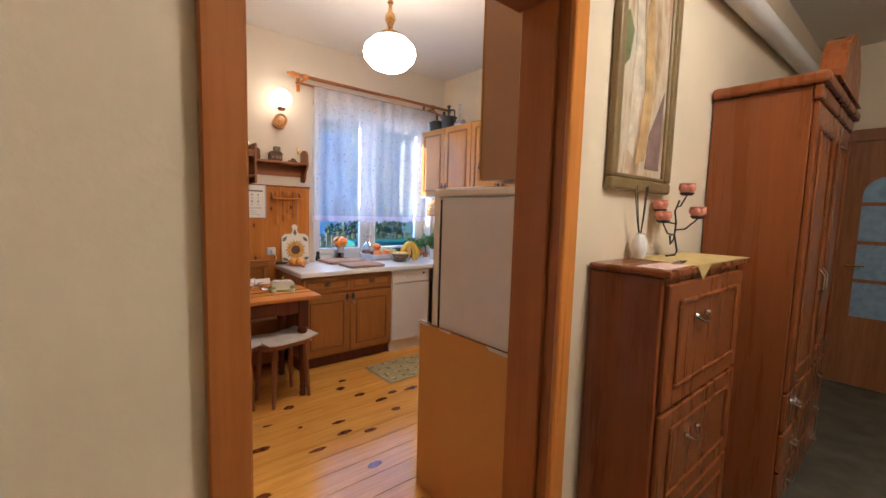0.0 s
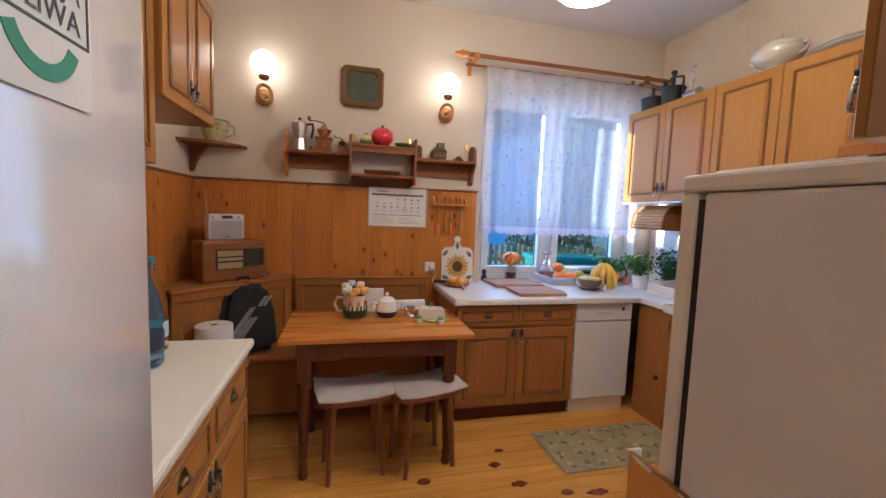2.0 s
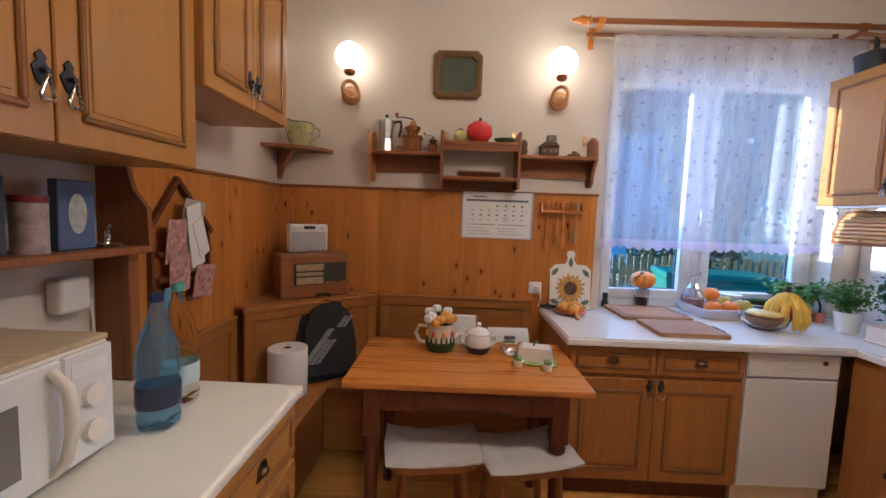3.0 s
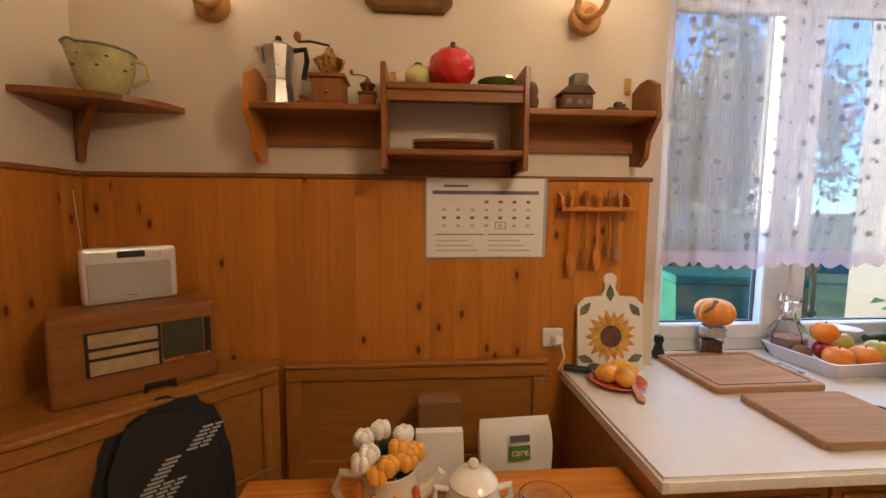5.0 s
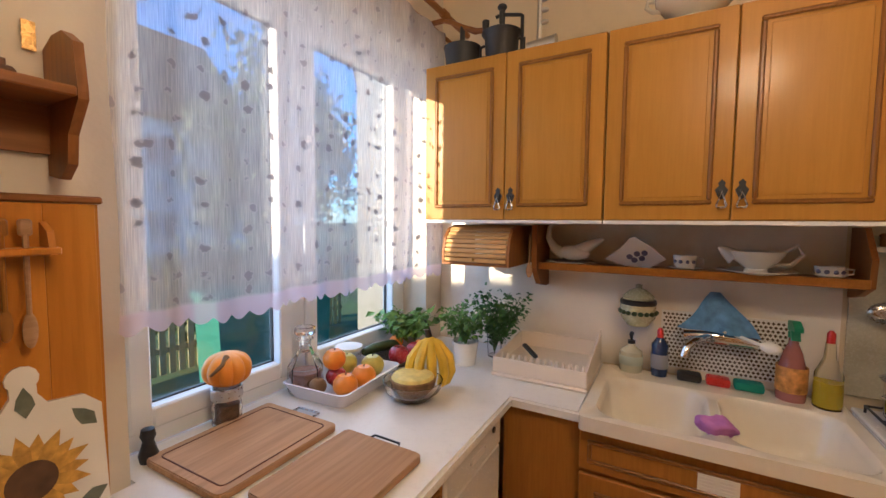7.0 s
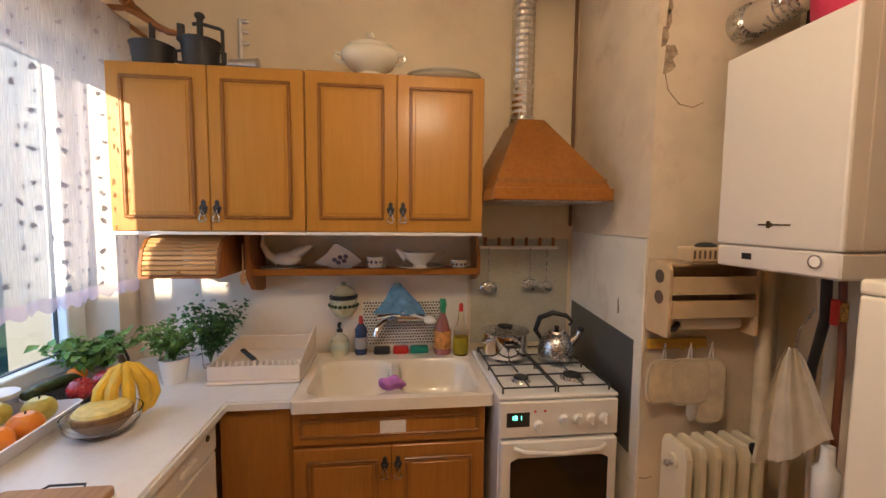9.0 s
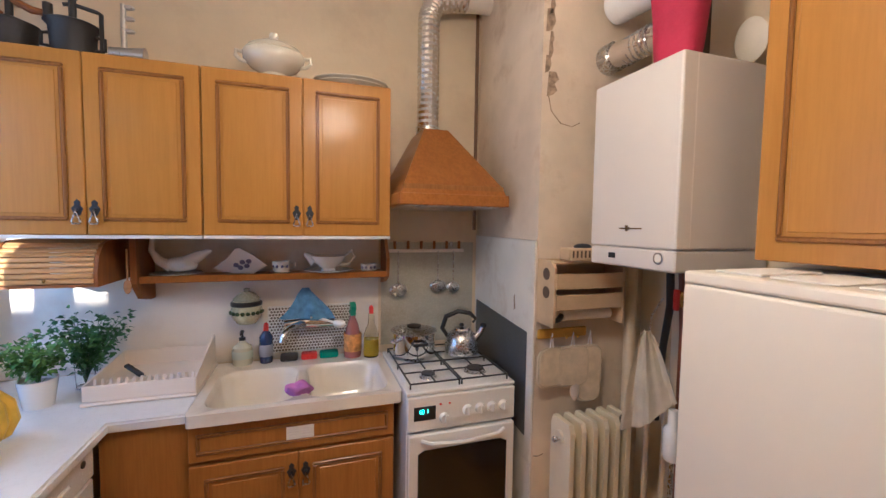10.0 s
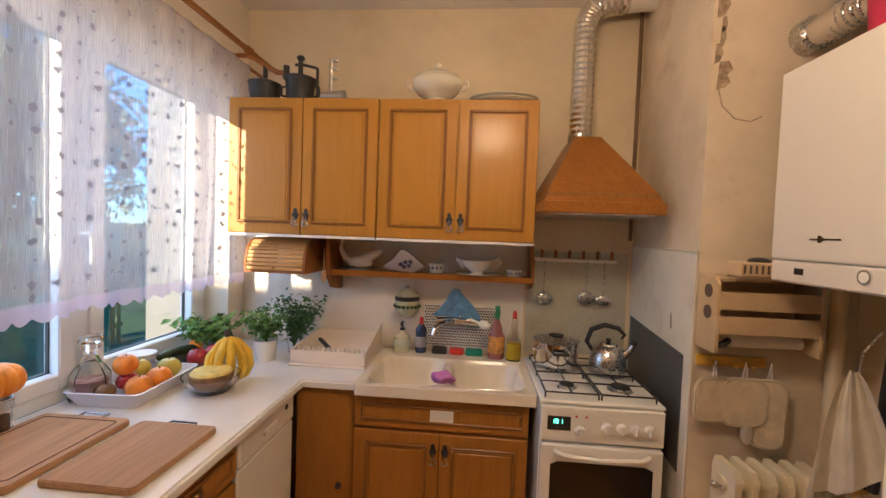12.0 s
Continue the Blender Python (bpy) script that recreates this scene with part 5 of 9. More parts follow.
for x0, x1, hx in ((0.01, 0.495, 0.46), (0.505, 0.99, 0.54)):
    d = part("door", B(x0, x1, 0.0, 0.0195, 0.62, H - 0.065, bevel=0.004), CHERRY, w)
    part("moulding", ring_moulding(bmesh.new(), x0 + 0.07, x1 - 0.07, 0.70, H - 0.16, 0.02, -0.009, 0.0005), CHERRY, d)
    part("handle", tube(bmesh.new(), [(hx, 0.0, 1.02), (hx, -0.022, 1.05), (hx, -0.022, 1.12), (hx, 0.0, 1.15)], 0.005), CHROME, d, "chrome bow handle", True)
for z0, z1 in ((0.06, 0.23), (0.24, 0.42), (0.43, 0.61)):
    d = part("drawer", B(0.01, 0.99, 0.0, 0.0195, z0, z1 - 0.005, bevel=0.004), CHERRY, w)
    for hx in (0.2, 0.8):
        part("handle", tube(bmesh.new(), [(hx - 0.04, 0.0, (z0 + z1) / 2 + 0.01), (hx - 0.02, -0.022, (z0 + z1) / 2 - 0.005), (hx + 0.02, -0.022, (z0 + z1) / 2 - 0.005), (hx + 0.04, 0.0, (z0 + z1) / 2 + 0.01)], 0.005), CHROME, d, smooth=True)
solo("ceiling_pipe", tube(bmesh.new(), [(1.75, 0.80, 2.44), (3.9, 0.80, 2.50)], 0.055, 16), WHITE_TRIM, "thick white pipe along the hall wall", "pipe", smooth=True)
for k, x in enumerate((2.0, 3.2)):
    solo("pipe_bracket", B(x - 0.012, x + 0.012, 0.80, YH - 0.001, 2.44, 2.48), WHITE_TRIM, "white bracket of the hall pipe", "bracket")
solo("coat", prism(bmesh.new(), [(3.16, 0.55), (3.30, 0.52), (3.36, 0.70), (3.30, 1.25), (3.20, 1.28), (3.15, 1.1)], 0.62, 0.84, "XZ"), paint("dark coat cloth", (0.02, 0.02, 0.03), 0.95), "dark coat hanging beside the wardrobe", "coat")
dr = tagged(new("door_2"), "brown wooden hall door with arched glass panes, closed", kind="structure")
PLACE[dr.name] = Matrix.Identity(4)
DY0, DY1 = -0.25, 0.60
LEAFWOOD = wood("hall door oak", (0.26, 0.10, 0.03), (0.36, 0.15, 0.045), "Z", 0.35, 0.3)
part("frame", B(4.66, 4.70, DY1, DY1 + 0.10, 0, 2.06, bevel=0.004), LEAFWOOD, dr), part("frame", B(4.66, 4.70, DY0 - 0.1, DY0, 0, 2.06, bevel=0.004), LEAFWOOD, dr), part("frame", B(4.66, 4.70, DY0 - 0.1, DY1 + 0.1, 2.061, 2.16, bevel=0.004), LEAFWOOD, dr)
part("leaf", B(4.675, 4.699, DY0, DY1, 0.01, 2.06), LEAFWOOD, dr)
FROST = paint("bluish frosted pane", (0.30, 0.40, 0.50), 0.15, var=0.2, scale=20, bump=0.3, fine=60)
for yc in (0.36, 0.0):
    for z0 in (0.60, 0.92, 1.24):
        part("pane", B(4.668, 4.674, yc - 0.15, yc + 0.15, z0, z0 + 0.29), FROST, dr)
    part("pane", prism(bmesh.new(), [(yc - 0.15, 1.56)] + [(yc + 0.15, 1.56)] + [(yc + a, 1.62 + b2) for a, b2 in arc((0, 0), 0.15, 0, 180, 10)], 4.668, 4.674, "YZ"), FROST, dr)
part("handle", tube(bmesh.new(), [(4.674, 0.555, 1.03), (4.62, 0.555, 1.03), (4.62, 0.45, 1.03)], 0.008), BRASS, dr, "brass door handle", True)

# ---- bench corner: radio, shelves, calendar ----
RADIO_SILVER = paint("silver plastic", (0.74, 0.72, 0.68), 0.35, 0.3, var=0.04)
GRILLE = paint("grey speaker cloth", (0.44, 0.42, 0.39), 0.9, var=0.06, fine=500, bump=0.4)
rc = thing("old_radio", pose(-0.505, 3.616, 0.9160, 0, 0, 37.4), "old wooden valve radio with a dark dial on the corner shelf", "radio")
W, D, H = 0.40, 0.182, 0.254
part("case", B(0, W, 0, D, 0, H, bevel=0.012, seg=3), SHELF_WOOD, rc)
part("grille", B(0.19 * W, 0.625 * W, -0.003, 0.002, 0.30 * H, 0.80 * H), BLACK, rc)
SLAT_CLOTH = paint("gold cloth slat", (0.42, 0.31, 0.15), 0.7, var=0.2, scale=30)
for z0, z1 in ((0.315, 0.475), (0.510, 0.590), (0.625, 0.775)):
    part("grille_slat", B(0.21 * W, 0.605 * W, -0.008, -0.003, z0 * H, z1 * H, bevel=0.002), SLAT_CLOTH, rc)
part("dial", B(0.635 * W, 0.90 * W, -0.004, 0.002, 0.36 * H, 0.80 * H, bevel=0.002), paint("dark dial glass", (0.05, 0.055, 0.04), 0.15), rc, "dark glass tuning dial")
part("dial_line", B(0.635 * W, 0.955 * W, -0.0055, -0.0005, 0.325 * H, 0.345 * H), BRASS, rc)
part("dial_edge", B(0.91 * W, 0.955 * W, -0.003, 0.002, 0.36 * H, 0.80 * H), BLACK, rc)
rd = thing("radio", pose(-0.508, 3.752, 1.1702, 0, 0, 44), "small silver table radio with a black display", "radio")
part("case", B(0, 0.242, 0, 0.060, 0, 0.170, bevel=0.012, seg=3), RADIO_SILVER, rd)
part("grille", B(0.012, 0.223, -0.003, 0.001, 0.012, 0.125, bevel=0.002), GRILLE, rd)
part("display", B(0.085, 0.155, -0.003, 0.001, 0.140, 0.160), BLACK, rd)
for x in (0.03, 0.205):
    part("knob", rod(bmesh.new(), (x, -0.014, 0.15), (x, 0.001, 0.15), 0.011), RADIO_SILVER, rd, smooth=True)
for x in (0.055, 0.068, 0.168, 0.18):
    part("button", B(x - 0.004, x + 0.004, -0.003, 0.001, 0.146, 0.154), WHITE_METAL, rd)
part("badge", B(0.105, 0.13, -0.0042, -0.0028, 0.022, 0.026), CHROME, rd)
part("aerial", rod(bmesh.new(), (0.012, 0.045, 0.165), (0.002, 0.048, 0.34), 0.0012, seg=6), CHROME, rd)

cs = thing("corner_shelf", pose(XW, YN, 1.62), "small brown corner shelf on the wall", "shelf")
part("shelf", prism(bmesh.new(), [(0, 0), (0, -0.24)] + [(0.36 * math.sin(radians(a)) * 0.98, -0.24 * math.cos(radians(a))) for a in range(12, 90, 12)] + [(0.36, 0)], 0.170, 0.190), SHELF_WOOD, cs)
br = prism(bmesh.new(), [(0, 0.0), (0.02, 0.0), (0.05, 0.06), (0.12, 0.12), (0.20, 0.169), (0, 0.169)], -0.011, 0.011, "XZ")
br.transform(pose(0.01, -0.01, 0, 0, 0, -40))
part("bracket", br, SHELF_WOOD_Z, cs)
JUG = paint("pale green glaze", (0.52, 0.50, 0.20), 0.2, var=0.3, scale=14, coat=0.5)
j = thing("jug", Matrix.Translation((-0.51, 3.90, 1.8105)) @ Matrix.Rotation(radians(20), 4, "Z") @ Matrix.Scale(0.85, 4), "pale yellow-green glazed jug with dark sprigs", "jug")
bm = lathe(bmesh.new(), [(0, 0), (0.055, 0), (0.075, 0.03), (0.095, 0.10), (0.10, 0.155), (0.092, 0.155), (0.085, 0.10), (0.05, 0.01), (0, 0.008)], seg=24)
for v in bm.verts:
    if v.co.z > 0.12:
        v.co.x *= 1.12 if v.co.x < 0 else 1.0
        v.co.z += 0.012 if v.co.x < -0.05 else 0
part("body", bm, JUG, j, smooth=True)
part("rim", tube(bmesh.new(), [((0.10 if math.cos(a) > 0 else 0.112) * math.cos(a), 0.10 * math.sin(a), 0.156 + (0.012 if math.cos(a) < -0.5 else 0)) for a in (2 * math.pi * k / 28 for k in range(28))], 0.005, 6, True), paint("grey green glaze", (0.16, 0.19, 0.12), 0.25), j, smooth=True)
part("handle", tube(bmesh.new(), [(0.09, 0, 0.145), (0.135, 0, 0.13), (0.14, 0, 0.08), (0.085, 0, 0.045)], 0.008, 8), JUG, j, smooth=True)
for k in range(9):
    a = 3.9 + k * 0.30
    part("sprig", ball(bmesh.new(), (0.094 * math.cos(a), 0.094 * math.sin(a), 0.085 + 0.035 * (k % 3)), 0.006, 1.2, 1.2, 0.8, 8, 5), paint("sprig glaze", (0.06, 0.07, 0.03), 0.3), j)

# long wall shelf with its box
ws = thing("wall_shelf", pose(-0.08, YN, 1.59), "brown wooden wall shelf with a box in the middle", "shelf")
side = [(-0.165, 0.185), (-0.165, 0.20), (-0.15, 0.30), (-0.10, 0.33), (-0.05, 0.33), (-0.0, 0.31), (0.0, 0.04), (-0.06, 0.03), (-0.10, 0.06), (-0.11, 0.12)]
# left end in brighter wood: the nearby wall lamp's light is in its colour
for x, mt in ((0.0, ARCH_WOOD), (1.352, SHELF_WOOD_Z)):
    part("end", prism(bmesh.new(), side, x, x + 0.018, "YZ"), mt, ws)
part("board", B(0.0185, 0.43, -0.165, -0.001, 0.188, 0.208, bevel=0.003), SHELF_WOOD, ws)
part("rail", B(0.0185, 0.43, -0.018, -0.001, 0.095, 0.187), SHELF_WOOD, ws)
part("board", B(0.912, 1.3515, -0.165, -0.001, 0.188, 0.208, bevel=0.003), SHELF_WOOD, ws)
part("rail", B(0.912, 1.3515, -0.018, -0.001, 0.085, 0.187), SHELF_WOOD, ws)
for x in (0.431, 0.893):
    part("upright", B(x, x + 0.018, -0.185, -0.001, 0.0, 0.335, bevel=0.003), SHELF_WOOD_Z, ws)
part("board", B(0.4495, 0.8925, -0.18, -0.001, 0.255, 0.275, bevel=0.003), SHELF_WOOD, ws)
part("board", B(0.4495, 0.8925, -0.18, -0.001, 0.048, 0.068, bevel=0.003), SHELF_WOOD, ws)
part("rail", B(0.4495, 0.8925, -0.018, -0.001, 0.0, 0.0475), SHELF_WOOD, ws)
part("rail", B(0.4495, 0.8925, -0.17, -0.155, 0.222, 0.2545), SHELF_WOOD, ws)
for x in (0.45, 0.87, 1.318):
    part("hanger", B(x, x + 0.022, -0.01, -0.003, 0.30, 0.36), BRASS, ws, "brass hanger tab")
SY = YN - 0.095
mk = thing("moka_pot", pose(0.015, SY, 1.799), "aluminium stove-top coffee pot with a black handle", "coffee pot")
ALU = paint("dull aluminium", (0.58, 0.56, 0.52), 0.32, 1.0, var=0.08)
part("boiler", lathe(bmesh.new(), [(0, 0), (0.046, 0), (0.040, 0.075), (0.038, 0.08)], seg=8), ALU, mk)
part("jug", lathe(bmesh.new(), [(0.034, 0.081), (0.036, 0.085), (0.052, 0.185), (0.05, 0.188), (0, 0.19)], seg=8), ALU, mk)
part("lid", lathe(bmesh.new(), [(0.051, 0.189), (0.03, 0.20), (0, 0.206)], seg=8), ALU, mk)
part("knob", ball(bmesh.new(), (0, 0, 0.215), 0.011), BLACK, mk)
part("handle", tube(bmesh.new(), [(0.048, 0, 0.18), (0.085, 0, 0.185), (0.09, 0, 0.15), (0.078, 0, 0.09)], 0.009, 8), BLACK, mk, smooth=True)
part("spout", prism(bmesh.new(), [(-0.050, 0.14), (-0.075, 0.187), (-0.050, 0.187)], -0.012, 0.012, "XZ"), ALU, mk)


def coffee_mill(m, k, label, metal):
    g = thing("coffee_mill", m, label, "coffee mill")
    part("box", B(-0.05 * k, 0.05 * k, -0.05 * k, 0.05 * k, 0.008 * k, 0.085 * k, bevel=0.004), SHELF_WOOD_Z, g)
    part("base", B(-0.058 * k, 0.058 * k, -0.058 * k, 0.058 * k, 0, 0.008 * k), SHELF_WOOD_Z, g)
    part("top", B(-0.058 * k, 0.058 * k, -0.058 * k, 0.058 * k, 0.0855 * k, 0.096 * k), SHELF_WOOD_Z, g)
    part("hopper", lathe(bmesh.new(), [(0.025 * k, 0.096 * k), (0.05 * k, 0.145 * k), (0.052 * k, 0.15 * k), (0.02 * k, 0.172 * k), (0.012 * k, 0.19 * k), (0, 0.192 * k)], seg=18), metal, g, smooth=True)
    part("crank", tube(bmesh.new(), [(0, 0, 0.185 * k), (0, 0, 0.20 * k), (-0.06 * k, 0, 0.212 * k), (-0.10 * k, -0.01, 0.205 * k)], 0.004 * k, 6), IRON, g)
    part("grip", ball(bmesh.new(), (-0.10 * k, -0.01, 0.222 * k), 0.012 * k, 1, 1, 1.3, 10, 8), SHELF_WOOD, g)
    part("knob", ball(bmesh.new(), (0, -0.056 * k, 0.04 * k), 0.008 * k), BRASS, g)


coffee_mill(pose(0.178, SY, 1.799), 1.0, "old wooden coffee mill with a copper hopper", BRASS)
coffee_mill(pose(0.302, SY, 1.799), 0.52, "tiny wooden coffee mill", OLD_BRASS)
solo("spice_pot", lathe(bmesh.new(), [(0, 0), (0.022, 0), (0.024, 0.012), (0.012, 0.02), (0.016, 0.03), (0, 0.034)], (0.097, SY - 0.02, 1.799), 14), SHELF_WOOD, "small brown lidded spice pot", "pot", smooth=True)
TOPZ = 1.866
tp = thing("teapot", pose(0.47, SY, TOPZ), "small round apple-shaped yellow teapot", "teapot")
part("body", ball(bmesh.new(), (0, 0, 0.040), 0.045, 1, 1, 0.9), paint("yellow green glaze", (0.60, 0.56, 0.18), 0.15, coat=0.5, var=0.3, scale=20), tp, smooth=True)
part("lid", ball(bmesh.new(), (0, 0, 0.080), 0.016, 1, 1, 0.5, 12, 6), IRON, tp, smooth=True)
part("spout", tube(bmesh.new(), [(0.04, 0, 0.035), (0.065, 0, 0.05), (0.075, 0, 0.075)], [0.012, 0.008, 0.006], 8), CERAMIC, tp, smooth=True)
RED = paint("red glaze", (0.60, 0.020, 0.018), 0.15, var=0.12, scale=20, bump=0.05, coat=0.6)
rp = thing("berry_jar", pose(0.583, SY - 0.01, TOPZ), "shiny red lidded jar shaped like a berry", "jar")
bm = ball(bmesh.new(), (0, 0, 0.066), 0.076, 1.05, 1, 0.88, 36, 18)
for v in bm.verts:
    v.co += v.normal * 0.0035 * math.sin(9 * math.atan2(v.co.y, v.co.x)) * math.sin((v.co.z) * 110)
part("body", bm, RED, rp, smooth=True)
part("stalk", rod(bmesh.new(), (0, 0, 0.128), (0.004, 0, 0.152), 0.007, 0.009), IRON, rp, smooth=True)
solo("leaf_dish", lathe(bmesh.new(), [(0, 0), (0.03, 0), (0.06, 0.02), (0.065, 0.028), (0.058, 0.026), (0.0, 0.008)], (0.735, SY - 0.01, TOPZ), 16), paint("green glaze", (0.09, 0.17, 0.04), 0.2, coat=0.5), "small green glazed leaf dish", "dish", smooth=True)
pl = thing("platter", pose(0.59, SY - 0.02, 1.6585), "stack of oval brown platters in the shelf box", "platter")
for k, mt in enumerate((SHELF_WOOD, SHELF_WOOD, CERAMIC)):
    bm = lathe(bmesh.new(), [(0, 0), (0.08, 0), (0.112, 0.014), (0.108, 0.016), (0, 0.004)], (0, 0, k * 0.011), 28)
    bm.transform(Matrix.Diagonal((1.25, 0.6, 1, 1)))
    part("plate", bm, mt, pl, smooth=True)
CLAY = paint("dark clay figure", (0.12, 0.06, 0.03), 0.7, var=0.4, scale=30)
GREENISH = paint("grey green clay", (0.20, 0.17, 0.10), 0.7, var=0.4, scale=30)
solo("owl_figure", lathe(bmesh.new(), [(0, 0), (0.020, 0), (0.026, 0.03), (0.020, 0.05), (0.024, 0.065), (0.018, 0.085), (0.008, 0.095), (0, 0.092)], (0.855, SY - 0.02, 1.799), 12), CLAY, "small brown clay owl figure", "figurine", smooth=True)
cl = thing("clay_house", pose(1.01, SY - 0.02, 1.799), "dark clay house ornament with a green tower", "ornament")
part("house", B(-0.06, 0.05, -0.035, 0.035, 0, 0.055, bevel=0.008), CLAY, cl)
part("roof", prism(bmesh.new(), [(-0.065, 0.055), (0.055, 0.055), (0.03, 0.08), (-0.04, 0.08)], -0.038, 0.038, "XZ"), CLAY, cl)
part("tower", B(-0.018, 0.036, -0.02, 0.03, 0.081, 0.125, bevel=0.005), GREENISH, cl)
for k in (-0.035, 0.0, 0.03):
    part("window", B(k - 0.008, k + 0.008, -0.037, -0.034, 0.02, 0.036), GREENISH, cl)
bt = thing("toy_boat", pose(1.155, SY - 0.03, 1.799), "tiny dark clay boat ornament", "ornament")
part("hull", B(-0.04, 0.04, -0.012, 0.012, 0, 0.016, bevel=0.006), CLAY, bt)
part("cabin", B(-0.012, 0.012, -0.01, 0.01, 0.0165, 0.034, bevel=0.003), CLAY, bt)
part("funnel", rod(bmesh.new(), (0.022, 0, 0.016), (0.022, 0, 0.028), 0.006), CLAY, bt)

# plaque, calendar, utensil shelf, socket
pq = thing("wall_plaque", pose(0.287, YN - 0.001, 2.15), "green slate plaque in a brown wooden frame", "plaque")
W, H, C = 0.305, 0.29, 0.03
octo = lambda i: [(i + C, i), (W - C - i, i), (W - i, i + C), (W - i, H - C - i), (W - C - i, H - i), (C + i, H - i), (i, H - C - i), (i, i + C)]
bm = bmesh.new()
rings = []
for i, y in ((0.0, 0.0), (0.0, -0.022), (0.012, -0.034), (0.034, -0.030), (0.042, -0.012)):
    rings.append([bm.verts.new((x, y, z)) for x, z in octo(i)])
for a, b in zip(rings, rings[1:]):
    for i in range(8):
        bm.faces.new((a[i], a[(i + 1) % 8], b[(i + 1) % 8], b[i]))
part("frame", bm, wood("olive brown frame", (0.17, 0.095, 0.025), (0.23, 0.13, 0.036), "Z", 0.45, 0.1, 24.0), pq)
part("slate", prism(bmesh.new(), octo(0.040), -0.014, -0.002, "XZ"), paint("green slate", (0.085, 0.10, 0.055), 0.6, var=0.15, scale=8), pq)
PAPER = paint("white paper", (0.80, 0.78, 0.74), 0.7, var=0.03, bump=0.03)
INK = paint("grey ink", (0.16, 0.16, 0.19), 0.7)
PALE_INK = paint("pale ink", (0.50, 0.48, 0.47), 0.7)
ca = thing("calendar", pose(0.503, YN - 0.024, 1.289, 1.5), "white month calendar hanging on the wainscot", "calendar")
W, H = 0.432, 0.288
part("sheet", B(0, W, -0.004, -0.001, 0, H), PAPER, ca)
part("backing", B(-0.006, W + 0.012, -0.001, 0.0, -0.004, H + 0.002), paint("blue grey card", (0.40, 0.46, 0.55), 0.6), ca, "blue-grey backing card")
part("heading", B(0.02, W - 0.02, -0.0048, -0.004, H - 0.058, H - 0.045), INK, ca, "dark heading band")
part("title", B(0.06, 0.15, -0.0048, -0.004, H - 0.032, H - 0.024), INK, ca)
for k, (a, b2) in enumerate(((0.03, 0.21), (0.225, 0.40))):
    part("rule", B(a, b2, -0.0048, -0.004, 0.082, 0.086), INK, ca)
for row in range(4):
    for col in range(7):
        if row == 0 and col < 3:
            continue
        x, z = 0.055 + col * 0.052, H - 0.09 - row * 0.029
        part("date", B(x, x + 0.014, -0.0048, -0.004, z, z + 0.010), PALE_INK if row % 2 else INK, ca)
for row in range(3):
    for a in (0.03, 0.225):
        part("date_row", B(a, a + 0.16 - 0.02 * row, -0.0046, -0.004, 0.022 + row * 0.018, 0.027 + row * 0.018), PALE_INK, ca)
x, z = 0.055 + 4 * 0.052, H - 0.09 - 3 * 0.029
bm = bmesh.new()
for d in ((x - 0.012, x + 0.028, z - 0.007, z - 0.005), (x - 0.012, x + 0.028, z + 0.017, z + 0.019), (x - 0.012, x - 0.010, z - 0.005, z + 0.017), (x + 0.026, x + 0.028, z - 0.005, z + 0.017)):
    box(bm, d[0], d[1], -0.0058, -0.004, d[2], d[3])
part("date_marker", bm, paint("red marker", (0.35, 0.05, 0.07), 0.5), ca, "red date window")
us = thing("utensil_rack", pose(0.99, YN - 0.021, 1.46), "small wooden wall rack with spoons and knives", "rack")
part("shelf", B(0, 0.275, -0.055, 0, 0.0, 0.016, bevel=0.003), ARCH_WOOD, us)
for x in (0.0, 0.255):
    part("side", prism(bmesh.new(), [(-0.055, 0.0), (-0.04, 0.05), (0, 0.07), (0, 0.0)], x, x + 0.012, "YZ"), ARCH_WOOD, us)
for x, ln, mt in ((0.045, 0.24, ARCH_WOOD), (0.10, 0.21, BENCH_WOOD_Z), (0.145, 0.22, ARCH_WOOD), (0.19, 0.17, BENCH_WOOD_Z), (0.225, 0.19, BOARD_WOOD)):
    bm = rod(bmesh.new(), (x, -0.03, 0.05), (x, -0.03, -ln * 0.65), 0.0055, 0.0045, 8)
    ball(bm, (x, -0.03, -ln * 0.82), ln * 0.2, 0.34, 0.16, 1.0, 10, 8)
    box(bm, x - 0.011, x + 0.011, -0.036, -0.024, 0.04, 0.075, bevel=0.004)
    part("utensil", bm, mt, us, "hanging spoon or knife", True)
so = thing("socket", pose(0.975, YN - 0.021, 0.94), "double white wall socket with a plug", "socket")
part("plate", B(-0.03, 0.05, -0.015, 0, 0, 0.075, bevel=0.005), WHITE_TRIM, so)
part("plug", B(0.0, 0.04, -0.05, -0.015, 0.015, 0.055, bevel=0.008), WHITE_TRIM, so)
part("cord", tube(bmesh.new(), [(0.03, -0.05, 0.03), (0.04, -0.06, -0.02), (0.03, -0.03, -0.08)], 0.0035, 6), WHITE_TRIM, so)

# ---- on the table ----
GLAZE = paint("painted jug glaze", (0.74, 0.70, 0.58), 0.15, var=0.08, coat=0.5)
TULIP_Y, TULIP_R, LEAFG = paint("yellow petal", (0.75, 0.38, 0.03), 0.4), paint("orange red petal", (0.58, 0.12, 0.05), 0.35), paint("glazed leaf green", (0.035, 0.075, 0.02), 0.3, var=0.3)
tj = thing("flower_jug", pose(0.40, 3.395, 0.7505) @ Matrix.Scale(1.08, 4), "painted pottery jug filled with white and yellow flowers", "jug")
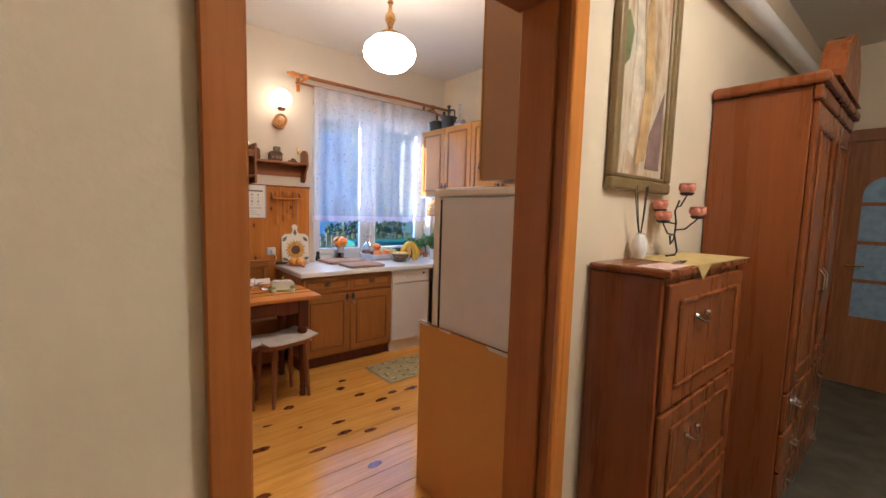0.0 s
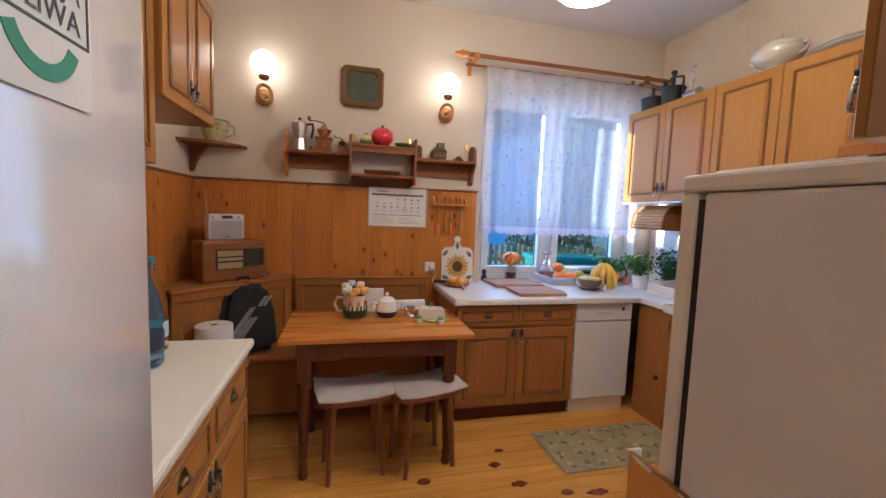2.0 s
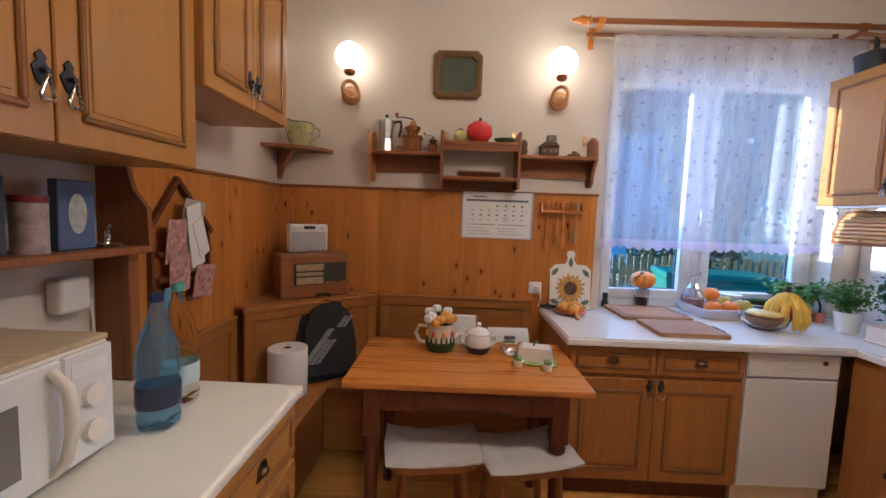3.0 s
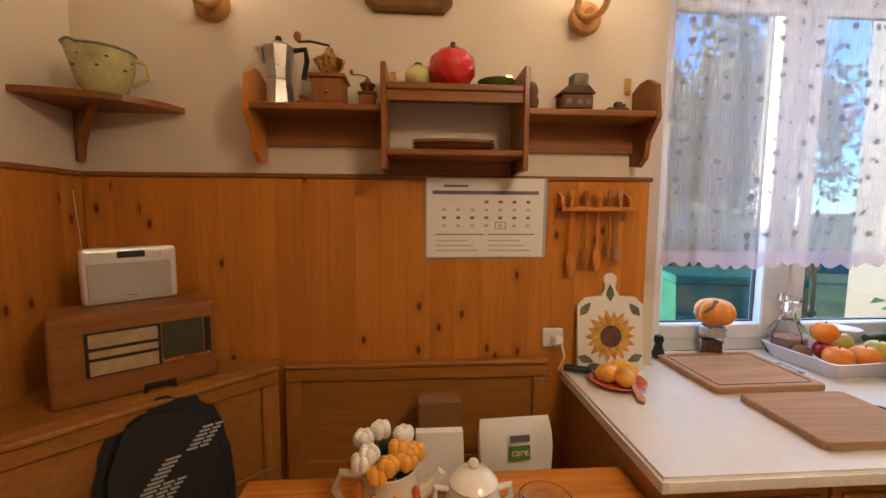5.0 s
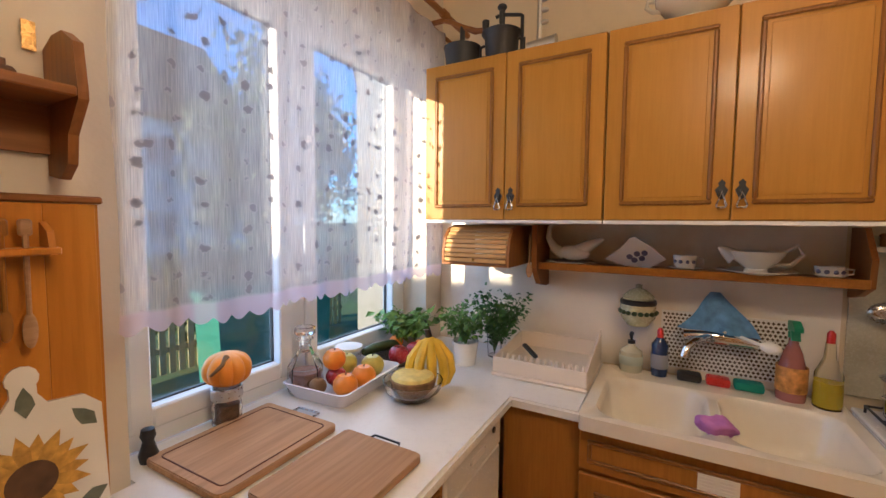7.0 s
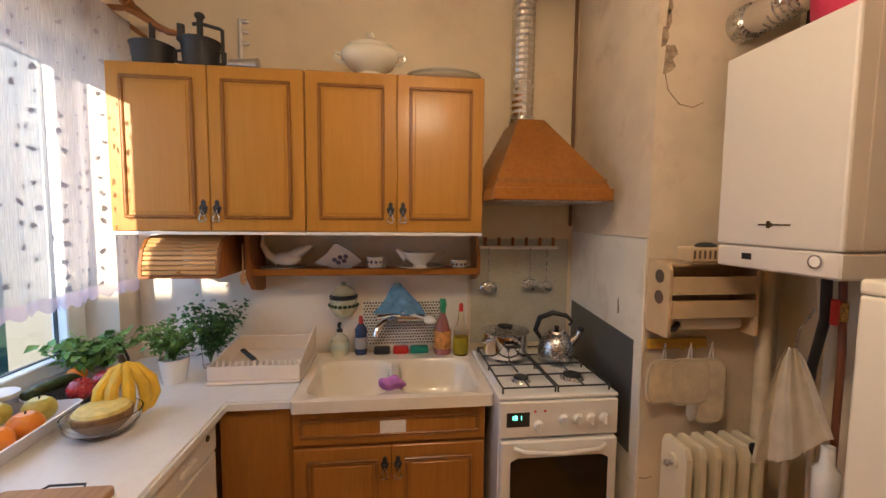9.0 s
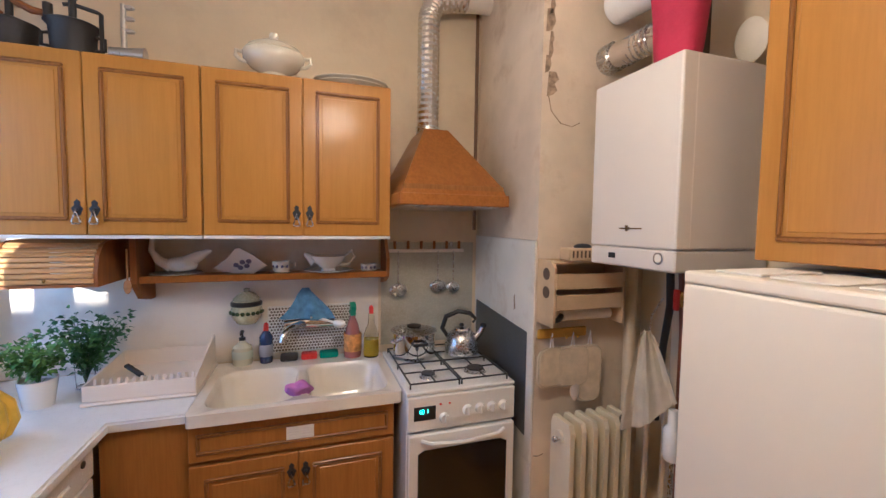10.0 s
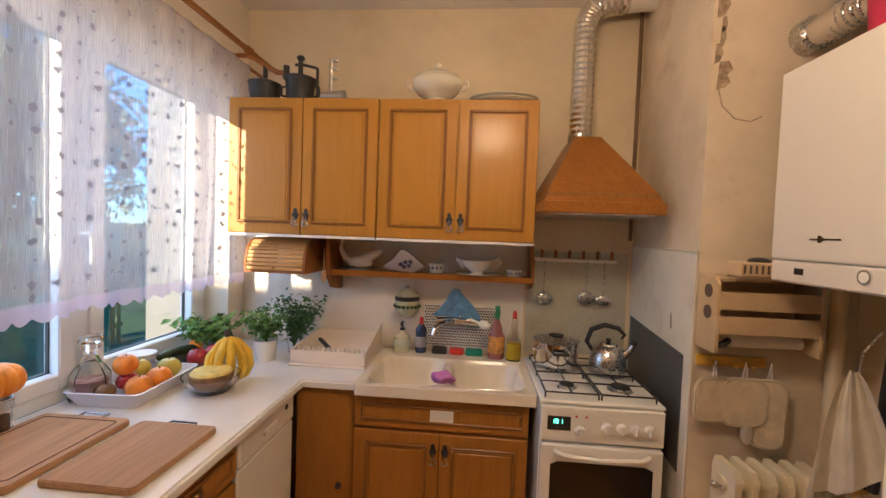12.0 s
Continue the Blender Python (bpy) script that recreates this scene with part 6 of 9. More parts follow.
part("body", lathe(bmesh.new(), [(0, 0), (0.058, 0), (0.068, 0.025), (0.066, 0.06), (0.058, 0.10), (0.062, 0.125), (0.056, 0.125), (0.05, 0.09), (0, 0.08)], seg=24), GLAZE, tj, smooth=True)
part("foot_band", lathe(bmesh.new(), [(0.0592, 0.001), (0.0696, 0.025), (0.0685, 0.045), (0.067, 0.046), (0.058, 0.0)], seg=24, close=False), LEAFG, tj, "dark green glazed band", True)
part("handle", tube(bmesh.new(), [(-0.056, 0, 0.105), (-0.10, 0, 0.11), (-0.115, 0, 0.075), (-0.095, 0, 0.035), (-0.062, 0, 0.03)], 0.009, 8), GLAZE, tj, smooth=True)
part("spout", tube(bmesh.new(), [(0.055, 0, 0.05), (0.09, 0, 0.075), (0.11, 0, 0.105)], [0.018, 0.012, 0.010], 8), GLAZE, tj, smooth=True)
for k in range(8):
    a = -2.9 + k * 0.36
    rr = 0.066
    part("painted_leaf", ball(bmesh.new(), (rr * math.cos(a), rr * math.sin(a), 0.05), 0.024, 0.22, 0.22, 1.0, 8, 8), LEAFG, tj)
    if k % 2 == 0:
        part("painted_tulip", ball(bmesh.new(), (rr * math.cos(a + 0.16), rr * math.sin(a + 0.16), 0.085), 0.016, 0.6, 0.6, 1.0, 8, 8), TULIP_R if k % 4 else TULIP_Y, tj)
rnd = random.Random(5)
for k, (a, b2, c3) in enumerate(((-0.04, -0.02, 0.160), (-0.055, 0.02, 0.172), (-0.02, 0.03, 0.185), (0.03, 0.02, 0.178), (-0.055, -0.03, 0.15), (0.0, -0.045, 0.15), (0.035, -0.03, 0.150), (0.055, 0.0, 0.15), (-0.02, -0.05, 0.135), (0.02, -0.01, 0.165))):
    bm = bmesh.new()
    for q in range(5):
        an = q * 1.257 + k
        ball(bm, (a + 0.011 * math.cos(an), b2 + 0.011 * math.sin(an), c3), 0.017, 0.75, 0.75, 1.05, 8, 6)
    part("flower", bm, PAPER if k < 5 else TULIP_Y, tj, "white bloom" if k < 5 else "yellow bloom", True)
    part("leaf_blade", ball(bmesh.new(), (a * 0.7, b2 * 0.7, c3 - 0.035), 0.022, 0.5, 0.35, 1.2, 8, 6), LEAFG, tj, smooth=True)
    part("flower_stem", rod(bmesh.new(), (a * 0.4, b2 * 0.4, 0.09), (a, b2, c3 - 0.012), 0.003, seg=6), LEAFG, tj)
sb = thing("sugar_bowl", pose(0.59, 3.38, 0.7505) @ Matrix.Scale(1.22, 4), "white painted sugar bowl with a knobbed lid", "sugar bowl")
part("bowl", lathe(bmesh.new(), [(0, 0), (0.038, 0), (0.052, 0.02), (0.055, 0.045), (0.042, 0.075)], seg=24), CERAMIC, sb, smooth=True)
part("foot_band", lathe(bmesh.new(), [(0.0385, -0.0), (0.0535, 0.02), (0.0545, 0.03), (0.053, 0.031), (0.037, 0.0)], seg=24, close=False), paint("purple glaze", (0.06, 0.03, 0.07), 0.3), sb, "dark purple band", True)
lid = part("lid", lathe(bmesh.new(), [(0.044, 0.0755), (0.046, 0.08), (0.03, 0.098), (0.0, 0.105)], seg=24), CERAMIC, sb, smooth=True)
part("knob", ball(bmesh.new(), (0, 0, 0.114), 0.010), CERAMIC, lid, smooth=True)
for sgn in (-1, 1):
    part("handle", tube(bmesh.new(), [(sgn * 0.046, 0, 0.065), (sgn * 0.07, 0, 0.07), (sgn * 0.072, 0, 0.045), (sgn * 0.053, 0, 0.03)], 0.006, 8), CERAMIC, sb, smooth=True)
bd2 = thing("butter_dish", pose(0.85, 3.27, 0.7505, 0, 0, -12), "white butter dish with green leaf trim", "butter dish")
part("plate", B(-0.10, 0.10, -0.055, 0.055, 0, 0.012, bevel=0.005), paint("pale green glaze", (0.30, 0.42, 0.10), 0.2, coat=0.4), bd2)
lid = part("lid", prism(bmesh.new(), [(-0.085, 0.0125), (0.085, 0.0125), (0.075, 0.065), (0.06, 0.075), (-0.06, 0.075), (-0.075, 0.065)], -0.042, 0.042, "XZ"), CERAMIC, bd2)
part("knob", tube(bmesh.new(), [(-0.01, 0, 0.075), (0.0, 0, 0.10), (0.012, 0, 0.105)], [0.004, 0.007, 0.004], 8), paint("leaf knob", (0.22, 0.34, 0.06), 0.3), lid, smooth=True)
for x, y in ((0.76, 3.20), (0.885, 3.165)):
    ec = thing("egg_cup", pose(x, y, 0.7505), "small white cup with a green top", "cup", "cups on the table")
    part("cup", lathe(bmesh.new(), [(0, 0), (0.018, 0), (0.022, 0.012), (0.024, 0.03), (0, 0.03)], seg=14), CERAMIC, ec, smooth=True)
    part("filling", ball(bmesh.new(), (0, 0, 0.036), 0.019, 1, 1, 0.8, 12, 8), paint("green sprout", (0.20, 0.32, 0.05), 0.6, var=0.3, scale=60), ec, smooth=True)
nh = thing("napkin_holder", pose(0.455, 3.505, 0.7505), "white paper napkins in a holder", "napkin holder")
part("napkins", prism(bmesh.new(), [(0.0, 0.0046), (0.13, 0.0046), (0.125, 0.15), (0.005, 0.15)], -0.012, 0.012, "XZ"), PAPER, nh)
part("base", B(-0.005, 0.135, -0.022, 0.022, 0, 0.0005 + 0.004), STEEL, nh)
gb = solo("glass_bowl", lathe(bmesh.new(), [(0, 0), (0.035, 0), (0.06, 0.03), (0.063, 0.045), (0.06, 0.045), (0.055, 0.03), (0.0, 0.006)], (0.76, 3.38, 0.7505), 24), CLEAR, "small clear glass bowl on the table", "bowl", smooth=True)

# ---- on the bench ----
bk = thing("backpack", pose(-0.27, 3.70, 0.4485, -10, 0, 34), "black backpack with a silver striped print, leaning on the bench", "backpack")
FABRIC = paint("black nylon", (0.012, 0.012, 0.014), 0.7, var=0.3, scale=14, bump=0.5, fine=300)
bm = bmesh.new()
out = [(-0.165, 0.0), (0.165, 0.0), (0.175, 0.10), (0.165, 0.30), (0.12, 0.42), (0.05, 0.455), (-0.05, 0.455), (-0.12, 0.42), (-0.165, 0.30), (-0.175, 0.10)]
prism(bm, out, -0.09, 0.07, "XZ")
bmesh.ops.bevel(bm, geom=[e for e in bm.edges], offset=0.035, segments=3, affect="EDGES", clamp_overlap=True)
part("bag", bm, FABRIC, bk, smooth=True)
part("handle", tube(bmesh.new(), [(-0.04, -0.01, 0.445), (-0.035, -0.01, 0.49), (0.035, -0.01, 0.49), (0.04, -0.01, 0.445)], 0.009, 8), FABRIC, bk, smooth=True)
SILVER = paint("silver print", (0.55, 0.55, 0.55), 0.35, 0.3)
bm = bmesh.new()
for k in range(24):
    z, u = 0.105 + k * 0.0105, -0.105 + k * 0.0088
    for a, b2 in ((-0.05, -0.012), (-0.006, 0.022), (0.028, 0.05)):
        if (k // 6 + (a > -0.02)) % 4 != 3:
            box(bm, u + a, u + b2, -0.0935, -0.0895, z, z + 0.0055)
tagged(part("print", bm, SILVER, bk, "diagonal silver striped print"), kind="stuff")
tr = thing("towel_roll", pose(-0.405, 3.475, 0.4485), "white paper towel roll standing on the bench", "paper roll")
part("roll", lathe(bmesh.new(), [(0.021, 0), (0.099, 0), (0.101, 0.003), (0.101, 0.246), (0.098, 0.250), (0.021, 0.250)], seg=28, close=False), PAPER, tr, smooth=True)
part("core", lathe(bmesh.new(), [(0.0205, 0), (0.0205, 0.249), (0.017, 0.249), (0.017, 0.0)], seg=18, close=False), paint("brown card", (0.25, 0.17, 0.10), 0.9), tr, smooth=True)
pb = thing("food_bag", pose(0.80, 3.78, 0.4485, -8, 0, 4), "white and green printed food bag on the bench", "bag")
bm = bmesh.new()
bmesh.ops.create_grid(bm, x_segments=12, y_segments=14, size=1.0)
for v in bm.verts:
    u, w = v.co.x, v.co.y
    v.co = Vector((u * 0.12 * (1 + 0.05 * math.sin(w * 3)), -0.045 * (1 - abs(w) ** 4) * (1 - 0.5 * u * u) + 0.004 * noise.noise(Vector((u * 4, w * 4, 3))), (w + 1) * 0.156))
ext = bmesh.ops.extrude_face_region(bm, geom=bm.faces[:])["geom"]
for v in ext:
    if isinstance(v, bmesh.types.BMVert):
        v.co.y = -v.co.y * 0.7 + 0.002
part("bag", bm, PAPER, pb, smooth=True)
part("green_block", B(-0.035, 0.035, -0.054, -0.049, 0.193, 0.238), paint("fresh green print", (0.12, 0.26, 0.02), 0.5), pb, "green printed block")
part("orange_block", B(-0.06, 0.06, -0.056, -0.050, 0.074, 0.152), paint("orange print", (0.55, 0.26, 0.02), 0.5), pb)
tc = bpy.data.curves.new("word", "FONT")
tc.body, tc.size, tc.extrude, tc.align_x = "care", 0.034, 0.0006, "CENTER"
wd = new("word", tc)
wd.matrix_basis = pose(0, -0.0555, 0.207, 90)
tc.materials.append(PAPER)
wd.parent = pb
part("mark", B(-0.03, 0.035, -0.052, -0.047, 0.250, 0.270), INK, pb)
sc = solo("carton", B(0.47, 0.62, 3.86, 3.94, 0.4485, 0.80, bevel=0.004), paint("brown carton", (0.26, 0.13, 0.05), 0.7), "brown carton standing on the bench", "box")

# ---- along the window ----
GLAZE_WHITE = CERAMIC


def cutting_board(m, w, d, grip, label):
    c = thing("cutting_board", m, label, "cutting board", "boards on the worktop")
    bm = prism(bmesh.new(), rounded(0, w, 0, d, 0.02, 4), 0.0, 0.022)
    bmesh.ops.bevel(bm, geom=[e for e in bm.edges if abs(e.verts[0].co.z - e.verts[1].co.z) < 1e-5], offset=0.003, segments=2, affect="EDGES")
    part("board", bm, BOARD_WOOD, c)
    if grip == "bow":
        part("groove", tube(bmesh.new(), [(x, y, 0.0212) for x, y in rounded(0.028, w - 0.028, 0.028, d - 0.028, 0.015, 3)], 0.0028, 6, True), DARK_LEG, c, "dark juice groove")
        part("handle", tube(bmesh.new(), [(w - 0.002, d * 0.36, 0.012), (w + 0.035, d * 0.36, 0.014), (w + 0.035, d * 0.64, 0.014), (w - 0.002, d * 0.64, 0.012)], 0.0045, 8), STEEL, c, "steel bow handle", True)
    else:
        part("handle", tube(bmesh.new(), [(w - 0.002, d * 0.30, 0.012), (w + 0.022, d * 0.34, 0.014), (w + 0.022, d * 0.66, 0.014), (w - 0.002, d * 0.70, 0.012)], 0.0035, 8), BLACK, c, "thin dark handle", True)


cutting_board(pose(1.462, 3.752, 0.8505, 0, 0, 1), 0.41, 0.335, "bow", "beech cutting board with a juice groove and steel handle")
cutting_board(pose(1.505, 3.428, 0.8505, 0, 0, -0.5), 0.36, 0.29, "cut", "plain beech cutting board at the worktop's edge")

sf = thing("sunflower_board", pose(1.075, 3.965, 0.8505, -6), "white decorative board painted with a sunflower, leaning on the wainscot", "decor board")
W, H = 0.258, 0.285
part("board", prism(bmesh.new(), [(0.0, 0), (W, 0), (W, H - 0.03), (W - 0.03, H), (0.165, H + 0.005), (0.150, H + 0.03), (0.150, H + 0.05)] + [(0.129 + a, H + 0.066 + b2) for a, b2 in arc((0, 0), 0.027, -20, 200, 8)] + [(0.108, H + 0.05), (0.108, H + 0.03), (0.093, H + 0.005), (0.03, H), (0.0, H - 0.03)], 0.0, 0.014, "XZ"), GLAZE_WHITE, sf)
SUN_Y = paint("sunflower yellow", (0.62, 0.35, 0.05), 0.5, var=0.4, scale=40)
SUN_L = paint("painted leaf", (0.15, 0.17, 0.12), 0.5, var=0.3, scale=30)
for k in range(18):
    a = 2 * math.pi * k / 18
    c, r0, r1, wd2 = (0.129, 0.135), 0.035, 0.095 + 0.008 * (k % 2), 0.014
    d, n2 = Vector((math.cos(a), math.sin(a))), Vector((-math.sin(a), math.cos(a)))
    p0 = Vector(c)
    pts = [p0 + d * r0 - n2 * wd2 * 0.7, p0 + d * (r0 + r1) / 2 - n2 * wd2, p0 + d * r1, p0 + d * (r0 + r1) / 2 + n2 * wd2, p0 + d * r0 + n2 * wd2 * 0.7]
    part("petal", prism(bmesh.new(), [(v.x, v.y) for v in pts], -0.0022 - 0.0006 * (k % 2), -0.0004, "XZ"), SUN_Y, sf)
part("flower_heart", prism(bmesh.new(), arc((0.129, 0.135), 0.042, 0, 345, 23), -0.0042, -0.0003, "XZ"), CLAY, sf, "dark brown flower heart")
for x, z, a in ((0.03, 0.24, 40), (0.225, 0.235, -40), (0.03, 0.05, 110), (0.225, 0.05, -110), (0.129, 0.30, 0), (0.06, 0.02, 80), (0.20, 0.02, -80)):
    bm = prism(bmesh.new(), [(0, -0.032), (0.016, -0.008), (0.012, 0.012), (0, 0.034), (-0.012, 0.012), (-0.016, -0.008)], -0.0018, -0.0003, "XZ")
    bm.transform(pose(x, 0, z, 0, a, 0))
    part("painted_leaf", bm, SUN_L, sf)

MANGO = paint("mango flesh", (0.80, 0.40, 0.02), 0.35, var=0.35, scale=20)
mp = thing("mango_plate", pose(1.175, 3.86, 0.8505), "coral plate with halved mangoes and a knife", "plate")
part("plate", lathe(bmesh.new(), [(0, 0), (0.06, 0), (0.098, 0.018), (0.094, 0.020), (0.058, 0.006), (0, 0.005)], seg=28), paint("coral plate", (0.62, 0.16, 0.06), 0.3), mp, smooth=True)
for x, y, a in ((-0.03, 0.01, 30), (0.04, 0.035, -20), (0.01, -0.03, 70)):
    bm = ball(bmesh.new(), (0, 0, 0), 0.048, 1.1, 0.75, 0.7, 16, 10)
    bm.transform(pose(x, y, 0.036, 8, 4, a))
    part("mango_half", bm, MANGO, mp, "orange mango half", True)
kn = thing("knife", pose(1.195, 3.80, 0.876, 0, 13, -98), "small knife with an orange wooden handle across the plate", "knife")
part("blade", prism(bmesh.new(), [(-0.09, -0.008), (0.0, -0.010), (0.0, 0.008), (-0.08, 0.006)], -0.001, 0.001), STEEL, kn)
part("handle", prism(bmesh.new(), [(0, -0.009), (0.09, -0.012), (0.105, 0.0), (0.09, 0.011), (0, 0.008)], -0.007, 0.007), paint("orange handle", (0.52, 0.22, 0.07), 0.4), kn)
bkf = thing("knife", pose(1.07, 3.945, 0.8705, 0, 0, -25), "black-handled kitchen knife resting on the plate", "knife")
part("handle", B(-0.055, 0.045, -0.014, 0.014, -0.010, 0.012, bevel=0.006), BLACK, bkf)
part("blade", prism(bmesh.new(), [(0.046, -0.012), (0.12, -0.008), (0.14, 0.004), (0.046, 0.010)], 0.0, 0.0015), STEEL, bkf)

dg = solo("dog_figurine", lathe(bmesh.new(), [(0, 0), (0.022, 0), (0.026, 0.02), (0.018, 0.045), (0.014, 0.06), (0.02, 0.075), (0.016, 0.095), (0.0, 0.10)], (1.475, 4.10, 0.8505), 12), BLACK, "small black animal figurine by the window frame", "figurine", smooth=True)
ORANGE = paint("pumpkin skin", (0.80, 0.30, 0.02), 0.4, var=0.10, scale=12, bump=0.1)
jr = thing("glass_jar", pose(1.722, 4.118, 0.8505), "ribbed glass jar of spices under the pumpkin", "jar")
part("glass", lathe(bmesh.new(), [(0, 0), (0.045, 0), (0.048, 0.01), (0.045, 0.03), (0.048, 0.05), (0.042, 0.085), (0.047, 0.095), (0.044, 0.105), (0.047, 0.115), (0.044, 0.13), (0.040, 0.13), (0.040, 0.02), (0, 0.008)], seg=24), CLEAR, jr, smooth=True)
part("spices", lathe(bmesh.new(), [(0, 0.009), (0.038, 0.012), (0.038, 0.07), (0, 0.072)], seg=20), paint("dark spices", (0.14, 0.08, 0.05), 0.9, var=0.6, scale=60), jr)
part("screw_ring", lathe(bmesh.new(), [(0.049, 0.090), (0.051, 0.10), (0.048, 0.108), (0.051, 0.118), (0.048, 0.128), (0.045, 0.128), (0.045, 0.09)], seg=24, close=False), paint("silvery lid", (0.6, 0.6, 0.62), 0.3, 0.8), jr, smooth=True)
pk = thing("pumpkin", pose(1.722, 4.112, 0.982), "small ribbed orange pumpkin with a curled stalk on a jar", "pumpkin")
bm = ball(bmesh.new(), (0, 0, 0.058), 0.076, 1, 1, 0.80, 80, 24)
for v in bm.verts:
    a = math.atan2(v.co.y, v.co.x)
    k = 0.90 + 0.12 * abs(math.sin(5 * a)) ** 0.7
    h = (v.co.z - 0.058) / 0.06
    v.co.x, v.co.y = v.co.x * k, v.co.y * k
    v.co.z -= 0.014 * max(0, abs(h) - 0.7) * (1 if h > 0 else -1)
part("flesh", bm, ORANGE, pk, smooth=True)
part("stalk", tube(bmesh.new(), [(-0.02, -0.03, 0.108), (-0.045, -0.045, 0.09), (-0.075, -0.05, 0.075), (-0.085, -0.045, 0.066)], [0.010, 0.007, 0.005, 0.004], 8), paint("brown stalk", (0.16, 0.09, 0.03), 0.8), pk, smooth=True)
dc = thing("decanter", pose(2.045, 4.100, 0.8505) @ Matrix.Scale(1.36, 4), "cut glass decanter with a stopper and pinkish contents", "decanter")
part("bottle", lathe(bmesh.new(), [(0, 0), (0.048, 0), (0.052, 0.01), (0.05, 0.075), (0.036, 0.10), (0.018, 0.12), (0.016, 0.145), (0.026, 0.158), (0.021, 0.158), (0.013, 0.142), (0.032, 0.098), (0.046, 0.072), (0.047, 0.012), (0, 0.008)], seg=8), CLEAR, dc)
part("contents", lathe(bmesh.new(), [(0, 0.009), (0.044, 0.013), (0.043, 0.060), (0, 0.062)], seg=8), paint("pink salt", (0.50, 0.30, 0.25), 0.8, var=0.3, scale=60), dc)
part("stopper", lathe(bmesh.new(), [(0, 0.14), (0.012, 0.14), (0.014, 0.165), (0.03, 0.172), (0.03, 0.192), (0, 0.196)], seg=8), CLEAR, dc)

FRUIT_O = paint("orange peel", (0.80, 0.25, 0.012), 0.4, var=0.1, scale=30, bump=0.3, fine=200)
FRUIT_R = paint("red apple skin", (0.42, 0.03, 0.035), 0.25, var=0.3, scale=20, coat=0.3)
FRUIT_Y = paint("yellow green pear skin", (0.55, 0.45, 0.07), 0.35, var=0.2, scale=20)
FRUIT_B = paint("brown kiwi skin", (0.22, 0.12, 0.05), 0.85, var=0.2, scale=30, bump=0.4)
BANANA = paint("banana peel", (0.78, 0.52, 0.03), 0.4, var=0.18, scale=18)


def fruit(name, x, y, z, r, mt, label, sx=1.0, sz=0.94):
    f = thing(name, pose(x, y, z), label, "fruit", "fruit by the window")
    bm = ball(bmesh.new(), (0, 0, r * sz), r, sx, 1, sz, 20, 12)
    for v in bm.verts:
        if v.co.z > r * sz * 1.75 and math.hypot(v.co.x, v.co.y) < r * 0.45:
            v.co.z -= r * 0.14
    part("skin", bm, mt, f, smooth=True)
    part("stalk", rod(bmesh.new(), (0, 0, r * sz * 1.75), (r * 0.08, 0, r * sz * 2.02), r * 0.05, seg=6), BARK, f)


ft = thing("fruit_tray", pose(2.150, 3.985, 0.8505, 0, 0, 4), "white rectangular porcelain tray full of fruit", "tray")
bm = bmesh.new()
rings = []
for ins, z in ((0.03, 0.0), (0.0, 0.062), (0.006, 0.064), (0.034, 0.010)):
    rings.append([bm.verts.new((x, y, z)) for x, y in rounded(-0.20 + ins, 0.20 - ins, -0.155 + ins, 0.155 - ins, 0.03, 4)])
for a, b2 in zip(rings, rings[1:]):
    for i in range(len(a)):
        bm.faces.new((a[i], a[(i + 1) % len(a)], b2[(i + 1) % len(a)], b2[i]))
bm.faces.new(rings[0][::-1]), bm.faces.new(rings[-1])
part("dish", bm, paint("white porcelain tray", (0.72, 0.70, 0.74), 0.2, coat=0.4, var=0.03), ft, smooth=True)
for nm, x, y, z, r, mt, lb in (("orange", 2.055, 3.895, 0.866, 0.048, FRUIT_O, "ripe orange in the tray"), ("orange", 2.155, 3.890, 0.866, 0.050, FRUIT_O, "ripe orange in the tray"), ("tomato", 2.115, 4.000, 0.866, 0.042, FRUIT_R, "red tomato in the tray"), ("orange", 2.100, 3.995, 0.938, 0.046, FRUIT_O, "ripe orange on the heap"), ("apple", 2.260, 3.930, 0.872, 0.050, FRUIT_Y, "yellow green apple in the tray"), ("pear", 2.215, 4.035, 0.880, 0.046, FRUIT_Y, "yellow pear in the tray"), ("kiwi", 2.020, 4.005, 0.864, 0.034, FRUIT_B, "brown kiwi in the tray"), ("kiwi", 2.035, 4.075, 0.864, 0.032, FRUIT_B, "brown kiwi in the tray")):
    fruit(nm, x, y, z, r, mt, lb)
db = thing("fruit_dish", pose(2.52, 3.97, 0.8505, 0, 0, -14), "dark oval dish with apples and vegetables", "dish")
bm = lathe(bmesh.new(), [(0, 0), (0.09, 0), (0.145, 0.045), (0.138, 0.047), (0.085, 0.012), (0, 0.010)], seg=28)
bm.transform(Matrix.Diagonal((1.25, 0.8, 1, 1)))
part("bowl", bm, paint("dark brown dish", (0.04, 0.03, 0.025), 0.3), db, smooth=True)
for nm, x, y, z, r, mt, lb in (("apple", 2.44, 3.92, 0.872, 0.048, FRUIT_R, "red apple in the dark dish"), ("apple", 2.525, 3.885, 0.872, 0.047, FRUIT_R, "red apple in the dark dish"), ("orange", 2.60, 3.90, 0.872, 0.042, FRUIT_O, "small orange in the dark dish"), ("tomato", 2.56, 4.02, 0.90, 0.036, FRUIT_O, "orange tomato on the heap")):
    fruit(nm, x, y, z, r, mt, lb)
AVO = paint("dark green peel", (0.035, 0.06, 0.02), 0.45, var=0.3, scale=20)
cu = thing("cucumber", pose(2.45, 4.02, 0.925, 0, 4, -8), "dark green cucumber lying over the dish", "vegetable")
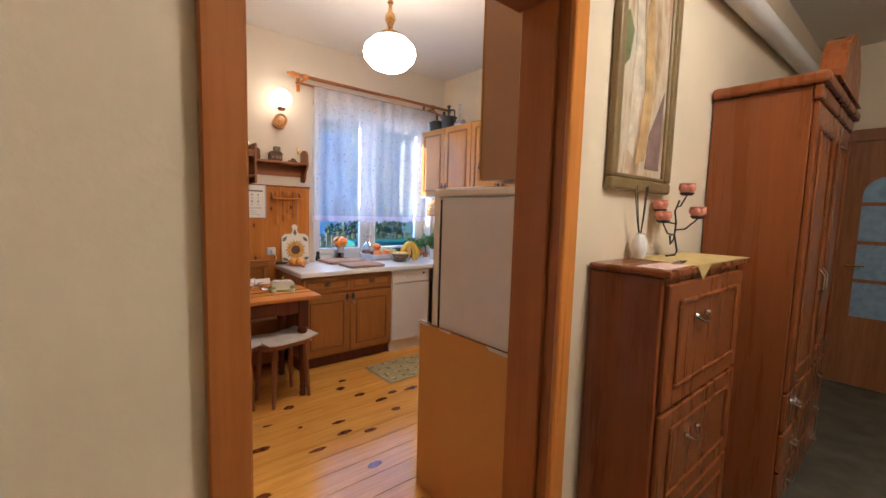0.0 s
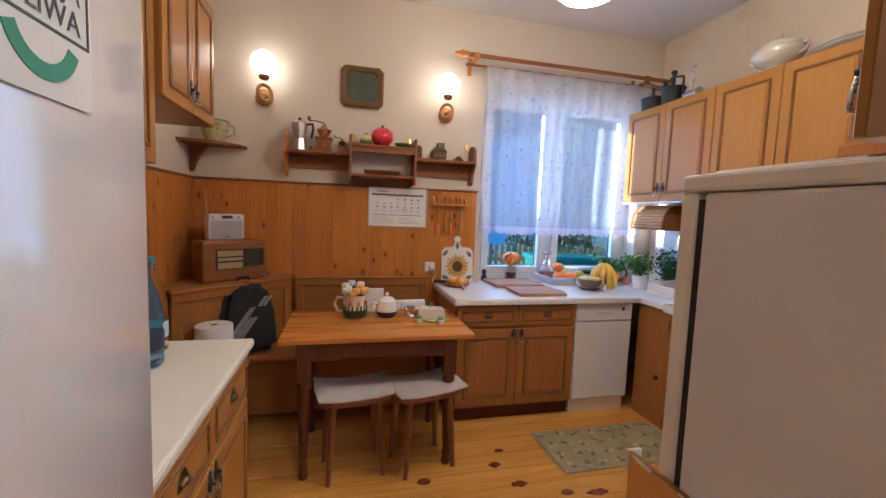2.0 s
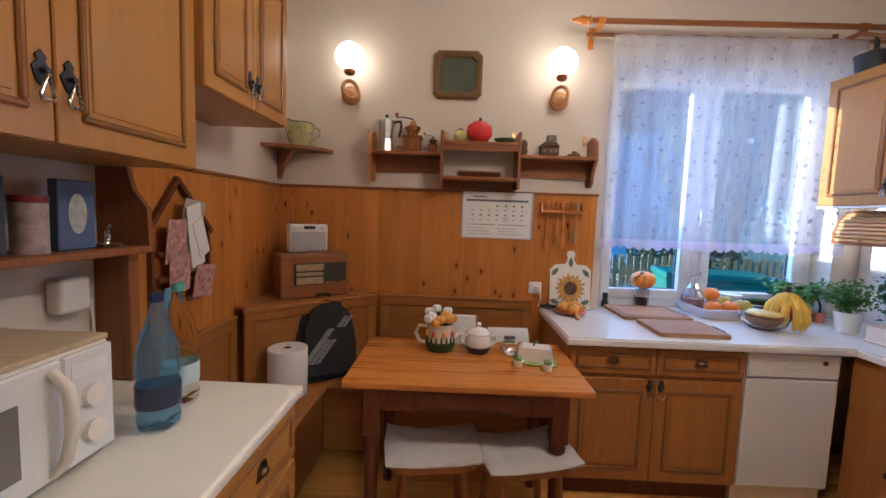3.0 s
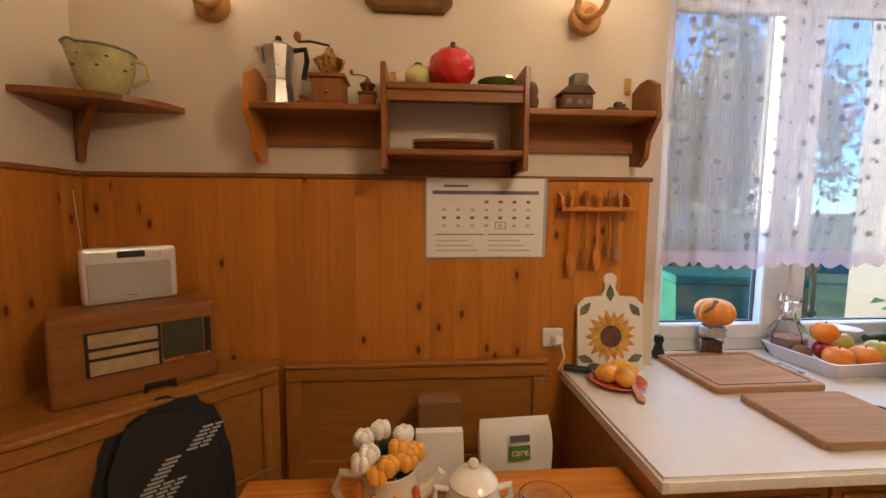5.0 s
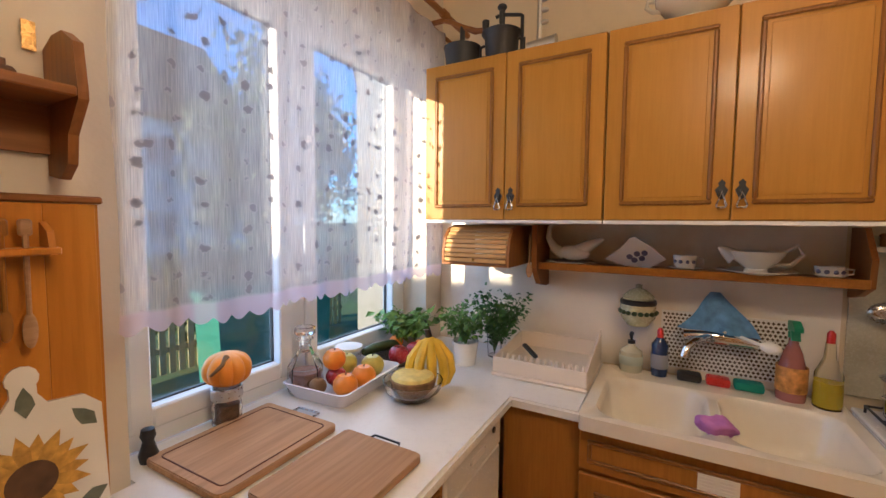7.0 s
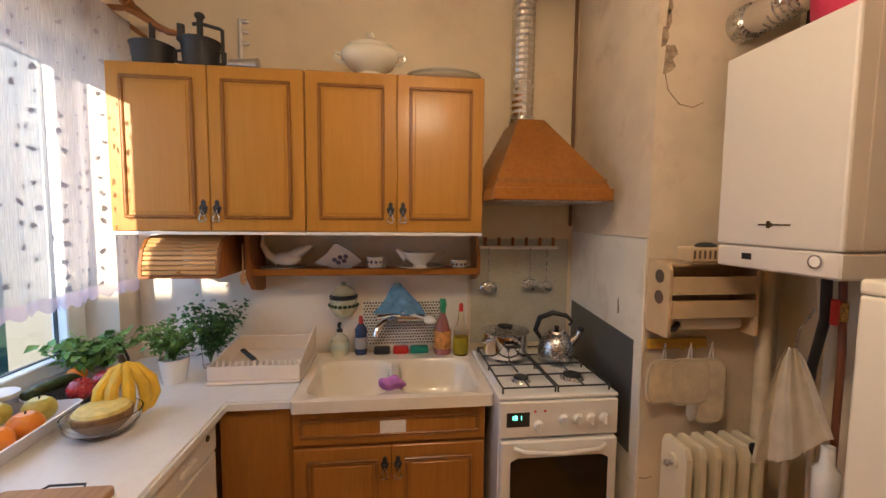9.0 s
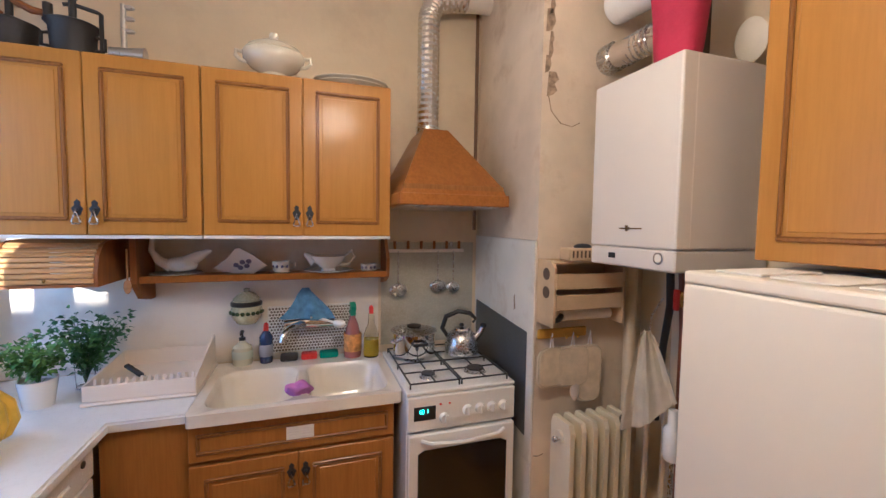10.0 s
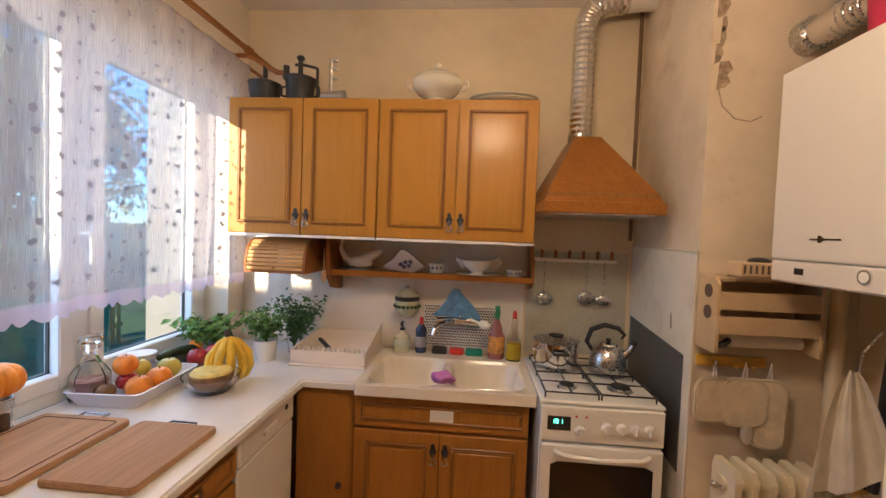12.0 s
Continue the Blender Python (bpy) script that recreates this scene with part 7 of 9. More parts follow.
part("skin", tube(bmesh.new(), [(-0.13, 0, 0), (-0.12, 0, 0.004), (-0.06, 0.004, 0.012), (0.06, 0.004, 0.012), (0.12, 0, 0.004), (0.13, 0, 0)], [0.006, 0.018, 0.023, 0.023, 0.018, 0.006], 12), AVO, cu, smooth=True)
gbw = thing("pineapple_bowl", pose(2.205, 3.685, 0.8505) @ Matrix.Scale(1.28, 4), "glass bowl with half a pineapple", "bowl")
part("bowl", lathe(bmesh.new(), [(0, 0), (0.05, 0), (0.085, 0.03), (0.092, 0.058), (0.088, 0.058), (0.08, 0.03), (0.046, 0.006), (0, 0.006)], seg=28), CLEAR, gbw, smooth=True)
part("pineapple", lathe(bmesh.new(), [(0, 0.008), (0.045, 0.012), (0.066, 0.035), (0.07, 0.062), (0.066, 0.066)], seg=18), paint("pineapple rind", (0.26, 0.14, 0.05), 0.8, var=0.5, scale=40, bump=0.6, fine=60), gbw, smooth=True)
part("flesh", lathe(bmesh.new(), [(0.0665, 0.0655), (0.06, 0.074), (0.02, 0.078), (0, 0.074)], seg=18), paint("pineapple flesh", (0.72, 0.56, 0.14), 0.5, var=0.2, scale=40), gbw, smooth=True)
bb = thing("bananas", pose(2.335, 3.690, 0.8505, 0, 0, -48) @ Matrix.Scale(1.12, 4), "bunch of ripe yellow bananas standing up", "fruit")
for k in range(5):
    a = -1.2 + k * 0.6
    dx, dy = math.sin(a), -abs(math.cos(a)) * 0.7
    pts = [(0, 0, 0.185), (dx * 0.035, dy * 0.045, 0.165), (dx * 0.075, dy * 0.075, 0.115), (dx * 0.085, dy * 0.08, 0.06), (dx * 0.07, dy * 0.065, 0.018), (dx * 0.06, dy * 0.055, 0.006)]
    part("banana", tube(bmesh.new(), pts, [0.006, 0.015, 0.019, 0.019, 0.014, 0.005], 8), BANANA, bb, smooth=True)
part("crown", rod(bmesh.new(), (0, 0, 0.175), (-0.01, 0.0, 0.215), 0.011, 0.009), BARK, bb, smooth=True)

HERB = paint("herb leaf", (0.13, 0.27, 0.045), 0.5, var=0.4, scale=20)
HERB_D = paint("dark herb leaf", (0.06, 0.16, 0.035), 0.5, var=0.4, scale=20)


def herb(parent, base, height, spread, count, size, mt, seed, stems=12):
    """Thin stems and a ragged mass of small bent leaf blades."""
    rnd = random.Random(seed)
    bm, lf = bmesh.new(), bmesh.new()
    for k in range(stems):
        a, rr = rnd.uniform(0, 6.28), spread * rnd.uniform(0.25, 1.0)
        tip = Vector((rr * math.cos(a), rr * math.sin(a), height * rnd.uniform(0.6, 1.0)))
        tube(bm, [base, Vector(base) + Vector((tip.x * 0.35, tip.y * 0.35, tip.z * 0.55)), Vector(base) + tip], [0.0025, 0.002, 0.001], 5)
        for j in range(count // stems):
            t = rnd.uniform(0.35, 1.05)
            p = Vector(base) + Vector((tip.x * t, tip.y * t, tip.z * t)) + Vector((rnd.gauss(0, spread * 0.16), rnd.gauss(0, spread * 0.16), rnd.gauss(0, height * 0.07)))
            q = Euler((rnd.uniform(-0.9, 0.9), rnd.uniform(-0.9, 0.9), rnd.uniform(0, 6.28))).to_matrix()
            s = size * rnd.uniform(0.6, 1.2)
            v = [lf.verts.new(p + q @ Vector(c)) for c in ((0, 0, 0), (s * 0.6, -s * 0.42, s * 0.12), (s * 1.3, 0, -s * 0.15), (s * 0.6, s * 0.42, s * 0.12), (s * 0.62, 0, 0.0))]
            lf.faces.new((v[0], v[1], v[4])), lf.faces.new((v[1], v[2], v[4])), lf.faces.new((v[2], v[3], v[4])), lf.faces.new((v[3], v[0], v[4]))
    part("stems", bm, HERB_D, parent)
    tagged(part("leaves", lf, mt, parent, "small green leaves"), kind="stuff")


pt = thing("herb_pot", pose(2.660, 3.680, 0.8505) @ Matrix.Scale(1.08, 4), "basil in a white pot on the worktop", "potted plant")
part("pot", lathe(bmesh.new(), [(0, 0), (0.045, 0), (0.06, 0.105), (0.056, 0.105), (0.05, 0.09), (0, 0.088)], seg=24), GLAZE_WHITE, pt, smooth=True)
herb(pt, (0, 0, 0.088), 0.175, 0.115, 620, 0.022, HERB, 3, 20)
pv = thing("parsley_vase", pose(2.84, 3.60, 0.8505), "parsley bunch in a clear glass of water", "potted plant")
part("glass", lathe(bmesh.new(), [(0, 0), (0.034, 0), (0.04, 0.12), (0.037, 0.12), (0.031, 0.008), (0, 0.006)], seg=20), CLEAR, pv, smooth=True)
herb(pv, (0, 0, 0.02), 0.30, 0.15, 900, 0.024, HERB_D, 6, 26)
sp = thing("herb_pot", pose(2.665, 4.03, 0.8505), "leafy green herb wrapped in pale paper by the window", "potted plant")
part("pot", lathe(bmesh.new(), [(0, 0), (0.04, 0), (0.055, 0.08), (0, 0.08)], seg=16), paint("pale wrap", (0.55, 0.58, 0.60), 0.4), sp, smooth=True)
herb(sp, (0, 0, 0.08), 0.15, 0.17, 330, 0.042, HERB, 8, 18)
pp = thing("chilli_cup", pose(2.70, 3.90, 0.8505), "small pinkish pot with a dark curved stem by the window", "cup")
part("cup", lathe(bmesh.new(), [(0, 0), (0.028, 0), (0.034, 0.06), (0.03, 0.06), (0, 0.05)], seg=16), ROSE, pp, smooth=True)
part("stem", tube(bmesh.new(), [(0, 0, 0.045), (0.006, 0.004, 0.10), (-0.012, 0.012, 0.155), (-0.045, 0.022, 0.20)], [0.006, 0.0065, 0.006, 0.004], 8), IRON, pp, "dark curved stem", True)
jl = solo("jar_lid", lathe(bmesh.new(), [(0, 0), (0.06, 0), (0.062, 0.016), (0, 0.018)], (2.30, 4.10, 0.8505 + 0.10), 24), FRIDGE_SIDE, "grey lid on a jar by the window", "lid", smooth=True)
jl2 = solo("low_jar", lathe(bmesh.new(), [(0, 0), (0.055, 0), (0.056, 0.0995), (0, 0.0998)], (2.30, 4.10, 0.8505), 20), CLEAR, "low glass jar behind the tray", "jar", smooth=True)

# ---- dish rack, sink ledge ----
RACK = paint("pinkish cream plastic", (0.80, 0.70, 0.58), 0.4, var=0.04)
dk = thing("dish_rack", pose(2.58, 3.515, 0.8505, 0, 0, EAST), "cream plastic dish drainer with upright slats", "dish rack")
W, D = 0.42, 0.42
part("tray", B(0, W, 0, D, 0, 0.016, bevel=0.006), RACK, dk)
part("front", B(0.006, W - 0.006, 0.010, 0.018, 0.017, 0.085, bevel=0.003), RACK, dk)
part("back", B(0.006, W - 0.006, D - 0.018, D - 0.010, 0.017, 0.115, bevel=0.003), RACK, dk)
for x in (0.006, W - 0.014):
    part("side", prism(bmesh.new(), [(0.0185, 0.017), (D - 0.0185, 0.017), (D - 0.0185, 0.115 if x < 0.1 else 0.17), (0.0185, 0.085)], x, x + 0.008, "YZ"), RACK, dk)
for k in range(14):
    x = 0.03 + k * 0.0275
    part("slat", prism(bmesh.new(), [(0.045, 0.045), (0.055, 0.095), (0.062, 0.095), (0.085, 0.05), (0.18, 0.05), (0.18, 0.04), (0.045, 0.04)], x, x + 0.010, "YZ"), RACK, dk)
part("floor_grid", B(0.016, W - 0.016, 0.02, D - 0.02, 0.034, 0.0395), RACK, dk)
kx = thing("knife", pose(2.80, 3.40, 0.92, 0, -25, 60), "black-handled knife in the dish rack", "knife")
part("handle", B(-0.05, 0.05, -0.012, 0.012, -0.009, 0.009, bevel=0.005), BLACK, kx)
part("blade", prism(bmesh.new(), [(-0.15, -0.004), (-0.051, -0.012), (-0.051, 0.010), (-0.14, 0.006)], -0.001, 0.001), STEEL, kx)
LEDGE = 0.8655


def bottle(name, x, y, prof, mt, label, cap=None, capmat=None, lab=None):
    b = thing(name, pose(x, y, LEDGE) @ Matrix.Scale(1.15, 4), label, "bottle", "bottles behind the sink")
    part("body", lathe(bmesh.new(), prof, seg=18), mt, b, smooth=True)
    if cap:
        part("cap", lathe(bmesh.new(), cap, seg=14), capmat, b, smooth=True)
    if lab:
        r, z0, z1, lm = lab
        part("label", lathe(bmesh.new(), [(r, z0), (r + 0.0008, z0 + 0.001), (r + 0.0008, z1 - 0.001), (r, z1)], seg=18, close=False), lm, b, "printed label", True)
    return b


b = bottle("soap_pump", 2.93, 2.965, [(0, 0), (0.040, 0), (0.043, 0.02), (0.040, 0.08), (0.014, 0.10), (0.012, 0.11), (0, 0.11)], paint("pale soap", (0.60, 0.58, 0.42), 0.2, coat=0.4), "pale liquid soap pump bottle", [(0, 0.11), (0.014, 0.11), (0.014, 0.122), (0.005, 0.124), (0.005, 0.15), (0, 0.15)], BLACK, (0.0435, 0.03, 0.065, paint("green white label", (0.50, 0.56, 0.46), 0.5)))
part("nozzle", tube(bmesh.new(), [(0.004, 0, 0.148), (-0.02, 0, 0.150), (-0.04, 0, 0.143)], [0.009, 0.008, 0.004], 8), BLACK, b, smooth=True)
bottle("dish_soap", 2.93, 2.85, [(0, 0), (0.028, 0), (0.030, 0.02), (0.028, 0.09), (0.030, 0.12), (0.012, 0.148), (0, 0.148)], paint("dark blue liquid", (0.02, 0.035, 0.10), 0.15, coat=0.4), "dark blue detergent bottle with a red cap", [(0, 0.148), (0.012, 0.148), (0.011, 0.175), (0.006, 0.185), (0, 0.185)], RED_LAMP, (0.0302, 0.03, 0.085, paint("blue white label", (0.30, 0.30, 0.33), 0.5)))
b = bottle("spray_bottle", 2.905, 2.40, [(0, 0), (0.040, 0), (0.042, 0.02), (0.040, 0.10), (0.026, 0.16), (0.014, 0.19), (0.013, 0.21), (0, 0.21)], paint("pink clear cleaner", (0.34, 0.13, 0.12), 0.15, coat=0.4), "red spray cleaner with a green trigger", [(0, 0.21), (0.016, 0.21), (0.016, 0.23), (0, 0.231)], paint("green trigger", (0.02, 0.20, 0.09), 0.4), (0.0425, 0.03, 0.115, paint("orange label", (0.60, 0.27, 0.06), 0.5, var=0.5, scale=40)))
part("trigger", prism(bmesh.new(), [(0.03, 0.231), (0.03, 0.262), (-0.015, 0.268), (-0.055, 0.252), (-0.055, 0.238), (-0.02, 0.238), (-0.03, 0.205), (-0.022, 0.203), (-0.005, 0.231)], -0.012, 0.012, "XZ"), paint("green spray head", (0.03, 0.26, 0.12), 0.4), b)
b = bottle("oil_bottle", 2.88, 2.30, [(0, 0), (0.036, 0), (0.038, 0.02), (0.036, 0.11), (0.016, 0.16), (0.013, 0.21), (0, 0.21)], glass("yellow clear glass", (0.98, 0.96, 0.80), 0.0, 1.2), "clear bottle with yellow washing liquid", [(0, 0.21), (0.011, 0.21), (0.011, 0.24), (0.005, 0.25), (0, 0.25)], RED_LAMP)
part("liquid", lathe(bmesh.new(), [(0, 0.004), (0.034, 0.006), (0.0352, 0.02), (0.0345, 0.085), (0, 0.085)], seg=18), paint("yellow liquid", (0.62, 0.48, 0.02), 0.2), b, "yellow washing liquid", True)
for nm, y, w, mt, lb in (("scouring_pad", 2.735, 0.09, BLACK, "black scouring pad behind the sink"), ("sponge", 2.632, 0.085, RED_LAMP, "red sponge behind the sink"), ("sponge", 2.528, 0.10, paint("teal sponge", (0.02, 0.22, 0.16), 0.9, fine=200, bump=0.6), "teal sponge behind the sink")):
    solo(nm, B(2.895, 2.955, y - w / 2, y + w / 2, LEDGE, LEDGE + 0.036, bevel=0.010, seg=2), mt, lb, "sponge", smooth=True)
bm = bmesh.new()
bmesh.ops.create_icosphere(bm, subdivisions=4, radius=0.055)
for v in bm.verts:
    n3 = noise.noise(v.co * 22) * 0.35 + noise.noise(v.co * 50 + Vector((3, 1, 2))) * 0.12
    v.co = Vector((v.co.x * (0.62 + n3), v.co.y * (1.0 + n3), max(-0.028, v.co.z * (0.62 + n3))))
solo("cleaning_cloth", bm, paint("mauve cloth", (0.44, 0.16, 0.44), 0.95, var=0.12, scale=20, fine=400, bump=0.5), "crumpled mauve cleaning cloth over the sink divider", "cloth", pose(2.46, 2.672, 0.885), True)

tap = thing("wall_tap", pose(XE, 2.63, 1.05), "chrome wall mixer tap over the sink", "tap")
for yy in (-0.075, 0.075):
    bm = rod(bmesh.new(), (-0.001, yy, 0), (-0.055, yy, 0), 0.020, seg=16)
    part("valve", bm, CHROME, tap, smooth=True)
part("bar", tube(bmesh.new(), [(-0.055, -0.13, 0.0), (-0.06, 0.0, 0.008), (-0.055, 0.13, 0.0)], [0.028, 0.034, 0.028], 14), CHROME, tap, smooth=True)
part("spout", tube(bmesh.new(), [(-0.06, 0.02, -0.005), (-0.12, 0.05, 0.015), (-0.20, 0.10, 0.012), (-0.24, 0.125, -0.01), (-0.245, 0.13, -0.045)], [0.018, 0.016, 0.016, 0.016, 0.019], 12), CHROME, tap, smooth=True)
part("lever", tube(bmesh.new(), [(-0.06, 0, 0.03), (-0.10, 0, 0.05), (-0.15, -0.01, 0.052)], [0.012, 0.008, 0.006], 8), CHROME, tap, smooth=True)
pf = thing("perforated_panel", pose(XE - 0.002, 2.850, 0.882, 0, 0, EAST), "white lattice splash panel behind the tap", "panel")
DARKHOLE = paint("dark hole", (0.10, 0.07, 0.05), 0.8)
part("sheet", B(0, 0.46, -0.006, 0, 0, 0.262), WHITE_TRIM, pf)
bm = bmesh.new()
for i in range(28):
    for k in range(15):
        if 0.012 + (i + 0.5 * (k % 2)) * 0.0165 < 0.45:
            x, z = 0.012 + (i + 0.5 * (k % 2)) * 0.0165, 0.012 + k * 0.0168
            prism(bm, [(x - 0.0066, z), (x, z - 0.007), (x + 0.0066, z), (x, z + 0.007)], -0.0072, -0.0062, "XZ")
tagged(part("lattice", bm, DARKHOLE, pf, "rows of small dark holes"), kind="stuff")
bm = bmesh.new()
bmesh.ops.create_grid(bm, x_segments=18, y_segments=14, size=1.0)
for v in bm.verts:
    u, w = v.co.x, v.co.y
    t = (w + 1) / 2
    half = 0.13 * (1 - t) + 0.018
    v.co = Vector((u * half + 0.01 * math.sin(t * 5), -0.055 * (1 - t) ** 0.7 - 0.010 * math.sin(u * 6) * (1 - t) - 0.012, t * 0.165 - 0.02 * u * (1 - t) * 0.4))
ext = bmesh.ops.extrude_face_region(bm, geom=bm.faces[:])["geom"]
for v in ext:
    if isinstance(v, bmesh.types.BMVert):
        v.co.y += 0.004
solo("dish_cloth", bm, paint("blue cloth", (0.13, 0.27, 0.46), 0.95, var=0.3, scale=30, fine=400, bump=0.5), "blue dish cloth hung over the tap", "cloth", pose(XE - 0.03, 2.64, 1.083, 0, 0, EAST), True)
br2 = thing("dish_brush", pose(2.86, 2.475, 1.065, 0, 0, 40), "white dish brush lying on the tap", "brush")
part("head", ball(bmesh.new(), (0, 0, 0), 0.032, 1.2, 0.9, 0.7, 14, 8), PAPER, br2, "white bristles", True)
part("handle", rod(bmesh.new(), (0.03, 0, 0), (0.14, 0.02, 0.015), 0.007), WHITE_TRIM, br2, smooth=True)
cn = thing("wall_canister", pose(XE - 0.078, 2.945, 1.075) @ Matrix.Scale(1.25, 4), "patterned ceramic canister hung on the wall with a dark band", "canister")
part("body", lathe(bmesh.new(), [(0, 0), (0.035, 0), (0.058, 0.03), (0.060, 0.085), (0.05, 0.10)], seg=22), paint("sage pottery", (0.48, 0.46, 0.30), 0.25, coat=0.4, var=0.3, scale=26), cn, smooth=True)
part("band", lathe(bmesh.new(), [(0.0603, 0.078), (0.0615, 0.082), (0.0615, 0.092), (0.055, 0.097)], seg=22, close=False), BLACK, cn, smooth=True)
part("lid", lathe(bmesh.new(), [(0.052, 0.1005), (0.054, 0.106), (0.03, 0.128), (0.010, 0.136), (0.012, 0.148), (0, 0.152)], seg=22), paint("sage lid", (0.40, 0.40, 0.28), 0.25, coat=0.4), cn, smooth=True)
for k in range(10):
    a = 1.6 + k * 0.35
    part("painted_leaf", ball(bmesh.new(), (0.059 * math.cos(a), 0.059 * math.sin(a), 0.05), 0.012, 0.8, 0.8, 0.7, 8, 5), AVO, cn)

# ---- shelf with china ----
ds = thing("china_shelf", pose(XE, 3.46, 1.22, 0, 0, EAST), "brown wooden china shelf under the cupboards", "shelf")
part("board", B(0.085, 1.235, -0.21, -0.001, 0.104, 0.122, bevel=0.003), SHELF_WOOD, ds)
part("rail", B(0.085, 1.235, -0.214, -0.205, 0.098, 0.132, bevel=0.003), COPPER_WOOD, ds)
part("end", prism(bmesh.new(), [(-0.24, 0.31), (-0.001, 0.31), (-0.001, 0.0), (-0.06, 0.0), (-0.16, 0.02), (-0.24, 0.10)], 0.06, 0.084, "YZ"), SHELF_WOOD_Z, ds)
part("end", prism(bmesh.new(), [(-0.20, 0.20), (-0.12, 0.31), (-0.001, 0.31), (-0.001, 0.04), (-0.10, 0.06), (-0.19, 0.10)], 1.236, 1.254, "YZ"), SHELF_WOOD_Z, ds)
part("hanging_spoon", ball(rod(bmesh.new(), (0.05, -0.242, 0.10), (0.05, -0.242, 0.26), 0.004, seg=8), (0.05, -0.242, 0.09), 0.03, 0.55, 0.18, 1.1, 10, 8), BOARD_WOOD, ds, "small wooden spoon", True)
SLAT_WOOD = wood("honey slat wood", (0.60, 0.35, 0.12), (0.70, 0.43, 0.17), "X", 0.4, 0.2, 22.0)
bx = thing("bread_box", pose(2.63, 3.80, 1.335, 0, 0, EAST), "wooden bread box with a slatted roll front", "bread box")
W = 0.345
prof = [(0.0, 0.0), (0.36, 0.0), (0.36, 0.19), (0.12, 0.19), (0.06, 0.175), (0.02, 0.13), (0.0, 0.06)]
for x in (0.0, W - 0.014):
    part("side", prism(bmesh.new(), prof, x, x + 0.014, "YZ"), SHELF_WOOD_Z, bx)
part("base", B(0.0145, W - 0.0145, 0.0, 0.36, 0.0, 0.012), SHELF_WOOD, bx)
curve = [(0.004, 0.014), (0.004, 0.06), (0.024, 0.128), (0.064, 0.172), (0.12, 0.188), (0.20, 0.188)]
lens = [0]
for a, b2 in zip(curve, curve[1:]):
    lens.append(lens[-1] + math.dist(a, b2))
for k in range(14):
    s = (k + 0.5) / 14 * lens[-1]
    i = max(j for j in range(len(curve) - 1) if lens[j] <= s)
    f = (s - lens[i]) / (lens[i + 1] - lens[i])
    y, z = curve[i][0] + f * (curve[i + 1][0] - curve[i][0]), curve[i][1] + f * (curve[i + 1][1] - curve[i][1])
    ang = math.degrees(math.atan2(curve[i + 1][1] - curve[i][1], curve[i + 1][0] - curve[i][0]))
    bm = B(0.0145, W - 0.0145, -0.0098, 0.0098, -0.005, 0.005, bevel=0.004)
    bm.transform(pose(0, y, z, ang))
    part("slat", bm, SLAT_WOOD, bx)
part("knob", ball(bmesh.new(), (W / 2, -0.010, 0.03), 0.008), BRASS, bx)
SZ = 1.3425


def saucer(parent, r, z=0.0):
    part("saucer", lathe(bmesh.new(), [(0, z), (r * 0.55, z), (r, z + 0.014), (r * 0.97, z + 0.016), (r * 0.5, z + 0.005), (0, z + 0.005)], seg=24), CERAMIC, parent, smooth=True)


sw = thing("gravy_boat", pose(2.915, 3.25, SZ, 0, 0, EAST), "white swan-necked gravy boat on a saucer", "gravy boat")
saucer(sw, 0.115)
bm = ball(bmesh.new(), (0.02, 0, 0.055), 0.05, 1.5, 0.9, 0.75, 20, 12)
part("boat", bm, CERAMIC, sw, smooth=True)
part("neck", tube(bmesh.new(), [(-0.02, 0, 0.045), (-0.075, 0, 0.075), (-0.105, 0, 0.125), (-0.100, 0, 0.175), (-0.075, 0, 0.196), (-0.055, 0, 0.190)], [0.032, 0.022, 0.014, 0.011, 0.009, 0.006], 10), CERAMIC, sw, smooth=True)
part("lip", tube(bmesh.new(), [(0.04, 0, 0.062), (0.09, 0, 0.092), (0.14, 0, 0.118), (0.152, 0, 0.120)], [0.036, 0.028, 0.014, 0.006], 10), CERAMIC, sw, smooth=True)
hp = thing("square_plate", pose(2.92, 2.965, SZ, 18, 0, EAST), "white wavy plate with blue flowers, standing up", "plate")
bm = bmesh.new()
pts = [(-0.125, 0.035), (-0.04, 0.005), (0.06, 0.0), (0.125, 0.045), (0.06, 0.105), (0.0, 0.145), (-0.02, 0.14), (-0.06, 0.085)]
part("plate", prism(bm, pts, 0, 0.008, "XZ"), CERAMIC, hp)
FLOWER_B = paint("faded blue flower", (0.16, 0.15, 0.24), 0.4)
for x, z in ((-0.02, 0.05), (0.01, 0.065), (0.03, 0.045), (0.0, 0.035), (0.04, 0.07)):
    part("painted_flower", ball(bmesh.new(), (x, -0.0005, z), 0.013, 1, 0.12, 1, 8, 6), FLOWER_B, hp)


def cup(m, r, h, label, saucer_r):
    c = thing("teacup", m, label, "cup", "china on the shelf")
    saucer(c, saucer_r)
    part("cup", lathe(bmesh.new(), [(0, 0.006), (r * 0.6, 0.006), (r * 0.9, 0.02), (r, h), (r * 0.94, h), (r * 0.82, 0.022), (0, 0.012)], seg=22), CERAMIC, c, smooth=True)
    part("handle", tube(bmesh.new(), [(r * 0.92, 0, h * 0.85), (r * 1.5, 0, h * 0.8), (r * 1.45, 0, h * 0.45), (r * 0.85, 0, h * 0.35)], 0.004, 8), CERAMIC, c, smooth=True)
    for k in range(4):
        a = -2.6 + k * 0.6
        part("painted_flower", ball(bmesh.new(), (r * 0.95 * math.cos(a), r * 0.95 * math.sin(a), h * 0.6), 0.008, 1, 1, 1, 6, 5), FLOWER_B, c)


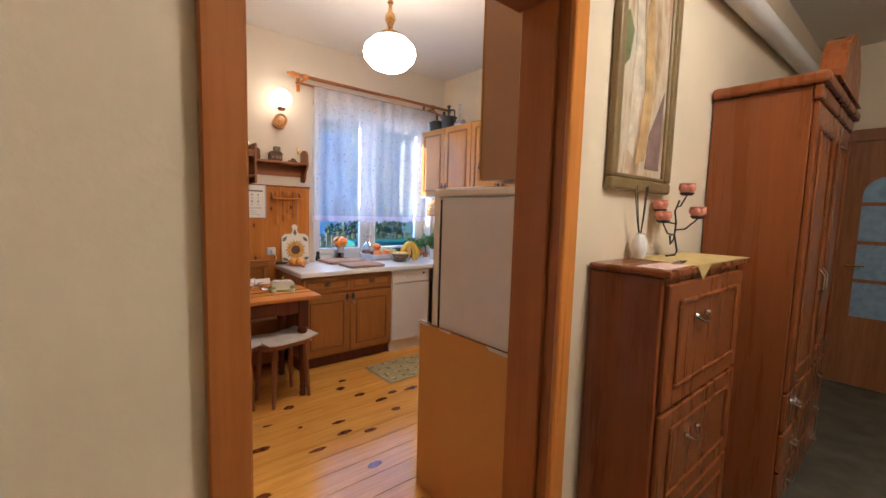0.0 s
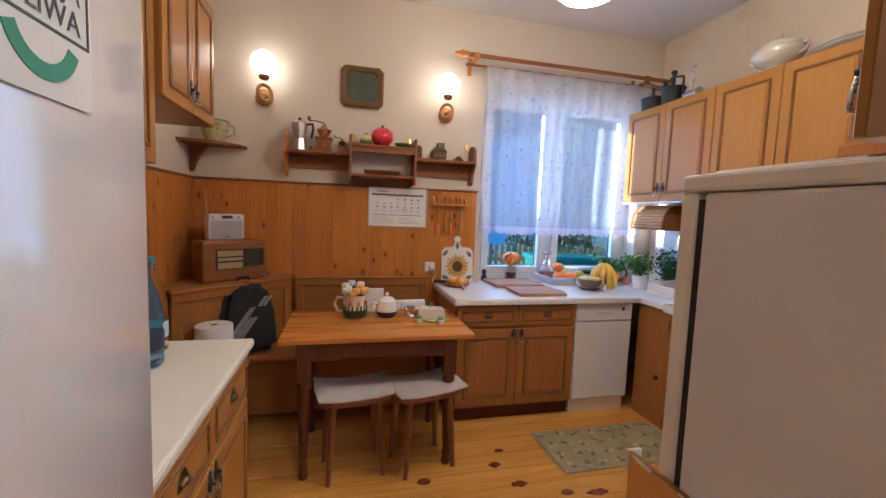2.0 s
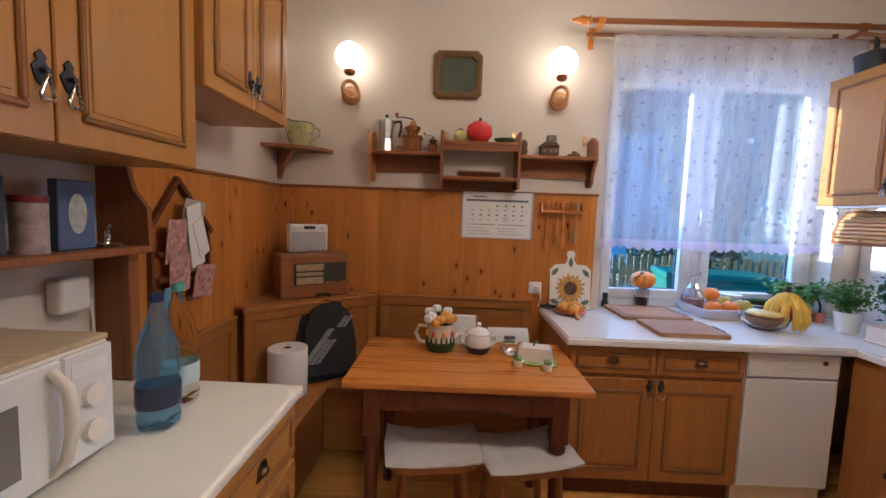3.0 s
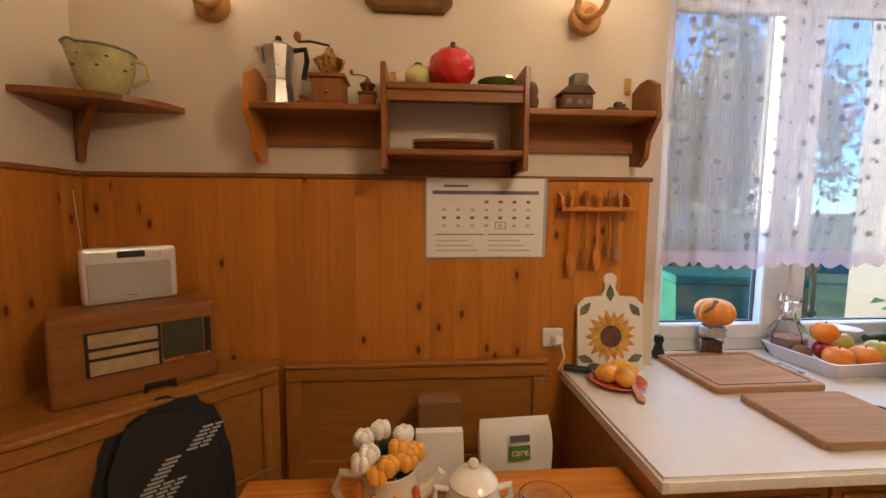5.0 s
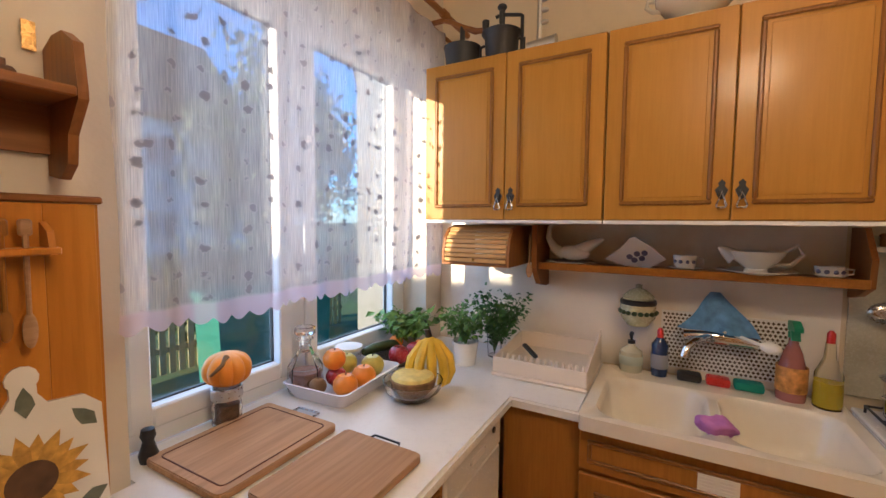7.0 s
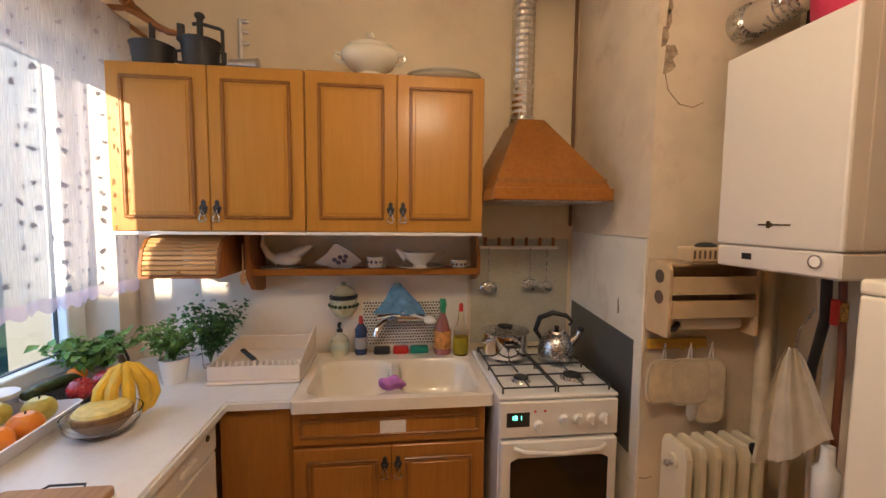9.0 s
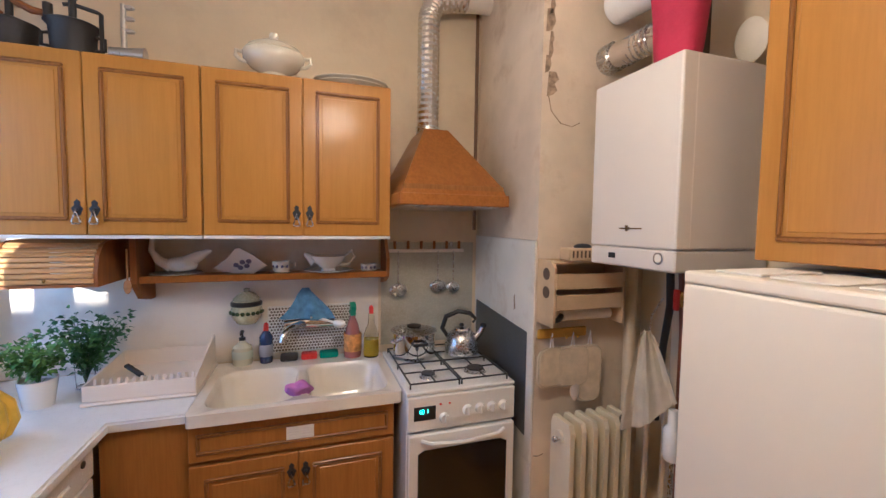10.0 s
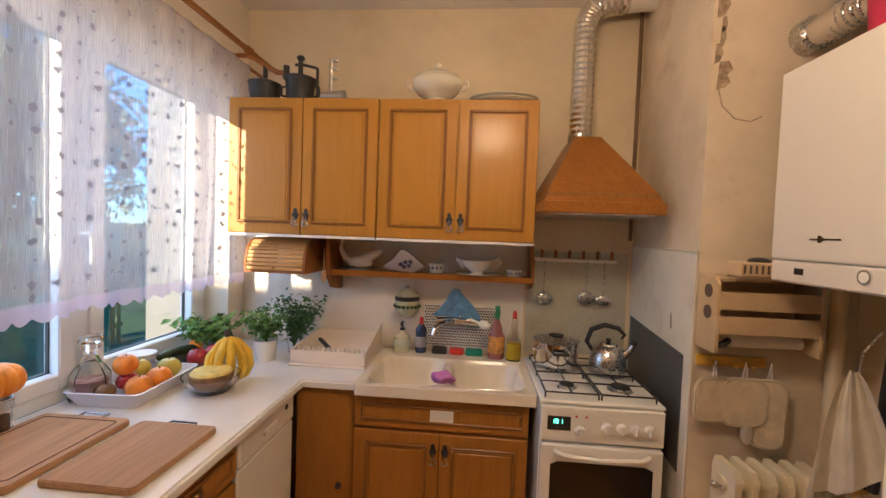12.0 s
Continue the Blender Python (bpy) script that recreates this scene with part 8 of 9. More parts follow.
cup(pose(2.90, 2.77, SZ, 0, 0, EAST), 0.045, 0.065, "white teacup with blue flowers on a saucer", 0.062)
gv = thing("gravy_boat", pose(2.90, 2.53, SZ, 0, 0, EAST) @ Matrix.Scale(1.18, 4), "white fluted sauce boat with a gilt rim on a saucer", "gravy boat")
saucer(gv, 0.11)
part("boat", lathe(bmesh.new(), [(0, 0.008), (0.035, 0.008), (0.03, 0.02), (0.065, 0.05), (0.078, 0.078), (0.072, 0.078), (0.055, 0.045), (0, 0.025)], seg=26), CERAMIC, gv, smooth=True)
part("spout", tube(bmesh.new(), [(-0.06, 0, 0.055), (-0.09, 0, 0.078), (-0.105, 0, 0.088)], [0.028, 0.016, 0.006], 10), CERAMIC, gv, smooth=True)
part("handle", tube(bmesh.new(), [(0.066, 0, 0.07), (0.105, 0, 0.10), (0.12, 0, 0.07), (0.09, 0, 0.035), (0.05, 0, 0.035)], 0.006, 8), CERAMIC, gv, smooth=True)
cup(pose(2.89, 2.315, SZ, 0, 0, EAST), 0.044, 0.045, "small white sauce cup on the china shelf", 0.05)

# ---- on top of the cupboards ----
TZ = 2.2655
tu = thing("tureen", pose(2.70, 2.780, TZ, 0, 0, EAST), "cream lidded soup tureen on the cupboard", "tureen")
OLDWHITE = paint("old cream china", (0.66, 0.62, 0.50), 0.2, var=0.1, coat=0.4)
bm = lathe(bmesh.new(), [(0, 0), (0.065, 0), (0.055, 0.018), (0.050, 0.03), (0.095, 0.055), (0.122, 0.09), (0.126, 0.115), (0.122, 0.122), (0, 0.122)], seg=28)
bm.transform(Matrix.Diagonal((1.08, 0.9, 1, 1)))
part("bowl", bm, OLDWHITE, tu, smooth=True)
bm = lathe(bmesh.new(), [(0.120, 0.1225), (0.124, 0.127), (0.105, 0.150), (0.065, 0.170), (0.025, 0.180), (0.012, 0.187), (0.020, 0.200), (0.016, 0.216), (0, 0.222)], seg=28)
bm.transform(Matrix.Diagonal((1.055, 0.88, 1, 1)))
part("lid", bm, OLDWHITE, tu, smooth=True)
for sgn in (-1, 1):
    part("handle", tube(bmesh.new(), [(sgn * 0.112, 0, 0.075), (sgn * 0.142, 0, 0.080), (sgn * 0.162, 0, 0.098), (sgn * 0.160, 0, 0.122), (sgn * 0.128, 0, 0.116)], 0.009, 8), OLDWHITE, tu, smooth=True)
pl2 = thing("platter", pose(2.72, 2.425, TZ, 0, 0, EAST), "oval grey-white platters stacked on the cupboard", "platter")
for k in range(2):
    bm = lathe(bmesh.new(), [(0, 0.012), (0.11, 0.0), (0.16, 0.020), (0.157, 0.024), (0.105, 0.018), (0, 0.030)], (0, 0, k * 0.018), 30)
    bm.transform(Matrix.Diagonal((1.14, 0.80, 1, 1)))
    part("plate", bm, OLDWHITE, pl2, smooth=True)


def crank(parent, base, h, mt=IRON):
    part("shaft", rod(bmesh.new(), base, (base[0], base[1], base[2] + h), 0.008), mt, parent)
    part("crank_arm", tube(bmesh.new(), [(base[0], base[1], base[2] + h), (base[0] + 0.06, base[1], base[2] + h + 0.03), (base[0] + 0.11, base[1], base[2] + h + 0.01)], [0.008, 0.010, 0.008], 8), mt, parent, smooth=True)
    part("crank_grip", rod(bmesh.new(), (base[0] + 0.11, base[1], base[2] + h + 0.005), (base[0] + 0.11, base[1], base[2] + h + 0.06), 0.012, 0.009), SHELF_WOOD, parent, smooth=True)


g1 = thing("hand_mill", pose(2.69, 3.73, TZ, 0, 0, EAST), "old black hand mill with a wooden crank", "mill")
part("pan", lathe(bmesh.new(), [(0, 0), (0.075, 0), (0.085, 0.09), (0.09, 0.10), (0.03, 0.125), (0, 0.13)], seg=20), IRON, g1, smooth=True)
part("spindle", rod(bmesh.new(), (0, 0, 0.12), (0, 0, 0.20), 0.012), IRON, g1, smooth=True)
part("arm", tube(bmesh.new(), [(0, 0, 0.20), (-0.06, 0, 0.235), (-0.10, 0, 0.25)], [0.012, 0.012, 0.010], 8), SHELF_WOOD, g1, smooth=True)
part("arm", tube(bmesh.new(), [(0, 0, 0.20), (0.07, 0, 0.165), (0.12, 0, 0.16)], [0.012, 0.015, 0.012], 8), SHELF_WOOD, g1, smooth=True)
part("grip", rod(bmesh.new(), (0.12, 0, 0.15), (0.12, 0, 0.20), 0.016), IRON, g1, smooth=True)
g2 = thing("iron_mortar", pose(2.69, 3.53, TZ, 0, 0, EAST), "black iron pot mill with a clamp crank", "mill")
part("pot", lathe(bmesh.new(), [(0, 0), (0.07, 0), (0.072, 0.02), (0.078, 0.11), (0.092, 0.125), (0.085, 0.13), (0, 0.12)], seg=22), IRON, g2, smooth=True)
part("shaft", rod(bmesh.new(), (0, 0, 0.12), (0, 0, 0.235), 0.013), IRON, g2, smooth=True)
part("crank_arm", tube(bmesh.new(), [(-0.03, 0, 0.205), (0.0, 0, 0.21), (0.085, 0, 0.19), (0.095, 0, 0.185), (0.095, 0, 0.02)], 0.008, 8), IRON, g2, smooth=True)
part("knob", ball(bmesh.new(), (0, 0, 0.242), 0.022, 1, 1, 0.7, 12, 8), IRON, g2, smooth=True)
for sgn in (-1, 1):
    part("lug", tube(bmesh.new(), [(sgn * 0.07, 0, 0.09), (sgn * 0.105, 0, 0.085), (sgn * 0.105, 0, 0.04), (sgn * 0.07, 0, 0.035)], 0.007, 8), IRON, g2, smooth=True)
g3 = thing("meat_grinder", pose(2.68, 3.355, TZ, 0, 0, EAST), "grey metal clamp-on meat grinder", "grinder")
part("barrel", tube(bmesh.new(), [(-0.05, 0, 0.035), (0.03, 0, 0.035), (0.075, 0, 0.035)], [0.022, 0.028, 0.034], 14), ALU, g3, smooth=True)
part("column", rod(bmesh.new(), (0.0, 0, 0.06), (0.0, 0, 0.235), 0.012, 0.010), ALU, g3, smooth=True)
part("base", B(-0.06, 0.06, -0.02, 0.02, 0, 0.012, bevel=0.004), ALU, g3)
for z in (0.13, 0.18, 0.225):
    part("wing_screw", ball(bmesh.new(), (0.018, 0, z), 0.020, 1.2, 0.5, 0.55, 10, 6), ALU, g3, smooth=True)

# ---- cooker top and utensil rail ----
po = thing("steel_pot", pose(2.71, 2.095, 0.9185) @ Matrix.Scale(1.15, 4), "steel saucepan with a lid on the back burner", "pot")
part("pan", lathe(bmesh.new(), [(0, 0), (0.095, 0), (0.098, 0.01), (0.098, 0.10), (0.101, 0.103), (0, 0.10)], seg=28), CHROME, po, smooth=True)
lid = part("lid", lathe(bmesh.new(), [(0.104, 0.1035), (0.108, 0.108), (0.06, 0.120), (0, 0.124)], seg=28), STEEL, po, smooth=True)
part("knob", lathe(bmesh.new(), [(0.03, 0.121), (0.035, 0.130), (0, 0.136)], seg=16), BLACK, lid, smooth=True)
part("handle", tube(bmesh.new(), [(-0.05, 0.082, 0.075), (-0.075, 0.105, 0.075), (-0.045, 0.115, 0.075), (-0.025, 0.092, 0.075)], 0.006, 8), CHROME, po, smooth=True)
part("handle", tube(bmesh.new(), [(-0.092, -0.03, 0.07), (-0.125, -0.03, 0.07), (-0.125, 0.03, 0.07), (-0.092, 0.03, 0.07)], 0.007, 8), BLACK, po, smooth=True)
ke = thing("kettle", pose(2.645, 1.845, 0.9185, 0, 0, 160), "brushed steel whistling kettle with a black handle", "kettle")
part("body", lathe(bmesh.new(), [(0, 0), (0.088, 0), (0.092, 0.008), (0.090, 0.05), (0.074, 0.10), (0.045, 0.125), (0, 0.13)], seg=30), STEEL, ke, smooth=True)
lid = part("lid", lathe(bmesh.new(), [(0.046, 0.1255), (0.04, 0.135), (0.0, 0.142)], seg=24), CHROME, ke, smooth=True)
part("knob", ball(bmesh.new(), (0, 0, 0.15), 0.014, 1, 1, 0.8, 12, 8), BLACK, lid, smooth=True)
part("spout", tube(bmesh.new(), [(0, 0.070, 0.075), (0, 0.105, 0.115), (0, 0.115, 0.14)], [0.022, 0.015, 0.013], 10), CHROME, ke, smooth=True)
part("whistle", ball(bmesh.new(), (0, 0.118, 0.150), 0.017, 1, 1.1, 0.9, 12, 8), BLACK, ke, smooth=True)
part("handle", tube(bmesh.new(), [(0, -0.075, 0.085), (0, -0.105, 0.13), (0, -0.085, 0.195), (0, -0.02, 0.225), (0, 0.045, 0.215), (0, 0.075, 0.185), (0, 0.06, 0.165)], [0.009, 0.013, 0.014, 0.013, 0.012, 0.009, 0.006], 10), BLACK, ke, smooth=True)
ur = thing("utensil_rail", pose(XE - 0.009, 2.19, 1.44, 0, 0, EAST), "cream utensil rail with hanging ladles over the cooker", "rail")
part("rail", B(0, 0.485, -0.03, 0, 0.0, 0.020, bevel=0.003), CREAM_METAL, ur)
for k in range(6):
    part("peg", B(0.04 + k * 0.082, 0.055 + k * 0.082, -0.024, -0.006, 0.0205, 0.07, bevel=0.003), SHELF_WOOD_Z, ur)
for x, ln, rr in ((0.065, 0.185, 0.056), (0.315, 0.17, 0.052), (0.415, 0.185, 0.045)):
    bm = rod(bmesh.new(), (x, -0.035, 0.01), (x, -0.035, -ln), 0.004, seg=8)
    ball(bm, (x, -0.038, -ln - rr * 0.7), rr, 1.0, 0.35, 0.75, 16, 10)
    part("ladle", bm, STEEL, ur, "steel ladle", True)

# ---- pier: rack, mitts, radiator, pipes, flue ----
BEIGE = paint("yellowed plastic", (0.54, 0.40, 0.23), 0.45, var=0.15, scale=8)
rk = thing("foil_rack", pose(2.198, 1.657, 1.18, 0, 0, EAST), "yellowed plastic wall rack for foil and kitchen rolls", "rack")
L, D, H = 0.37, 0.13, 0.285
end = bmesh.new()
pts = [(-D, 0.0), (0, 0.0), (0, H), (-D * 0.75, H), (-D, H - 0.03)]
part("end", prism(end, pts, 0.0, 0.012, "YZ"), BEIGE, rk)
part("end", prism(bmesh.new(), pts, L - 0.012, L, "YZ"), BEIGE, rk)
for z in (0.085, 0.175):
    part("shelf", B(0.0125, L - 0.0125, -D + 0.004, -0.001, z, z + 0.008), BEIGE, rk)
    part("lip", B(0.0125, L - 0.0125, -D, -D + 0.0035, z - 0.012, z + 0.055, bevel=0.004), BEIGE, rk)
part("back", B(0.0125, L - 0.0125, -0.006, -0.001, 0.0, H), BEIGE, rk)
part("lid", B(0.0125, L - 0.0125, -D + 0.01, -0.0065, H - 0.018, H - 0.008), BEIGE, rk)
for z in (0.145, 0.225):
    part("roll_hole", rod(bmesh.new(), (-0.001, -D * 0.55, z), (0.0, -D * 0.55, z), 0.026, seg=20), DARKHOLE, rk, "dark round opening")
part("towel_roll", rod(bmesh.new(), (0.08, -0.075, 0.04), (L - 0.04, -0.075, 0.04), 0.024, seg=20), PAPER, rk, "white paper roll", True)
part("roll_arm", tube(bmesh.new(), [(0.0125, -0.10, 0.02), (0.04, -0.11, 0.03), (0.075, -0.08, 0.04)], 0.012, 8), BLACK, rk, smooth=True)
bs = thing("plastic_basket", pose(2.07, 1.52, 1.466), "small yellowed slotted basket on the rack", "basket")
part("basket", B(-0.035, 0.045, -0.085, 0.085, 0, 0.055, bevel=0.006), BEIGE, bs)
for k in range(8):
    part("slot", B(-0.0362, -0.0350, -0.074 + k * 0.02, -0.066 + k * 0.02, 0.014, 0.044), DARKHOLE, bs)
part("clutter", ball(bmesh.new(), (0.0, 0.0, 0.058), 0.03, 1.0, 1.4, 0.5, 10, 6), IRON, bs, smooth=True)
hk = thing("hook_rail", pose(2.198, 1.655, 1.10, 0, 0, EAST), "yellow hook rail with three hooks", "hook rail")
YEL = paint("mustard plastic", (0.52, 0.30, 0.02), 0.4)
part("rail", B(0, 0.26, -0.018, 0, 0.0, 0.045, bevel=0.008, seg=2), YEL, hk)
for x in (0.06, 0.14, 0.20):
    part("hook", tube(bmesh.new(), [(x, -0.018, 0.015), (x, -0.03, 0.0), (x, -0.04, 0.012)], 0.004, 6), YEL, hk)


def mitt(x, w, h, rz, label, tail=False):
    m = thing("pot_holder", pose(2.165, 1.655 - x, 1.060 - h, 0, 0, EAST + rz), label, "pot holder", "pot holders on hooks")
    bm = prism(bmesh.new(), rounded(-w / 2, w / 2, 0, h, 0.045, 4), -0.008, 0.008, "XZ")
    bmesh.ops.bevel(bm, geom=bm.edges[:], offset=0.006, segments=2, affect="EDGES", clamp_overlap=True)
    part("pad", bm, paint("quilted beige cloth", (0.66, 0.56, 0.40), 0.95, var=0.2, scale=16, fine=200, bump=0.8), m, smooth=True)
    part("piping", tube(bmesh.new(), [(a, 0, b2) for a, b2 in rounded(-w / 2, w / 2, 0, h, 0.045, 4)], 0.006, 6, True), paint("pale piping", (0.58, 0.50, 0.36), 0.9), m, smooth=True)
    part("loop", tube(bmesh.new(), [(-0.01, 0, h - 0.004), (0, -0.004, h + 0.068), (0.01, 0, h - 0.004)], 0.003, 6), PAPER, m)
    if tail:
        part("thumb", ball(bmesh.new(), (0.02, 0, -0.02), 0.035, 0.7, 0.3, 1.5, 12, 8), CUSHION, m, smooth=True)


mitt(0.060, 0.145, 0.175, 6, "quilted beige pot holder on the hook rail")
mitt(0.172, 0.165, 0.185, -3, "quilted beige pot holder with pale piping", True)
mitt(0.265, 0.12, 0.265, -6, "long quilted beige oven mitt")
ra = thing("radiator", pose(2.185, 1.575, 0.10, 0, 0, EAST), "cream ribbed iron radiator on the pier", "radiator")
RAD = paint("cream radiator paint", (0.80, 0.72, 0.52), 0.35, var=0.08, coat=0.2)
for k in range(6):
    x = k * 0.06
    part("rib", prism(bmesh.new(), [(-0.15, 0.03), (-0.135, 0.0), (-0.02, 0.0), (-0.005, 0.03), (-0.005, 0.62), (-0.02, 0.655), (-0.135, 0.655), (-0.15, 0.62)], x, x + 0.024, "YZ"), RAD, ra)
for z in (0.06, 0.58):
    part("header", rod(bmesh.new(), (-0.012, -0.08, z), (0.34, -0.08, z), 0.028, seg=14), RAD, ra, smooth=True)
part("vent_valve", ball(rod(bmesh.new(), (-0.001, -0.085, 0.575), (-0.03, -0.085, 0.575), 0.009), (-0.034, -0.085, 0.575), 0.014, 1, 1, 1, 10, 8), STEEL, ra, smooth=True)
part("bracket", B(0.10, 0.12, -0.005, 0.012, 0.3, 0.34), RAD, ra)
part("foot", B(0.005, 0.025, -0.12, -0.03, -0.10, 0.0), RAD, ra), part("foot", B(0.305, 0.325, -0.12, -0.03, -0.10, 0.0), RAD, ra)
PIPE = paint("cream pipe paint", (0.72, 0.60, 0.40), 0.4, var=0.15, scale=10)
for nm, pts, r, mt, lb in (
    ("heating_pipe", [(2.123, 1.20, 0.0), (2.123, 1.20, 1.0), (2.123, 1.20, 1.475)], 0.026, PIPE, "thick cream heating pipe below the boiler"),
    ("heating_pipe", [(2.03, 1.17, 0.0), (2.03, 1.17, 0.78), (2.06, 1.18, 0.85), (2.05, 1.18, 1.0)], 0.013, PIPE, "thin cream heating pipe below the boiler"),
    ("heating_pipe", [(1.97, 1.13, 0.0), (1.97, 1.13, 1.25), (1.93, 1.20, 1.47)], 0.011, PIPE, "thin brown heating pipe below the boiler"),
    ("drain_hose", [(2.0, 1.15, 0.75), (1.95, 1.18, 1.1), (1.86, 1.25, 1.3), (1.84, 1.28, 1.462)], 0.015, IRON, "dark corrugated drain hose"),
    ("gas_line", [(1.826, 1.22, 0.0), (1.826, 1.22, 1.2), (1.826, 1.24, 1.463)], 0.011, paint("red brown pipe", (0.20, 0.07, 0.04), 0.45), "dark red gas pipe below the boiler"),
):
    solo(nm, tube(bmesh.new(), pts, r, 12), mt, lb, "pipe", smooth=True)
sv = thing("stop_valve", pose(2.03, 1.17, 0.74), "black handled stop valve on a heating pipe", "valve")
part("body", rod(bmesh.new(), (0, -0.02, 0), (0, 0.06, 0.0), 0.018), BRASS, sv, smooth=True)
part("knob", rod(bmesh.new(), (0.01, 0.06, 0.0), (0.015, 0.12, 0.0), 0.026, seg=14), BLACK, sv, smooth=True)
gv2 = thing("gas_valve", pose(1.826, 1.235, 1.33), "red lever valve below the boiler", "valve")
part("body", rod(bmesh.new(), (0, 0, -0.03), (0, 0, 0.03), 0.018), BRASS, gv2, smooth=True)
part("lever", B(-0.012, 0.012, 0.015, 0.03, -0.045, 0.04, bevel=0.004), RED_LAMP, gv2, "red lever")
mt2 = thing("water_filter", pose(1.794, 1.28, 0.70), "white water filter on the pipe by the fridge", "filter")
part("body", lathe(bmesh.new(), [(0, 0), (0.03, 0.0), (0.036, 0.02), (0.036, 0.12), (0.02, 0.14), (0.018, 0.20), (0, 0.20)], seg=18), WHITE_METAL, mt2, smooth=True)
part("pipe", rod(bmesh.new(), (0, 0, -0.70), (0, 0, 0.0), 0.010), STEEL, mt2)
bm = bmesh.new()
bmesh.ops.create_grid(bm, x_segments=20, y_segments=22, size=1.0)
for v in bm.verts:
    u, w = v.co.x, (v.co.y + 1) / 2
    half = 0.088 * (1 - w) ** 0.7 + 0.012
    v.co = Vector((u * half + 0.015 * (1 - w), -0.02 - 0.018 * math.sin(u * 5 + 1 + w) * (1 - w * 0.5) - 0.007 * math.sin(u * 13 + 3 * w) * (1 - w * 0.4), 0.02 + w * 0.38 + (0.07 * u + 0.035 * abs(u + 0.3)) * (1 - w)))
ext = bmesh.ops.extrude_face_region(bm, geom=bm.faces[:])["geom"]
for v in ext:
    if isinstance(v, bmesh.types.BMVert):
        v.co.y += 0.006
solo("kitchen_towel", bm, paint("beige towel cloth", (0.60, 0.53, 0.40), 0.95, var=0.12, scale=14, fine=400, bump=0.6), "beige kitchen towel hanging under the boiler", "towel", pose(1.875, 1.345, 0.80, 0, 0, 217), True)
solo("towel_hook", tube(bmesh.new(), [(1.875, 1.335, 1.195), (1.872, 1.33, 1.26), (1.86, 1.29, 1.33)], 0.004, 6), STEEL, "wire hook for the towel", "hook")
fl = thing("boiler_flue", pose(1.86, 1.30, 2.175), "bright metal flue pipe from the boiler to the pier", "flue")
part("riser", rod(bmesh.new(), (0, 0, 0), (0, 0, 0.11), 0.042, seg=20), WHITE_METAL, fl, smooth=True)
part("bend", tube(bmesh.new(), [(0, 0, 0.105), (0.0, 0, 0.14), (0.03, 0.0, 0.185), (0.10, 0.005, 0.20), (0.335, 0.02, 0.20)], 0.056, 20), CHROME, fl, smooth=True)
part("collar", rod(bmesh.new(), (0.285, 0.018, 0.20), (0.34, 0.02, 0.20), 0.066, seg=20), STEEL, fl, smooth=True)
for x in (0.09, 0.115, 0.14, 0.165, 0.19, 0.215, 0.24, 0.265):
    part("seam", rod(bmesh.new(), (x, 0.008, 0.20), (x + 0.007, 0.009, 0.20), 0.0580, seg=20), STEEL, fl, smooth=True)
# dark patch painted as the shade between the flue and the vent pipe
solo("flue_sheet", B(1.90, 2.17, YS + 0.001, YS + 0.006, 2.25, 2.55), paint("flue shade", (0.10, 0.075, 0.055), 0.7, 0.2, var=0.3, scale=6), "dark patch on the wall painted as shade behind the flue", "metal sheet")
wp = thing("vent_pipe", pose(1.75, 1.30, 2.56), "thick white ventilation pipe above the boiler", "pipe")
part("pipe", rod(bmesh.new(), (-0.25, -0.02, 0.0), (0.40, 0.02, 0.03), 0.075, seg=24), WHITE_METAL, wp, smooth=True)
for x in (0.0, 0.15):
    part("hanger", B(x - 0.012, x + 0.012, -0.012, 0.012, -0.10, -0.06), WHITE_METAL, wp)
part("strap", B(-0.1, -0.08, -0.24, 0.0, 0.0, 0.02), STEEL, wp)
bm = lathe(bmesh.new(), [(0, 0), (0.07, 0), (0.085, 0.05), (0.10, 0.20), (0.12, 0.42), (0.112, 0.42), (0, 0.40)], seg=26)
for v in bm.verts:
    k = 1 + 0.06 * math.sin(5 * math.atan2(v.co.y, v.co.x) + v.co.z * 9)
    v.co.x, v.co.y = v.co.x * k, v.co.y * k * 0.75
solo("red_bag", bm, paint("crimson cloth", (0.42, 0.02, 0.06), 0.8, var=0.2, scale=10, bump=0.4), "crimson cloth bag standing on the boiler", "bag", pose(1.755, 1.39, 2.1755), True)
solo("white_plate", lathe(bmesh.new(), [(0, 0), (0.06, 0.0), (0.085, 0.012), (0.083, 0.015), (0, 0.006)], seg=26), OLDWHITE, "white plate leaning on the wall above the boiler", "plate", pose(1.645, 1.20, 2.255, 80, 0, -15) @ Matrix.Scale(0.85, 4), True)
# broken plaster on the pier's edge
pier = bpy.data.objects["wall_pier"]
BARE = paint("bare grey render", (0.36, 0.27, 0.18), 0.95, var=0.5, scale=40, bump=1.0, fine=80)
rnd = random.Random(21)
z = 2.18
while z < 2.9:
    h, w = rnd.uniform(0.05, 0.11), rnd.uniform(0.02, 0.065)
    y1 = 1.648 - rnd.uniform(0.0, 0.02)
    pts = [(y1, z), (y1 - w * 0.6, z + 0.01), (y1 - w, z + h * 0.5), (y1 - w * 0.7, z + h), (y1 - 0.004, z + h * 0.95)]
    part("broken_plaster", prism(bmesh.new(), pts, 2.1975, 2.1995, "YZ"), BARE, pier, "patch of broken plaster")
    z += h * rnd.uniform(0.6, 1.0)
part("crack", tube(bmesh.new(), [(2.1995, 1.63, 2.20), (2.1995, 1.61, 2.12), (2.1995, 1.56, 2.07), (2.1995, 1.50, 2.06), (2.1995, 1.46, 2.08)], 0.0022, 5), BARE, pier, "thin dark crack")
